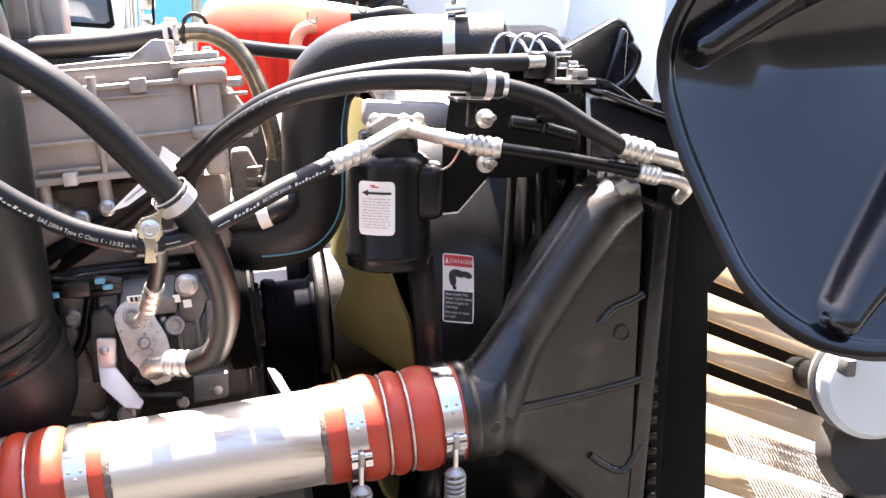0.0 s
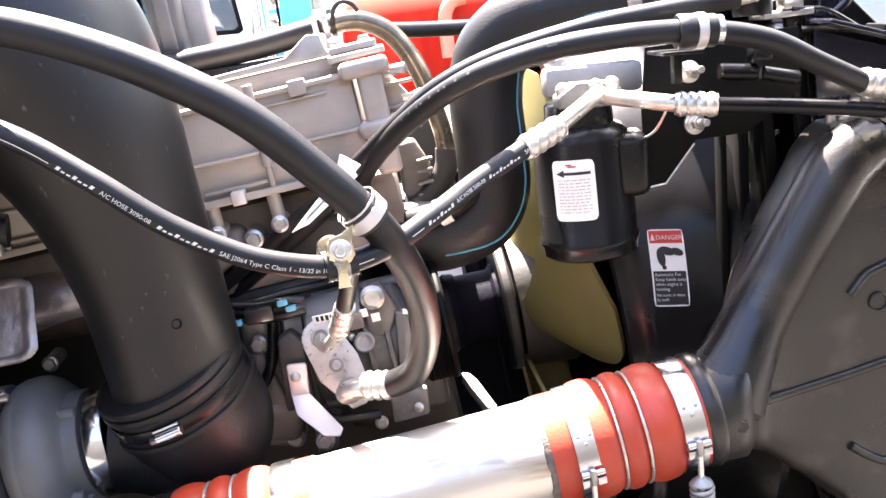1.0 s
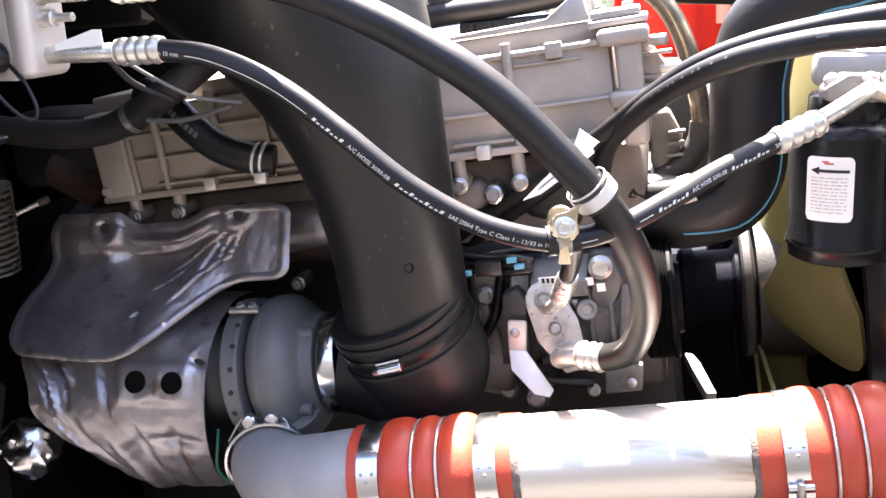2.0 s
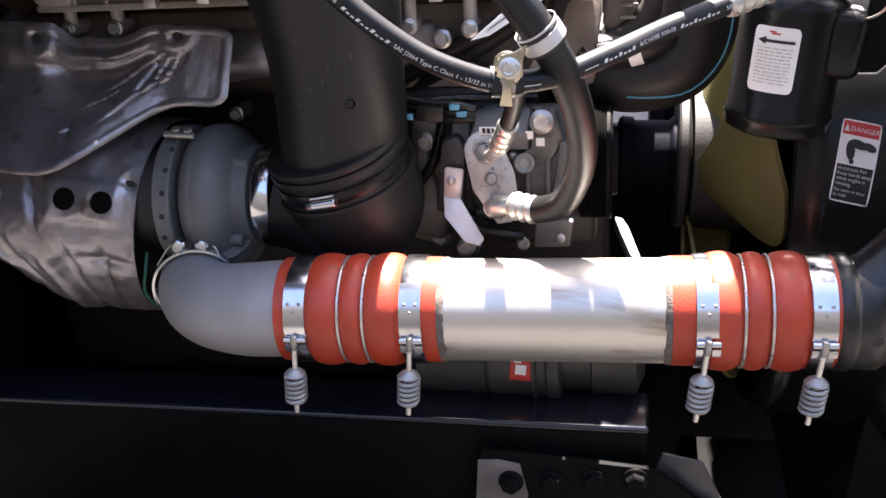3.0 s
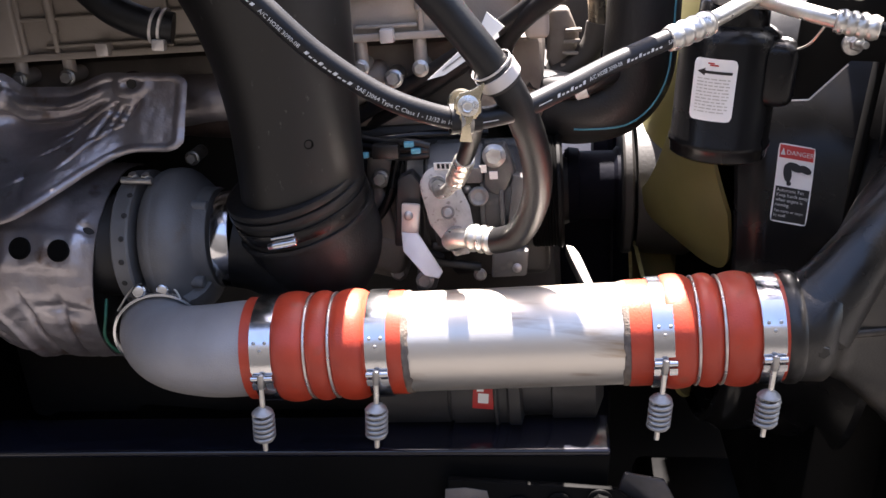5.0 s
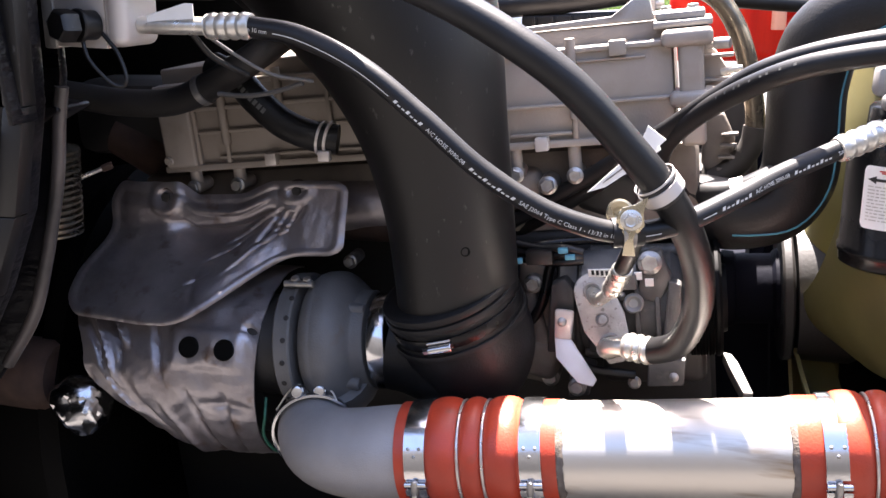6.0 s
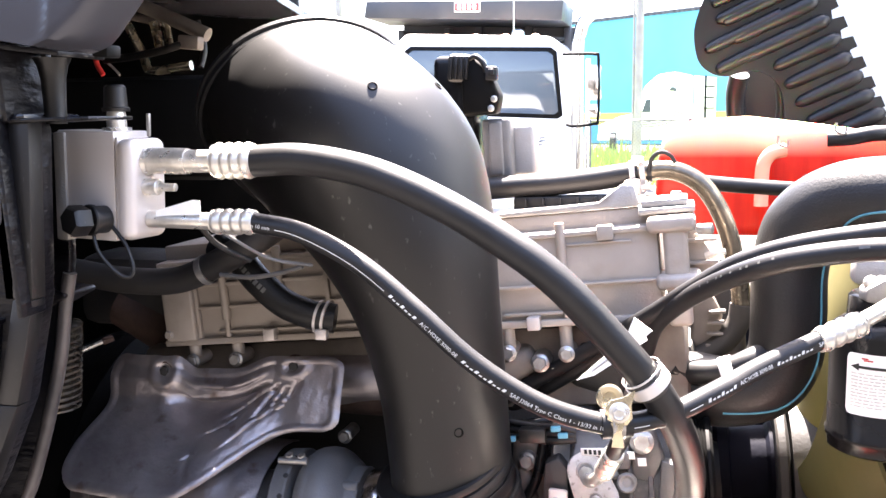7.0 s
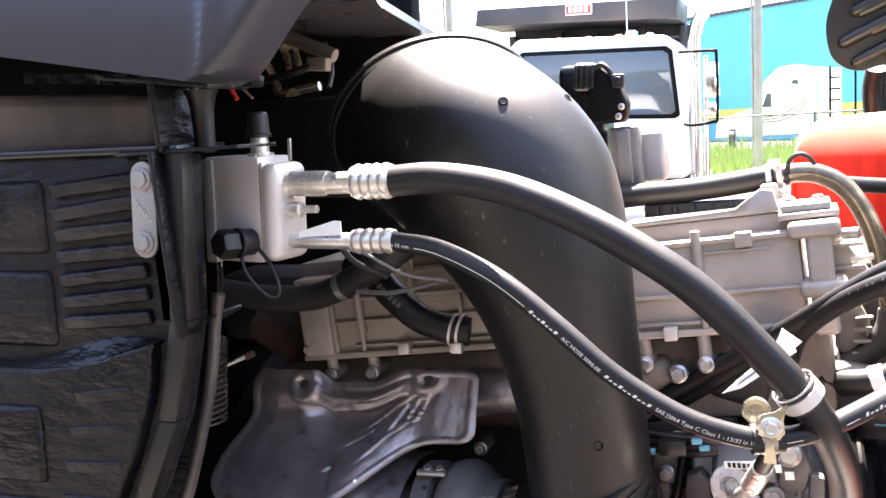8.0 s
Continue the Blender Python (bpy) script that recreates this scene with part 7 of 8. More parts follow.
def hvac_box():
    t = thing("heater_box", (-0.45, 0.95, 1.1), "dusty black moulded heater housing on the bulkhead", "heater housing")
    edge = [(-0.58, 1.2), (-0.465, 1.3), (-0.385, 1.40), (-0.334, 1.447), (-0.307, 1.49), (-0.273, 1.562), (-0.251, 1.65), (-0.243, 1.792)]
    bm = bmesh.new()
    prism(bm, [(-0.95, 1.2)] + edge + [(-0.95, 1.80)], (0, 0.86, 0), (1, 0, 0), (0, 0, 1), 0.03, 0.008)
    prism(bm, [(-0.95, 1.22)] + [(x - 0.12, z) for x, z in edge] + [(-0.95, 1.80)], (0, 1.0, 0), (1, 0, 0), (0, 0, 1), 0.15, 0.008)
    part("lower_case", bm, PLASTIC_DUSTY, t)
    bm = bmesh.new()
    prism(bm, [(-0.95, 1.79), (-0.288, 1.79), (-0.284, 1.84), (-0.95, 1.875)], (0, 0.9, 0), (1, 0, 0), (0, 0, 1), 0.045, 0.012, 4)
    prism(bm, [(-0.95, 1.79), (-0.37, 1.79), (-0.36, 1.836), (-0.95, 1.862)], (0, 1.05, 0), (1, 0, 0), (0, 0, 1), 0.16, 0.012)
    part("upper_case", bm, COVER_DIRTY, t, "brown dusty upper half of the housing")
    bm = bmesh.new()
    box(bm, (-0.259, 0.842, 1.818), (0.006, 0.05, 0.056), 0.0015, (0, -4, 0), 2)
    box(bm, (-0.275, 0.88, 1.818), (0.03, 0.008, 0.056), 0.002)
    part("corner_web", bm, PLASTIC_DUSTY, t)
    bm = bmesh.new()
    box(bm, (-0.262, 0.85, 1.8475), (0.11, 0.06, 0.004), 0.001, (0, 7.5, 0))
    box(bm, (-0.245, 0.85, 1.791), (0.12, 0.06, 0.003), 0.001, (0, -1, 0))
    part("top_flange", bm, PLASTIC_DUSTY, t)
    bm = bmesh.new()
    box(bm, (-0.605, 0.86, 1.796), (0.72, 0.07, 0.007), 0.0025, (0, 0.5, 0))
    part("joint_flange", bm, PAINT_GLOSS, t)
    def edge_at(z):
        for (x0, z0), (x1, z1) in zip(edge, edge[1:]):
            if z0 <= z <= z1:
                return x0 + (x1 - x0) * (z - z0) / (z1 - z0)
        return edge[-1][0]
    for k in range(7):
        z = 1.766 - 0.0195 * k
        bm = bmesh.new()
        box(bm, (-0.334, 0.829, z), (0.094, 0.012, 0.0125), 0.003, (14, -5 - 1.2 * math.sin(k * 1.7), 0), 3)
        part("moulded_rib", bm, PLASTIC_DUSTY, t)
    for z0, z1 in ((1.706, 1.772), (1.622, 1.692)):
        bm = bmesh.new()
        box(bm, (-0.665, 0.839, (z0 + z1) / 2), (0.545, 0.03, z1 - z0), 0.008, (0, 0, 0), 4)
        part("side_panel", bm, PLASTIC_DUSTY, t)
    # lower bulge with a curved shelf on top
    bm = bmesh.new()
    prism(bm, [(-0.95, 1.30), (-0.475, 1.31), (-0.40, 1.40), (-0.345, 1.465), (-0.312, 1.53), (-0.29, 1.585), (-0.282, 1.632), (-0.308, 1.6255), (-0.335, 1.617), (-0.365, 1.6105), (-0.40, 1.607), (-0.46, 1.604), (-0.95, 1.60)],
          (0, 0.836, 0), (1, 0, 0), (0, 0, 1), 0.022, 0.004, 3)
    part("lower_bulge", bm, PLASTIC_DUSTY, t)
    bm = bmesh.new()

    def shelf(u, v):
        x = -0.48 + 0.2 * u
        z = 1.6045 + 0.0275 * u ** 3.2 + 0.0035 * u * (1 - u)
        return (x, 0.815 + 0.0155 * v, z + (0.001 + 0.0175 * math.sin(math.pi * min(1, u) ** 1.9)) * v)
    sheet(bm, shelf, 30, 4, 0.003)
    part("curved_shelf", bm, PLASTIC_DUSTY, t)
    for k in range(4):
        z = 1.585 - 0.033 * k
        bm = bmesh.new()
        box(bm, (-0.336 - 0.009 * k, 0.8155, z), (0.062, 0.005, 0.012), 0.002, (12, -7 + 2 * k, 0), 3)
        part("moulded_rib", bm, PLASTIC_DUSTY, t)
    for z0, z1 in ((1.50, 1.572), (1.40, 1.485)):
        bm = bmesh.new()
        box(bm, (-0.665, 0.820, (z0 + z1) / 2), (0.515, 0.022, z1 - z0), 0.006, (0, 0, 0), 4)
        part("side_panel", bm, PLASTIC_DUSTY, t)
    bm = bmesh.new()
    box(bm, (-0.274, 0.836, 1.72), (0.022, 0.012, 0.148), 0.003, (0, -3, 0), 3)
    box(bm, (-0.257, 0.826, 1.715), (0.005, 0.03, 0.155), 0.0015, (0, -4, 0), 2)
    part("corner_post", bm, PLASTIC_DUSTY, t)
    bm = bmesh.new()
    for (x0, z0), (x1, z1) in zip(edge[1:], edge[2:]):
        prism(bm, [(x0 - 0.016, z0), (x0 + 0.003, z0), (x1 + 0.003, z1), (x1 - 0.016, z1)], (0, 0.84, 0), (1, 0, 0), (0, 0, 1), 0.017, 0.002)
    part("edge_flange", bm, PLASTIC, t)
    bm = bmesh.new()
    lathe(bm, (-0.241, 0.858, 1.788), (0, 0, 1), [(0, 0.0085), (0.02, 0.009), (0.036, 0.0098), (0.046, 0.012), (0.052, 0.015)], 24)
    part("drain_spout", bm, PLASTIC, t)
    for k in range(9):
        bm = bmesh.new()
        box(bm, (-0.42 + k * 0.028, 0.865 + 0.003 * (k % 2), 1.862 - 0.0022 * k), (0.014, 0.02, 0.01), 0.002, (0, 3, 0))
        part("case_clip", bm, PAINT_MATT, t)
    bm = bmesh.new()
    prism(bm, [(-0.36, 1.612), (-0.33, 1.615), (-0.305, 1.628), (-0.306, 1.632), (-0.33, 1.634), (-0.36, 1.632)], (0, 0.99, 0), (1, 0, 0), (0, 0, 1), 0.05, 0.002)
    part("bracket_tongue", bm, PLASTIC_DUSTY, t)
    # the strip's paler colour paints in the housing's lit edge
    bm = bmesh.new()
    sweep(bm, [(-0.305, 0.95, 1.65), (-0.313, 0.95, 1.616), (-0.32, 0.95, 1.575), (-0.332, 0.95, 1.53), (-0.35, 0.95, 1.475), (-0.371, 0.95, 1.424), (-0.41, 0.95, 1.37)], 0.0065, 12, 6)
    part("seal_strip", bm, COVER_DIRTY, t, "pale brown seal strip with its lit edge in the colour")
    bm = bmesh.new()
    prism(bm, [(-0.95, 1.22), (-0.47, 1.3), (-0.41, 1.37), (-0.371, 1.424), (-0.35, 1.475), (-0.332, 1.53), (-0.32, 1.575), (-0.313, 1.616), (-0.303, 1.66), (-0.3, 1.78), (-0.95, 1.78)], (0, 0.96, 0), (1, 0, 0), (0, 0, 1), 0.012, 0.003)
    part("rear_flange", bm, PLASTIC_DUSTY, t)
    p = thing("clamp_plate", (-0.245, 0.8, 1.745), "grey metal strap with two hex bolts on the heater housing", "bracket")
    bm = bmesh.new()
    H = 0.033
    poly = [(0.012 * math.cos(w), (H if s > 0 else -H) * 0.85 + 0.012 * math.sin(w)) for s in (1, -1) for w in ((math.pi * i / 8) if s > 0 else (math.pi + math.pi * i / 8) for i in range(9))]
    ux, vz = vec((0.99, 0, -0.06)), vec((0.06, 0, 0.99))
    prism(bm, poly, (-0.279, 0.8215, 1.744), ux, vz, 0.003, 0.0008)
    part("strap", bm, ALU_CAST, p)
    for z in (0.026, -0.027):
        bm = bmesh.new()
        hexbolt(bm, vec((-0.279, 0.8185, 1.744)) + vz * z, (0, -1, 0), 0.0075, 0.006)
        part("bolt", bm, ALU_CAST, p)
    bm = bmesh.new()
    for k in range(8):
        o = vec((-0.279, 0.818, 1.744)) + ux * (-0.008 + 0.0022 * k) + vz * (0.008 - 0.0024 * k)
        box(bm, o, (0.0018, 0.0004, 0.0028), 0.0, (0, 45, 0))
    part("stamped_print", bm, INK_GREY, p)


def cab_cowl():
    t = thing("cab_cowl", (-0.4, 0.95, 1.85), "dark grey painted cab cowl panel above the heater housing", "cowl")

    def face(u, v):
        x1 = -0.152 + 0.085 * v ** 0.5 + 0.18 * v ** 2
        x = -1.2 + (x1 + 1.2) * u
        zb = 1.834 - 0.18 * (min(x, -0.144) + 0.144) * (1 if x > -0.4 else 0.8)
        z = zb + (0.2 + 0.1 * (1 - u)) * v
        y = 0.75 + 0.05 * v * v - 0.004 * math.exp(-((x + 0.161 - 0.02 * v) / 0.0045) ** 2)
        y += 0.03 * max(0, (u - 0.97) / 0.03) ** 2
        return (x, y, z)
    bm = bmesh.new()
    sheet(bm, face, 320, 30, 0.004)
    part("outer_panel", bm, COWL_GREY, t)
    bm = bmesh.new()

    def edge_x(y):
        return -0.065 - 0.225 * min(1, (y - 0.75) / 0.59) - 0.115 * min(1, max(0, (y - 1.34) / 0.5)) - 0.1 * max(0, y - 1.84)

    def lip(u, v):
        y = 0.8 + 1.3 * v
        return (edge_x(y) - 0.3 * (1 - u), y, 1.972 + 0.03 * (1 - u) ** 2)
    sheet(bm, lip, 8, 40, 0.012)
    part("cowl_lip", bm, COWL_GREY, t)
    bm = bmesh.new()

    def roof(u, v):
        y = 0.8 + 1.6 * v
        return (-1.6 + (edge_x(y) - 0.1 + 1.6) * u, y, 2.1 - 0.1 * u ** 8)
    sheet(bm, roof, 30, 30, 0.012)
    part("cowl_top", bm, COVER_DIRTY, t)
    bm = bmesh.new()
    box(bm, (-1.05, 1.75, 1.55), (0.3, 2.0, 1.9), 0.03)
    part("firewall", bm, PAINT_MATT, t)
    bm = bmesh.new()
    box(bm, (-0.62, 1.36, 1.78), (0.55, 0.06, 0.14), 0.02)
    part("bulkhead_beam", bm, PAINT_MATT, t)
    # matt black panel added to close the bright gaps beyond this corner
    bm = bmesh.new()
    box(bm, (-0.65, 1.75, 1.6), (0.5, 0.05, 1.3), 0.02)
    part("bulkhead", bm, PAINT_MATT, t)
    w = thing("pipe_bundle", (-0.5, 1.55, 1.9), "tan and brass pipes and dark wires under the cowl", "pipes")
    for pts, r, m in (([(-0.57, 1.52, 1.972), (-0.557, 1.5, 1.966), (-0.5, 1.5, 1.942), (-0.442, 1.5, 1.916)], 0.011, ENGINE_TAN), ([(-0.58, 1.5, 1.94), (-0.572, 1.5, 1.929), (-0.552, 1.5, 1.89), (-0.536, 1.49, 1.866), (-0.5, 1.49, 1.868), (-0.466, 1.49, 1.872)], 0.007, YELLOW_ZINC),
                      ([(-0.538, 1.51, 1.94), (-0.534, 1.51, 1.928), (-0.522, 1.5, 1.893)], 0.007, YELLOW_ZINC), ([(-0.52, 1.51, 1.94), (-0.515, 1.51, 1.927), (-0.506, 1.5, 1.899)], 0.006, YELLOW_ZINC),
                      ([(-0.6, 1.52, 1.955), (-0.57, 1.51, 1.948), (-0.53, 1.52, 1.94)], 0.006, ENGINE_TAN), ([(-0.47, 1.52, 1.94), (-0.46, 1.52, 1.9), (-0.462, 1.51, 1.87)], 0.005, PLASTIC)):
        bm = bmesh.new()
        sweep(bm, pts, r, 12, 6)
        part("pipe", bm, m, w)
    for pts, r, m in (([(-0.6, 1.47, 1.882), (-0.55, 1.47, 1.886), (-0.5, 1.47, 1.894), (-0.472, 1.475, 1.902)], 0.006, PLASTIC), ([(-0.615, 1.47, 1.885), (-0.611, 1.47, 1.873), (-0.603, 1.47, 1.86)], 0.004, LABEL_RED),
                      ([(-0.6, 1.47, 1.883), (-0.585, 1.47, 1.87), (-0.575, 1.47, 1.86)], 0.002, ZINC)):
        bm = bmesh.new()
        sweep(bm, pts, r, 10, 6)
        part("wire", bm, m, w)
    bm = bmesh.new()
    box(bm, (-0.46, 1.48, 1.904), (0.034, 0.02, 0.02), 0.003, (0, 6, 0))
    part("sleeve_end", bm, ENGINE_TAN, w)


def left_low_bits():
    t = thing("exhaust_bellows", (-0.47, 1.14, 1.45), "brassy corrugated exhaust bellows behind the heater housing", "bellows")
    bm = bmesh.new()
    prof = []
    for k in range(14):
        prof += [(k * 0.0075, 0.034), (k * 0.0075 + 0.0018, 0.0395), (k * 0.0075 + 0.0042, 0.0395), (k * 0.0075 + 0.006, 0.034)]
    lathe(bm, (-0.487, 1.14, 1.452), (0.08, 0, 1), prof, 36)
    part("bellows", bm, OILY_PIPE, t)
    t = thing("cylinder_head_stud", (-0.47, 1.23, 1.5), "bright slanting stud with a nut", "bolt")
    bm = bmesh.new()
    rod(bm, (-0.488, 1.205, 1.502), (-0.462, 1.225, 1.513), 0.003)
    part("stud", bm, ZINC, t)
    bm = bmesh.new()
    lathe(bm, (-0.464, 1.224, 1.512), (0.8, 0.6, 0.3), [(0, 0.005), (0.012, 0.005), (0.014, 0.004)], 6)
    part("nut", bm, RUST, t)
    t = thing("exhaust_manifold", (-0.3, 1.32, 1.45), "rust-brown exhaust manifold behind the heat shield", "exhaust manifold")
    bm = bmesh.new()
    sweep(bm, [(-0.5, 1.34, 1.54), (-0.35, 1.33, 1.47), (-0.2, 1.3, 1.455), (-0.1, 1.29, 1.455), (0.0, 1.3, 1.46)], 0.036, 24, 6)
    part("manifold_log", bm, RUST, t)
    bm = bmesh.new()
    rod(bm, (-0.2, 1.285, 1.461), (-0.06, 1.285, 1.468), 0.035, 32)
    part("manifold_stub", bm, SHIELD, t, "bare steel manifold stub")
    bm = bmesh.new()
    hexbolt(bm, (-0.142, 1.23, 1.408), (0, -1, 0.1), 0.007, 0.007)
    rod(bm, (-0.142, 1.262, 1.408), (-0.142, 1.231, 1.408), 0.008, 14)
    part("manifold_bolt", bm, STEEL_BOLT, t)
    bm = bmesh.new()
    box(bm, (-0.48, 1.36, 1.56), (0.16, 0.1, 0.1), 0.02)
    part("manifold_flange", bm, ENGINE_DARK, t)
    t = thing("oil_drain_fitting", (-0.47, 1.12, 1.25), "foil-like bright lagging and fittings below the turbine shield", "fitting")
    bm = bmesh.new()
    b = bmesh.new()
    bmesh.ops.create_icosphere(b, subdivisions=4, radius=0.035)
    for v in b.verts:
        p = v.co * 40
        v.co *= 1 + 0.25 * noise.noise(p) + 0.15 * abs(noise.noise(p * 2))
        v.co += vec((-0.465, 1.13, 1.235))
    join(bm, b)
    part("crumpled_foil", bm, STAINLESS, t, sharp=25)
    bm = bmesh.new()
    lathe(bm, (-0.62, 1.17, 1.25), (1, 0, 0), [(0, 0.045), (0.05, 0.047), (0.09, 0.047), (0.1, 0.042)], 32)
    part("rusty_pipe", bm, RUST, t)


expansion_valve()
hvac_box()
cab_cowl()
left_low_bits()


# ---- chassis below ----
def frame_rail():
    t = thing("chassis_rail", (0.0, 1.1, 1.0), "glossy black steel chassis rail running under the engine", "chassis rail")
    bm = bmesh.new()
    d = 0.09
    prism(bm, [(-0.9, 1.016), (0.357, 1.138), (0.357, 0.9), (-0.9, 0.78)], (0, 1.11, 0), (1, 0, 0), (0, 0, 1), 0.012, 0.002)
    part("web", bm, PAINT_MATT, t)
    bm = bmesh.new()
    prism(bm, [(-0.9, 1.01), (0.357, 1.132), (0.357, 1.142), (-0.9, 1.02)], (0, 1.17, 0), (1, 0, 0), (0, 0, 1), 0.075, 0.0045, 3)
    part("top_flange", bm, PAINT_GLOSS, t, "glossy blue-black top flange")
    bm = bmesh.new()
    prism(bm, [(0.178, 0.9), (0.36, 0.9), (0.48, 0.96), (0.44, 1.06), (0.36, 1.105), (0.18, 1.1)], (0, 1.085, 0), (1, 0, 0), (0, 0, 1), 0.01, 0.003)
    part("gusset", bm, PAINT_MATT, t)
    for k in range(4):
        bm = bmesh.new()
        hexbolt(bm, (0.216 + k * 0.044, 1.0735, 1.066 + 0.0085 * k), (0, -1, 0), 0.011, 0.012)
        part("bolt", bm, PAINT_MATT, t)
    # thin tan plate paints in the lit, rusty spot on the gusset
    bm = bmesh.new()
    prism(bm, [(0.179, 1.0), (0.178, 1.088), (0.2, 1.092), (0.224, 1.09), (0.236, 1.05), (0.23, 1.0)], (0, 1.0752, 0), (1, 0, 0), (0, 0, 1), 0.0015, 0.0004)
    part("lit_patch", bm, ENGINE_TAN, t, "tan patch painted for a sunlit rusty spot")
    t = thing("chassis_crossmember", (0.42, 1.1, 1.05), "greasy steel crossmember bracket at the rail's end", "bracket")
    bm = bmesh.new()
    prism(bm, [(0.368, 1.09), (0.374, 1.113), (0.417, 1.108), (0.462, 1.03), (0.43, 1.0), (0.402, 1.075)], (0, 1.1, 0), (1, 0, 0), (0, 0, 1), 0.006, 0.002)
    part("plate", bm, COVER_DIRTY, t)
    bm = bmesh.new()
    box(bm, (0.62, 1.4, 0.66), (0.3, 0.7, 0.12), 0.02, (0, -4, 0))
    part("beam", bm, PAINT_MATT, t)
    t = thing("starter_motor", (0.2, 1.17, 1.15), "dark cylindrical starter with a red and white sticker", "starter motor")
    bm = bmesh.new()
    lathe(bm, (0.09, 1.2, 1.155), (1, 0, 0.1), [(0, 0.04), (0.0, 0.055), (0.004, 0.06), (0.082, 0.06), (0.083, 0.058), (0.086, 0.058), (0.087, 0.0615), (0.134, 0.0615), (0.136, 0.066), (0.139, 0.066), (0.141, 0.062), (0.15, 0.062), (0.153, 0.066),
                                                (0.165, 0.066), (0.168, 0.05), (0.2, 0.05), (0.202, 0.055), (0.25, 0.055), (0.26, 0.03)], 48)
    part("body", bm, STARTER_GREY, t)
    bm = bmesh.new()
    rod(bm, (0.1, 1.17, 1.235), (0.22, 1.17, 1.248), 0.026, 24)
    rod(bm, (0.14, 1.13, 1.1), (0.26, 1.13, 1.112), 0.009, 14)
    part("solenoid", bm, ENGINE_DARK, t)

    def lab(x, y, lift):
        w = y / 0.062
        return vec((0.195 + x, 1.2 - math.cos(w) * (0.0625 + lift), 1.168 + math.sin(w) * (0.0625 + lift)))
    bm = bmesh.new()
    patch(bm, 0.006, 0.03, -0.012, 0.022, lambda x, y: lab(x, y, 0.0012), 4, 8)
    part("sticker", bm, LABEL_RED, t)
    bm = bmesh.new()
    patch(bm, 0.012, 0.024, -0.004, 0.008, lambda x, y: lab(x, y, 0.0018), 4, 4)
    patch(bm, 0.01, 0.018, 0.01, 0.016, lambda x, y: lab(x, y, 0.0018), 4, 2)
    part("sticker_print", bm, LABEL_WHITE, t)
    t = thing("inner_rail", (0.0, 1.98, 0.9), "black chassis rail on the engine's other side", "chassis rail")
    bm = bmesh.new()
    box(bm, (-0.5, 1.98, 0.924), (1.0, 0.08, 0.25), 0.006, (0, -5, 0))
    part("web", bm, PAINT_MATT, t)
    bm = bmesh.new()
    box(bm, (-0.5, 1.95, 1.052), (1.0, 0.14, 0.012), 0.003, (0, -5, 0))
    part("top_flange", bm, PAINT_MATT, t)
    # black sheet added to hide sunlit ground beneath the fan hub
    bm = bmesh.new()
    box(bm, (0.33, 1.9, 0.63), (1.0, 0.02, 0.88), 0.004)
    part("dark_gap_screen", bm, PAINT_MATT, t)


frame_rail()


# ---- tilted hood ----
def hood_liner():
    t = thing("hood_fender_liner", (0.9, 0.88, 1.44), "glossy blue-black fender liner of the tilted hood with pressed ribs", "fender liner")
    rim = [(0.929, 2.06), (0.769, 1.98), (0.669, 1.85), (0.627, 1.765), (0.61, 1.72), (0.609, 1.684), (0.617, 1.643), (0.627, 1.61), (0.642, 1.568), (0.657, 1.533), (0.678, 1.508)] + \
          [(0.709, 1.488), (0.743, 1.478), (0.783, 1.475), (0.871, 1.48), (1.005, 1.525), (1.165, 1.653), (1.217, 1.82), (1.149, 1.98), (1.049, 2.05)]
    loop = spline([(x, 0, z) for x, z in rim[-2:] + rim + rim[:2]], 10)[20:20 + 10 * len(rim)]
    N = len(loop)
    cx, cz = 0.9, 1.74

    def rib(x, z, a, b, w0, w1):
        dx, dz = b[0] - a[0], b[1] - a[1]
        k = min(1.0, max(0.0, ((x - a[0]) * dx + (z - a[1]) * dz) / (dx * dx + dz * dz)))
        d = math.hypot(x - a[0] - k * dx, z - a[1] - k * dz)
        return math.exp(-(d / (w0 + (w1 - w0) * k)) ** 4)

    def face(u, v):
        e = loop[int(round(u * N)) % N]
        k = 0.03 + 0.97 * v
        x, z = cx + (e.x - cx) * k, cz + (e.z - cz) * k
        # upright above, leaning out towards its lower edge
        s = 1.7 - z
        y = 0.85 - 0.24 * (math.sqrt(s * s + 0.0025) + s) - 0.16 * (math.sqrt(s * s + 0.0009) - s) + 0.03 * (1 - k ** 2) + 0.006 * math.sin(x * 17 + z * 6) * (1 - v ** 6)
        y -= 0.021 * rib(x, z, (0.648, 1.714), (0.745, 1.775), 0.01, 0.015)
        y -= 0.022 * rib(x, z, (0.741, 1.508), (0.835, 1.59), 0.012, 0.028)
        y += 0.006 * rib(x, z, (0.74, 1.72), (0.9, 1.74), 0.04, 0.06)
        if v > 0.955:
            y -= 0.004 * math.sin((v - 0.955) / 0.045 * math.pi)
        return (x, y, z)
    bm = bmesh.new()
    sheet(bm, face, N, 110, 0.004)
    part("liner_skin", bm, HOOD_BLACK, t, sharp=70)
    bm = bmesh.new()
    box(bm, (1.15, 1.05, 1.75), (0.1, 0.42, 0.3), 0.02)
    part("mounting_web", bm, HOOD_BLACK, t)


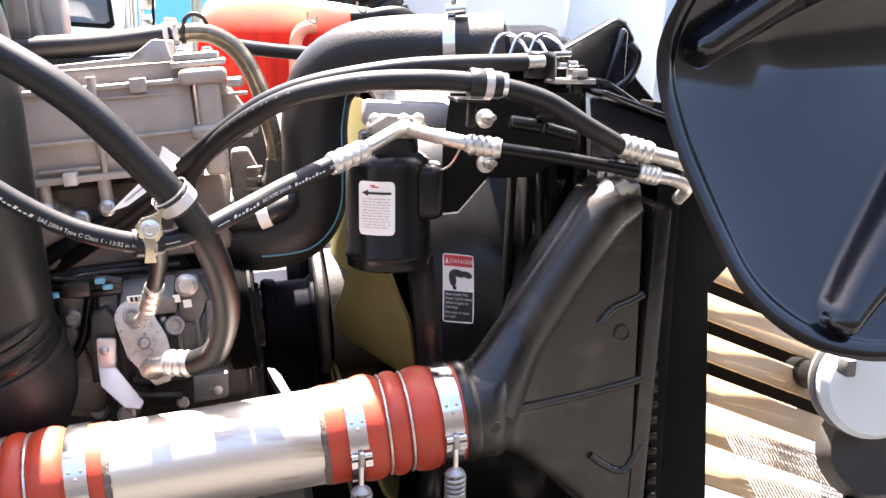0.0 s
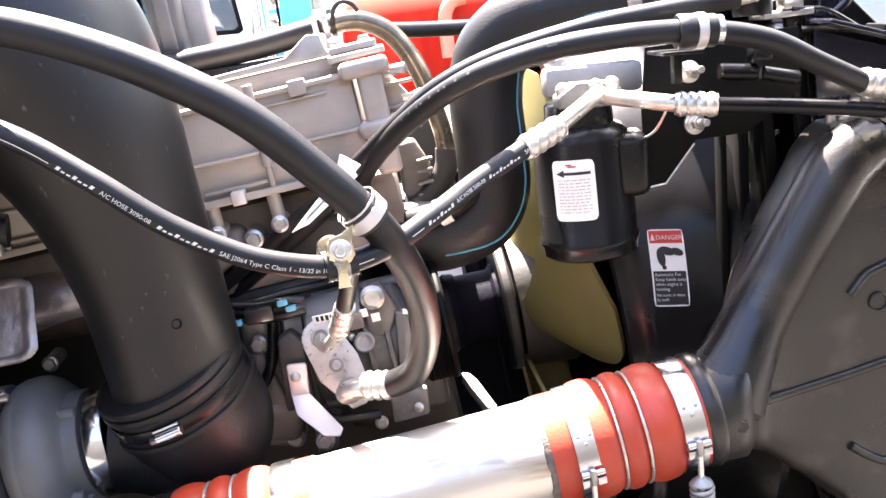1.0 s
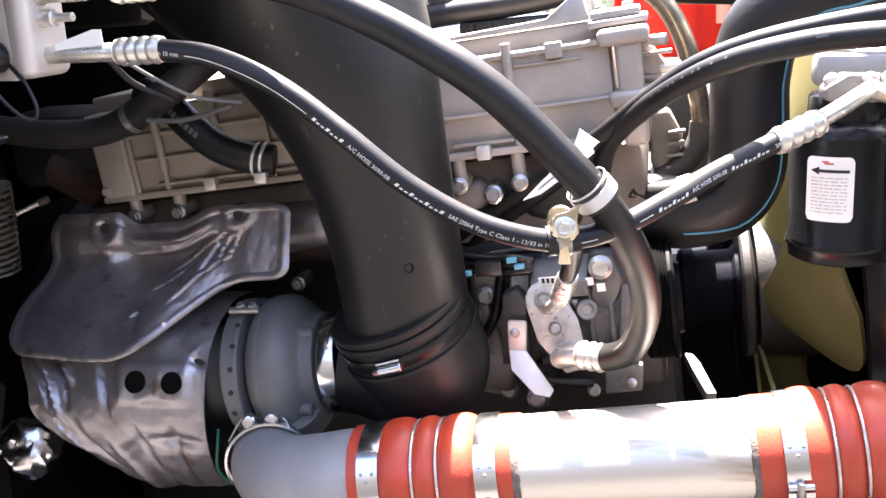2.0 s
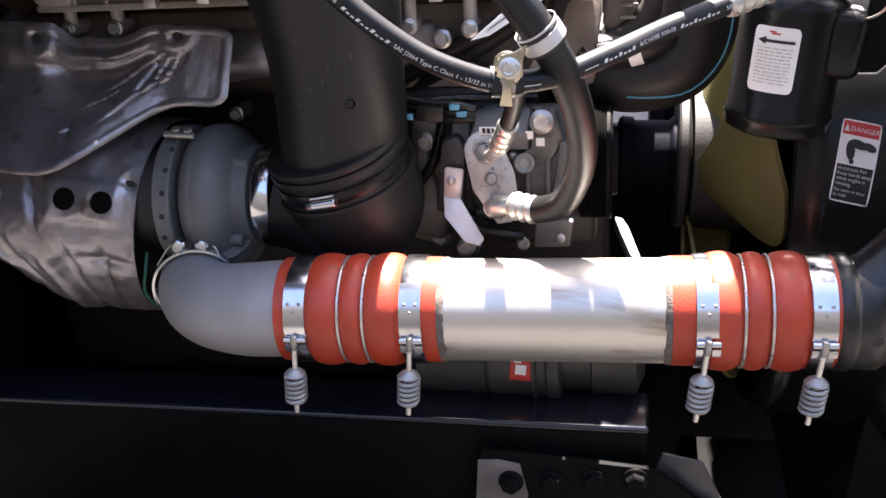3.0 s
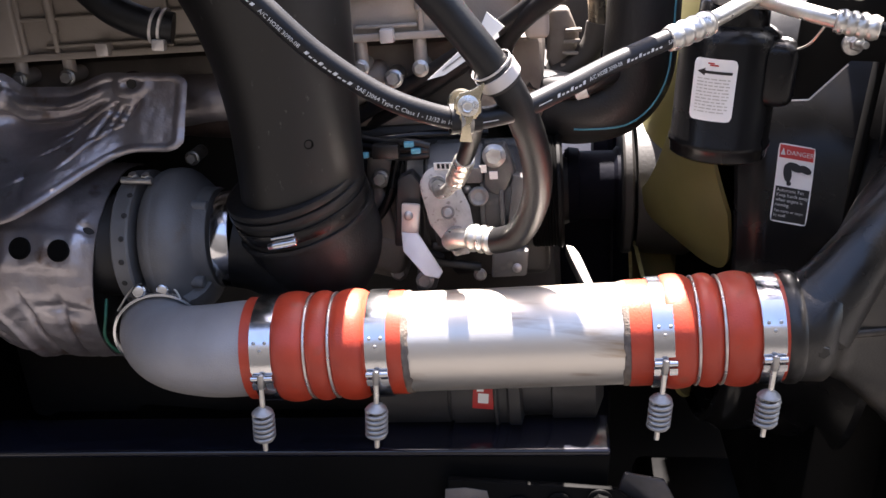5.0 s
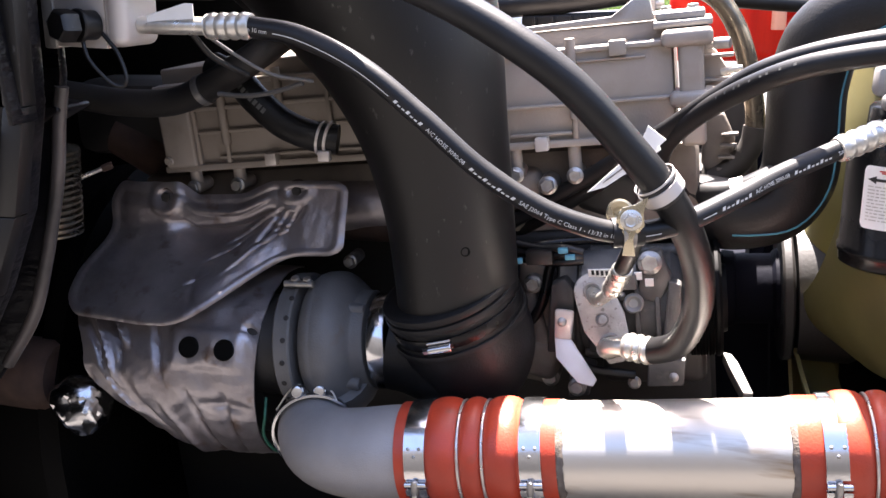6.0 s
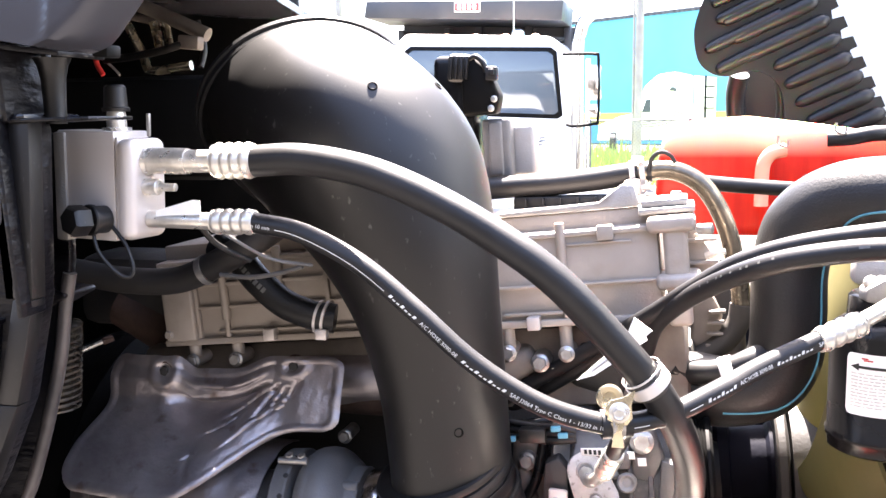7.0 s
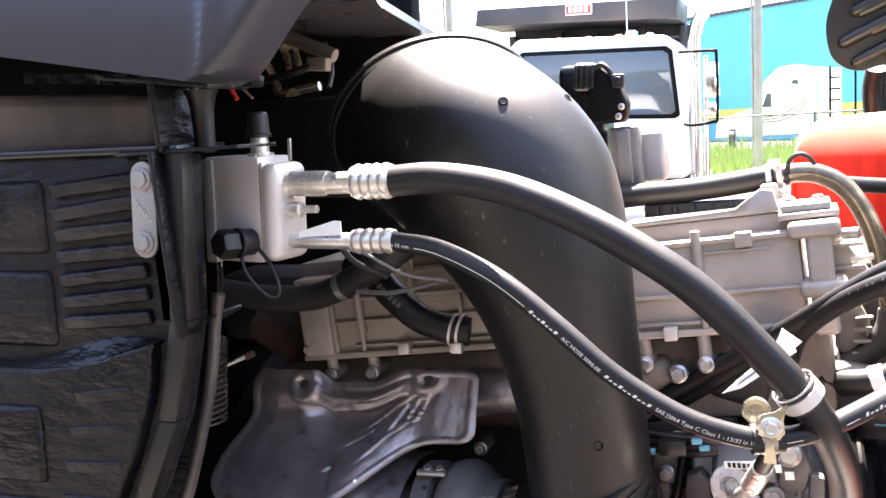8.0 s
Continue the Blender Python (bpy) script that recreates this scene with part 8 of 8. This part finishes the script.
def hood_shell():
    t = thing("tilted_hood", (1.3, 1.6, 1.0), "pale inner face of the truck's tilted hood", "hood")
    bm = bmesh.new()

    def face(u, v):
        y = 0.95 + 1.5 * u
        z = 1.62 + 1.2 * v
        x = 1.0 + 0.35 * v + 0.1 * math.sin(u * math.pi) + 0.2 * (1 - v)
        return (x, y, z)
    sheet(bm, face, 24, 16, 0.01)
    part("inner_skin", bm, HOOD_WHITE, t)
    bm = bmesh.new()
    prism(bm, [(0.775, 1.60), (0.86, 1.575), (0.95, 1.62), (0.97, 1.85), (0.8, 1.85)], (0, 1.62, 0), (1, 0, 0), (0, 0, 1), 0.02, 0.01)
    part("inner_brace", bm, HOOD_WHITE, t)
    bm = bmesh.new()
    prism(bm, [(0.40, 2.9), (0.44, 2.0), (0.6, 1.70), (0.72, 1.2), (1.6, 1.2), (1.6, 2.9)], (0, 2.3, 0), (1, 0, 0), (0, 0, 1), 0.03, 0.01)
    part("far_side_skin", bm, HOOD_WHITE, t)
    g = thing("hood_grille", (1.05, 1.2, 1.1), "cream slatted grille of the tilted hood with insect mesh", "grille")
    # upright slats that run down to one side; a black panel behind paints shade
    for k in range(6):
        z = 1.425 - 0.0545 * k
        bm = bmesh.new()
        box(bm, (1.1, 1.25 - 0.012 * k, z - 0.41 * 0.215), (0.56, 0.007, 0.038), 0.003, (-31, 22.3, 0))
        part("slat", bm, GRILLE_CREAM, g)
    # near-black sheet added so the gaps between slats read as shade
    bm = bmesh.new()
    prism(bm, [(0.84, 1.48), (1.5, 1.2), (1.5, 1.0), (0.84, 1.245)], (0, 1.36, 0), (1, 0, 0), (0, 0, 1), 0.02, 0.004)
    part("shade_panel", bm, PAINT_MATT, g)
    for x in (1.02, 1.2):
        bm = bmesh.new()
        rod(bm, (x + 0.1, 1.22, 1.27), (x - 0.08, 0.98, 1.12), 0.009, 10)
        part("cross_bar", bm, PAINT_MATT, g)
    bm = bmesh.new()
    for k in range(60):
        p = vec((0.885 + 0.0056 * k, 1.19, 1.228 - 0.00224 * k))
        rod(bm, p, p + vec((0.02, -0.2, -0.133)), 0.0007, 4)
    for k in range(30):
        p = vec((0.885, 1.19 - 0.0067 * k, 1.228 - 0.0044 * k))
        rod(bm, p, p + vec((0.335, 0.0, -0.134)), 0.0007, 4)
    part("insect_mesh", bm, STEEL_BOLT, g)
    lam = thing("headlamp_bucket", (0.99, 1.05, 1.3), "pale round headlamp bucket on the hood's inner side", "headlamp")
    bm = bmesh.new()
    lathe(bm, (1.0, 1.06, 1.325), (-0.25, -1, 0.1), [(0, 0.045), (0.01, 0.061), (0.03, 0.063), (0.04, 0.055), (0.045, 0.03), (0.045, 0.001)], 40)
    part("bucket", bm, HOOD_WHITE, lam)
    bm = bmesh.new()
    lathe(bm, (1.0, 1.06, 1.325), (-0.25, -1, 0.1), [(0.0, 0.067), (0.006, 0.067), (0.006, 0.061)], 40)
    box(bm, (0.945, 1.02, 1.36), (0.012, 0.02, 0.02), 0.002)
    part("rim", bm, CAST_GREY, lam)
    bm = bmesh.new()
    lathe(bm, (1.03, 1.1, 1.215), (-0.3, -1, 0.4), [(0, 0.05), (0.03, 0.06), (0.06, 0.05), (0.06, 0.03)], 32)
    part("lamp_body", bm, RUBBER_OLD, lam)
    bm = bmesh.new()
    rod(bm, (0.975, 1.07, 1.32), (1.06, 1.3, 1.25), 0.02)
    part("mounting_arm", bm, PAINT_MATT, lam)


def far_liner():
    t = thing("ribbed_splash_shield", (0.45, 2.0, 1.75), "ribbed black plastic splash shield on the hood's far fender", "splash shield")
    left = [(p.x, p.z) for p in spline([(0.30, 0, 2.16), (0.297, 0, 2.04), (0.277, 0, 1.99), (0.263, 0, 1.94), (0.27, 0, 1.888), (0.293, 0, 1.863), (0.32, 0, 1.856), (0.345, 0, 1.862), (0.372, 0, 1.864), (0.398, 0, 1.853), (0.414, 0, 1.83), (0.421, 0, 1.8)], 6)]
    right = [(0.422, 1.77), (0.6, 1.73)]
    teeth = []
    for k in range(10):
        x, z = 0.592 - 0.0165 * k, 1.758 + 0.0345 * k
        teeth += [(x, z), (x + 0.012, z + 0.006), (x + 0.004, z + 0.024), (x - 0.014, z + 0.02)]
    bm = bmesh.new()
    prism(bm, left + right + teeth + [(0.40, 2.16)], (0, 2.0, 0), (1, 0, 0), (0, 0, 1), 0.012, 0.0)
    part("panel", bm, LINER_RIB, t)
    for k in range(-2, 8):
        # rounded fingers that slope down from the notched edge
        bm = bmesh.new()
        x, z = 0.466 + 0.0195 * k, 1.982 - 0.0322 * k
        L = 0.15 if k < 2 else 0.115
        e = vec((0.905, 0, 0.425))
        p = vec((x, 1.984, z))
        sweep(bm, [p - e * L, p - e * (L - 0.012), p - e * L * 0.5, p - e * 0.012, p + e * 0.004], [0.004, 0.0105, 0.0125, 0.0135, 0.006], 16, 6)
        part("rib", bm, LINER_RIB, t)
    for a, b in (((0.31, 1.87), (0.43, 1.928)), ((0.29, 1.905), (0.41, 1.963)), ((0.305, 1.955), (0.39, 1.996))):
        bm = bmesh.new()
        sweep(bm, [(a[0], 1.99, a[1]), (a[0] + 0.01, 1.984, a[1] + 0.005), (b[0], 1.984, b[1])], [0.004, 0.0105, 0.011], 14, 6)
        part("pressed_rib", bm, LINER_RIB, t)
    bm = bmesh.new()
    sweep(bm, [(0.345, 2.02, 1.86), (0.34, 2.04, 1.82), (0.345, 2.05, 1.76)], 0.018, 12, 6)
    sweep(bm, [(0.415, 2.02, 1.85), (0.42, 2.02, 1.8), (0.415, 2.02, 1.75)], 0.01, 12, 6)
    part("arch_edge", bm, LINER_RIB, t)
    bm = bmesh.new()
    box(bm, (0.39, 2.1, 1.8), (0.09, 0.05, 0.16), 0.01)
    part("inner_tyre_well", bm, TYRE, t)


def coolant_tank():
    t = thing("coolant_surge_tank", (0.37, 1.8, 1.62), "translucent surge tank full of red coolant", "coolant tank")
    bm = bmesh.new()
    prism(bm, [(0.207, 1.6), (0.56, 1.6), (0.558, 1.738), (0.545, 1.757), (0.45, 1.772), (0.347, 1.785), (0.273, 1.781), (0.234, 1.772), (0.217, 1.75), (0.209, 1.715), (0.206, 1.66)], (0, 1.88, 0), (1, 0, 0), (0, 0, 1), 0.17, 0.02, 5)
    part("tank", bm, TANK_RED, t)
    bm = bmesh.new()
    sweep(bm, [(0.364, 1.69, 1.65), (0.364, 1.69, 1.695), (0.367, 1.69, 1.716), (0.378, 1.69, 1.73), (0.396, 1.695, 1.734)], 0.0105, 16, 6)
    part("outlet_tube", bm, TANK_PALE, t)
    bm = bmesh.new()
    sweep(bm, [(0.455, 1.695, 1.75), (0.486, 1.69, 1.752), (0.515, 1.69, 1.757), (0.54, 1.7, 1.757), (0.56, 1.73, 1.75)], 0.0115, 16, 6)
    part("vent_hose", bm, RUBBER, t)
    for p in ((0.385, 1.68, 1.744), (0.464, 1.678, 1.762)):
        bm = bmesh.new()
        sweep(bm, [vec(p) + vec((0, 0, 0.012)), vec(p), vec(p) + vec((0.012, 0, -0.004)), vec(p) + vec((0.014, 0, 0.006))], 0.002, 8, 4)
        part("hose_clip", bm, STEEL_BOLT, t)


hood_liner()
hood_shell()
far_liner()
coolant_tank()


# ---- the yard beyond ----
def wheel(t, at, r=0.5, w=0.28):
    bm = bmesh.new()
    lathe(bm, vec(at) - vec((w / 2, 0, 0)), (1, 0, 0), [(0, r * 0.6), (0, r * 0.93), (0.04, r), (w - 0.04, r), (w, r * 0.93), (w, r * 0.6)], 32)
    o = part("wheel", bm, TYRE, t)
    bm = bmesh.new()
    lathe(bm, vec(at) - vec((w / 2 + 0.01, 0, 0)), (1, 0, 0), [(0, 0.05), (0.02, r * 0.55), (w, r * 0.58), (w + 0.02, 0.1)], 24)
    part("rim", bm, CHROME, o)


def dump_truck():
    t = thing("dump_truck", (-1.75, 9.6, 0), "white dump truck with a black dump body, parked facing us", "truck")
    bm = bmesh.new()
    prism(bm, [(-2.72, 1.2), (-0.83, 1.2), (-0.855, 1.8), (-0.915, 2.45), (-1.0, 2.56), (-2.46, 2.63), (-2.6, 2.5), (-2.66, 1.8)], (0, 11.0, 0), (1, 0, 0), (0, 0, 1), 1.6, 0.06, 3)
    part("cab", bm, TRUCK_WHITE, t)
    bm = bmesh.new()
    prism(bm, [(-2.5, 1.84), (-0.93, 1.77), (-0.885, 1.8), (-0.945, 2.41), (-1.0, 2.45), (-2.4, 2.5), (-2.46, 2.46)], (0, 9.41, 0), (1, 0, 0), (0, 0, 1), 0.03, 0.01)
    part("window_seal", bm, PAINT_MATT, t)
    bm = bmesh.new()
    prism(bm, [(-2.46, 1.88), (-0.965, 1.81), (-0.925, 1.84), (-0.98, 2.375), (-1.03, 2.41), (-2.37, 2.46), (-2.42, 2.43)], (0, 9.385, 0), (1, 0, 0), (0, 0, 1), 0.012, 0.004)
    part("windscreen", bm, GLASS, t)
    bm = bmesh.new()
    prism(bm, [(-2.45, 0.9), (-1.1, 0.9), (-1.06, 1.66), (-1.15, 1.74), (-2.4, 1.78), (-2.5, 1.66)], (0, 9.42, 0), (1, 0, 0), (0, 0, 1), 1.5, 0.08, 3)
    part("bonnet", bm, TRUCK_WHITE, t)
    bm = bmesh.new()
    for k in range(4):
        box(bm, (-1.06 + 0.02 * k, 8.9, 1.5 + 0.035 * k), (0.05, 0.2, 0.012), 0.003, (0, -15, 0))
    part("side_vent", bm, CAST_GREY, t)
    for k in range(5):
        bm = bmesh.new()
        lathe(bm, (-2.38 + 0.3 * k, 9.6, 2.58 - 0.008 * k), (0, -0.2, 1), [(0, 0.05), (0.03, 0.05), (0.05, 0.03), (0.055, 0.005)], 16)
        part("roof_marker", bm, TANK_PALE, t, "orange cab roof marker lamp")
    bm = bmesh.new()
    lathe(bm, (-1.38, 9.75, 2.55), (0, 0, 1), [(0, 0.05), (0.06, 0.07), (0.1, 0.06), (0.12, 0.02)], 20)
    rod(bm, (-1.43, 9.8, 2.5), (-1.43, 9.8, 3.02), 0.008)
    part("beacon", bm, CHROME, t)
    bm = bmesh.new()
    prism(bm, [(-3.02, 2.84), (-0.95, 2.74), (-0.93, 2.94), (-2.99, 3.01)], (0, 10.7, 0), (1, 0, 0), (0, 0, 1), 0.9, 0.01)
    part("canopy", bm, DUMP_BLACK, t)
    bm = bmesh.new()
    prism(bm, [(-2.8, 0.9), (-0.8, 0.9), (-0.83, 2.74), (-2.84, 2.84)], (0, 10.75, 0), (1, 0, 0), (0, 0, 1), 0.1, 0.01)
    part("headboard", bm, DUMP_BLACK, t)
    for x in (-2.84, -2.3, -1.95, -1.4, -0.98):
        bm = bmesh.new()
        box(bm, (x, 10.6, 2.55), (0.07, 0.12, 0.45), 0.01)
        part("post", bm, DUMP_BLACK, t)
    bm = bmesh.new()
    box(bm, (-1.9, 10.6, 2.66), (1.85, 0.1, 0.05), 0.01, (0, 2.8, 0))
    part("crossbar", bm, DUMP_BLACK, t)
    bm = bmesh.new()
    box(bm, (-1.905, 9.78, 2.905), (0.27, 0.02, 0.1), 0.008, (0, 2, 0))
    plate = part("badge", bm, LABEL_WHITE, t, "red and white maker's plate")
    bm = bmesh.new()
    box(bm, (-1.905, 9.765, 2.905), (0.25, 0.02, 0.08), 0.004, (0, 2, 0))
    part("badge_face", bm, LABEL_RED, plate)
    bm = bmesh.new()
    for k in range(4):
        box(bm, (-1.985 + 0.053 * k, 9.752, 2.908 - 0.002 * k), (0.035, 0.01, 0.05), 0.002, (0, 2, 0))
    part("badge_bars", bm, LABEL_WHITE, plate)
    bm = bmesh.new()
    sweep(bm, [(-0.8, 9.85, 0.9), (-0.79, 9.85, 1.6), (-0.785, 9.85, 2.45), (-0.77, 9.85, 2.62), (-0.735, 9.85, 2.72), (-0.68, 9.85, 2.78)], 0.065, 24, 6)
    part("exhaust_pipe", bm, CHROME, t, "upright chrome exhaust pipe")
    bm = bmesh.new()
    rod(bm, (-0.69, 9.74, 1.2), (-0.675, 9.74, 2.35), 0.026)
    part("grab_rail", bm, CHROME, t)
    bm = bmesh.new()
    sweep(bm, [(-0.88, 9.36, 2.38), (-0.72, 9.25, 2.37), (-0.56, 9.2, 2.36), (-0.53, 9.2, 2.31), (-0.53, 9.2, 1.78), (-0.57, 9.2, 1.72), (-0.76, 9.25, 1.7), (-0.84, 9.36, 1.71)], 0.014, 12, 5)
    m = part("mirror_arm", bm, PAINT_MATT, t)
    bm = bmesh.new()
    box(bm, (-0.57, 9.22, 2.1), (0.13, 0.06, 0.32), 0.02)
    box(bm, (-0.57, 9.22, 1.84), (0.12, 0.06, 0.12), 0.02)
    part("mirror", bm, CHROME, t)
    wheel(t, (-2.45, 8.6, 0.5))
    wheel(t, (-1.05, 8.6, 0.5))
    bm = bmesh.new()
    box(bm, (-1.75, 7.9, 0.6), (2.3, 0.2, 0.35), 0.04)
    part("bumper", bm, CHROME, t)
    bm = bmesh.new()
    box(bm, (-2.1, 11.4, 1.9), (1.7, 1.2, 1.4), 0.05)
    part("dump_box", bm, DUMP_BLACK, t)
    wheel(t, (-2.75, 11.4, 0.5))
    wheel(t, (-1.35, 11.4, 0.5))


def far_semi():
    t = thing("semi_tractor", (-1.55, 48, 0), "white sleeper tractor parked by the blue warehouse", "truck")
    bm = bmesh.new()
    prism(bm, [(-1.2, 0.6), (1.2, 0.6), (1.2, 3.62), (0.4, 3.8), (-0.4, 3.72), (-1.0, 3.2), (-1.25, 2.6), (-1.35, 1.9)], (-0.55, 49, 0), (1, 0, 0), (0, 0, 1), 2.2, 0.1, 3)
    part("cab", bm, TRUCK_WHITE, t)
    bm = bmesh.new()
    prism(bm, [(-3.3, 0.6), (-1.2, 0.6), (-1.3, 1.95), (-2.2, 1.75), (-3.2, 1.35)], (-0.55, 48.8, 0), (1, 0, 0), (0, 0, 1), 1.8, 0.1, 3)
    part("bonnet", bm, TRUCK_WHITE, t)
    bm = bmesh.new()
    prism(bm, [(-1.15, 1.95), (-0.75, 1.95), (-0.75, 2.55), (-0.95, 2.55)], (-0.55, 46.78, 0), (1, 0, 0), (0, 0, 1), 0.02, 0.0)
    part("window", bm, GLASS, t)
    bm = bmesh.new()
    prism(bm, [(0.1, 2.95), (0.45, 2.9), (0.4, 3.1), (0.2, 3.12)], (-0.55, 46.78, 0), (1, 0, 0), (0, 0, 1), 0.02, 0.0)
    part("window", bm, GLASS, t)
    bm = bmesh.new()
    prism(bm, [(1.25, 0.8), (2.25, 0.8), (2.25, 3.5), (1.25, 3.62)], (-0.55, 48.8, 0), (1, 0, 0), (0, 0, 1), 2.0, 0.02)
    part("fairing", bm, TRUCK_WHITE, t)
    for x, z in ((1.22, 3.62), (2.27, 3.5)):
        bm = bmesh.new()
        box(bm, (x, 46.77, z / 2 + 0.4), (0.09, 0.06, z - 0.8), 0.01)
        part("fairing_edge", bm, PAINT_MATT, t, "black rubber edge of the fairing")
    for k in range(4):
        bm = bmesh.new()
        box(bm, (1.4, 46.78, 1.6 + 0.5 * k), (0.5, 0.03, 0.06), 0.01)
        part("step", bm, PAINT_MATT, t)
    for k in range(3):
        bm = bmesh.new()
        sweep(bm, [(-1.75, 46.77, 1.25 + 0.1 * k), (-0.95, 46.77, 1.3 + 0.14 * k), (-0.35, 46.77, 1.5 + 0.16 * k), (0.25, 46.77, 1.95 + 0.16 * k)], 0.022, 6, 4)
        part("side_stripe", bm, CAST_GREY, t)
    wheel(t, (-3.05, 47.0, 0.5))
    wheel(t, (0.45, 47.0, 0.5))


def warehouse():
    t = thing("warehouse", (-3, 64, 0), "long blue metal warehouse with a yellow band", "building")
    u = (vec((1.46, 60, 0)) - vec((-7.8, 67, 0))).normalized()
    for nm, z0, z1, m, dp in (("wall", 2.0, 8.0, BLUE_WALL, 0.3), ("yellow_band", 1.2, 2.0, YELLOW_WALL, 0.34), ("base_wall", 0.0, 1.2, BLUE_WALL, 0.3)):
        bm = bmesh.new()
        prism(bm, [(-30, z0), (60, z0), (60, z1), (-30, z1)], vec((-7.8, 67, 0)), u, (0, 0, 1), dp, 0.0)
        part(nm, bm, m, t)
    bm = bmesh.new()
    prism(bm, [(-30, 8.0), (60, 8.0), (60, 8.2), (-30, 8.2)], vec((-7.8, 67, 0)), u, (0, 0, 1), 0.4, 0.0)
    part("roof_trim", bm, COWL_GREY, t)


def yard():
    for x, y, r, h in ((-0.95, 26, 0.1, 9.0), (-9.3, 26, 0.1, 9.5)):
        t = thing("utility_pole", (x, y, 0), "weathered grey utility pole behind the fence", "pole", "poles")
        bm = bmesh.new()
        lathe(bm, (x, y, 0), (0.008, 0, 1), [(0, r * 1.15), (h, r * 0.9)], 16)
        part("post", bm, POLE_GREY, t)
        bm = bmesh.new()
        rod(bm, (x - 0.12, y, 0.2), (x - 0.1, y, h - 1), 0.03)
        part("conduit", bm, POLE_GREY, t)
    t = thing("chain_link_fence", (-1, 24, 0), "galvanised chain-link fence along the yard", "fence")
    for k in range(13):
        bm = bmesh.new()
        rod(bm, (-14 + 2.4 * k, 24, 0), (-14 + 2.4 * k, 24, 1.72), 0.03)
        part("fence_post", bm, CAST_GREY, t)
    bm = bmesh.new()
    rod(bm, (-14, 24, 1.68), (14.8, 24, 1.68), 0.022)
    part("top_rail", bm, CAST_GREY, t)
    bm = bmesh.new()
    for k in range(130):
        x = -6 + 0.09 * k
        for s in (1, -1):
            p, q = vec((x, 24, 0.05)), vec((x + s * 1.62, 24, 1.67))
            a = [vec((0.004, 0, 0)), vec((-0.004, 0, 0)), vec((0, 0.004, 0))]
            v1 = [bm.verts.new(p + w) for w in a]
            v2 = [bm.verts.new(q + w) for w in a]
            for j in range(3):
                bm.faces.new((v1[j], v1[(j + 1) % 3], v2[(j + 1) % 3], v2[j]))
    part("wire_mesh", bm, CAST_GREY, t)
    bm = bmesh.new()
    rng = np.random.default_rng(3)
    for k in range(9000):
        x, y = rng.uniform(-12, 12), rng.uniform(24.5, 40)
        h = rng.uniform(0.35, 0.95) * (1.0 + 0.4 * math.sin(x * 0.9) * math.cos(y * 0.5))
        a, w = rng.uniform(0, 6.28), rng.uniform(0.02, 0.05)
        lx, ly = rng.uniform(-0.2, 0.2), rng.uniform(-0.2, 0.2)
        p = vec((x, y, 0))
        d = vec((math.cos(a) * w, math.sin(a) * w, 0))
        vs = [bm.verts.new(p - d), bm.verts.new(p + d), bm.verts.new(p + d * 0.6 + vec((lx * 0.5, ly * 0.5, h * 0.6))), bm.verts.new(p + vec((lx, ly, h))), bm.verts.new(p - d * 0.6 + vec((lx * 0.5, ly * 0.5, h * 0.6)))]
        bm.faces.new(vs)
    tagged(part("grass", bm, GRASS), "tall bright green grass and weeds beyond the fence", "grass", kind="stuff")
    bm = bmesh.new()
    box(bm, (0, 34, -0.04), (60, 20, 0.1), 0.0)
    tagged(part("verge", bm, GRASS), "rough green verge beyond the fence", "ground", kind="structure")


dump_truck()
far_semi()
warehouse()
yard()
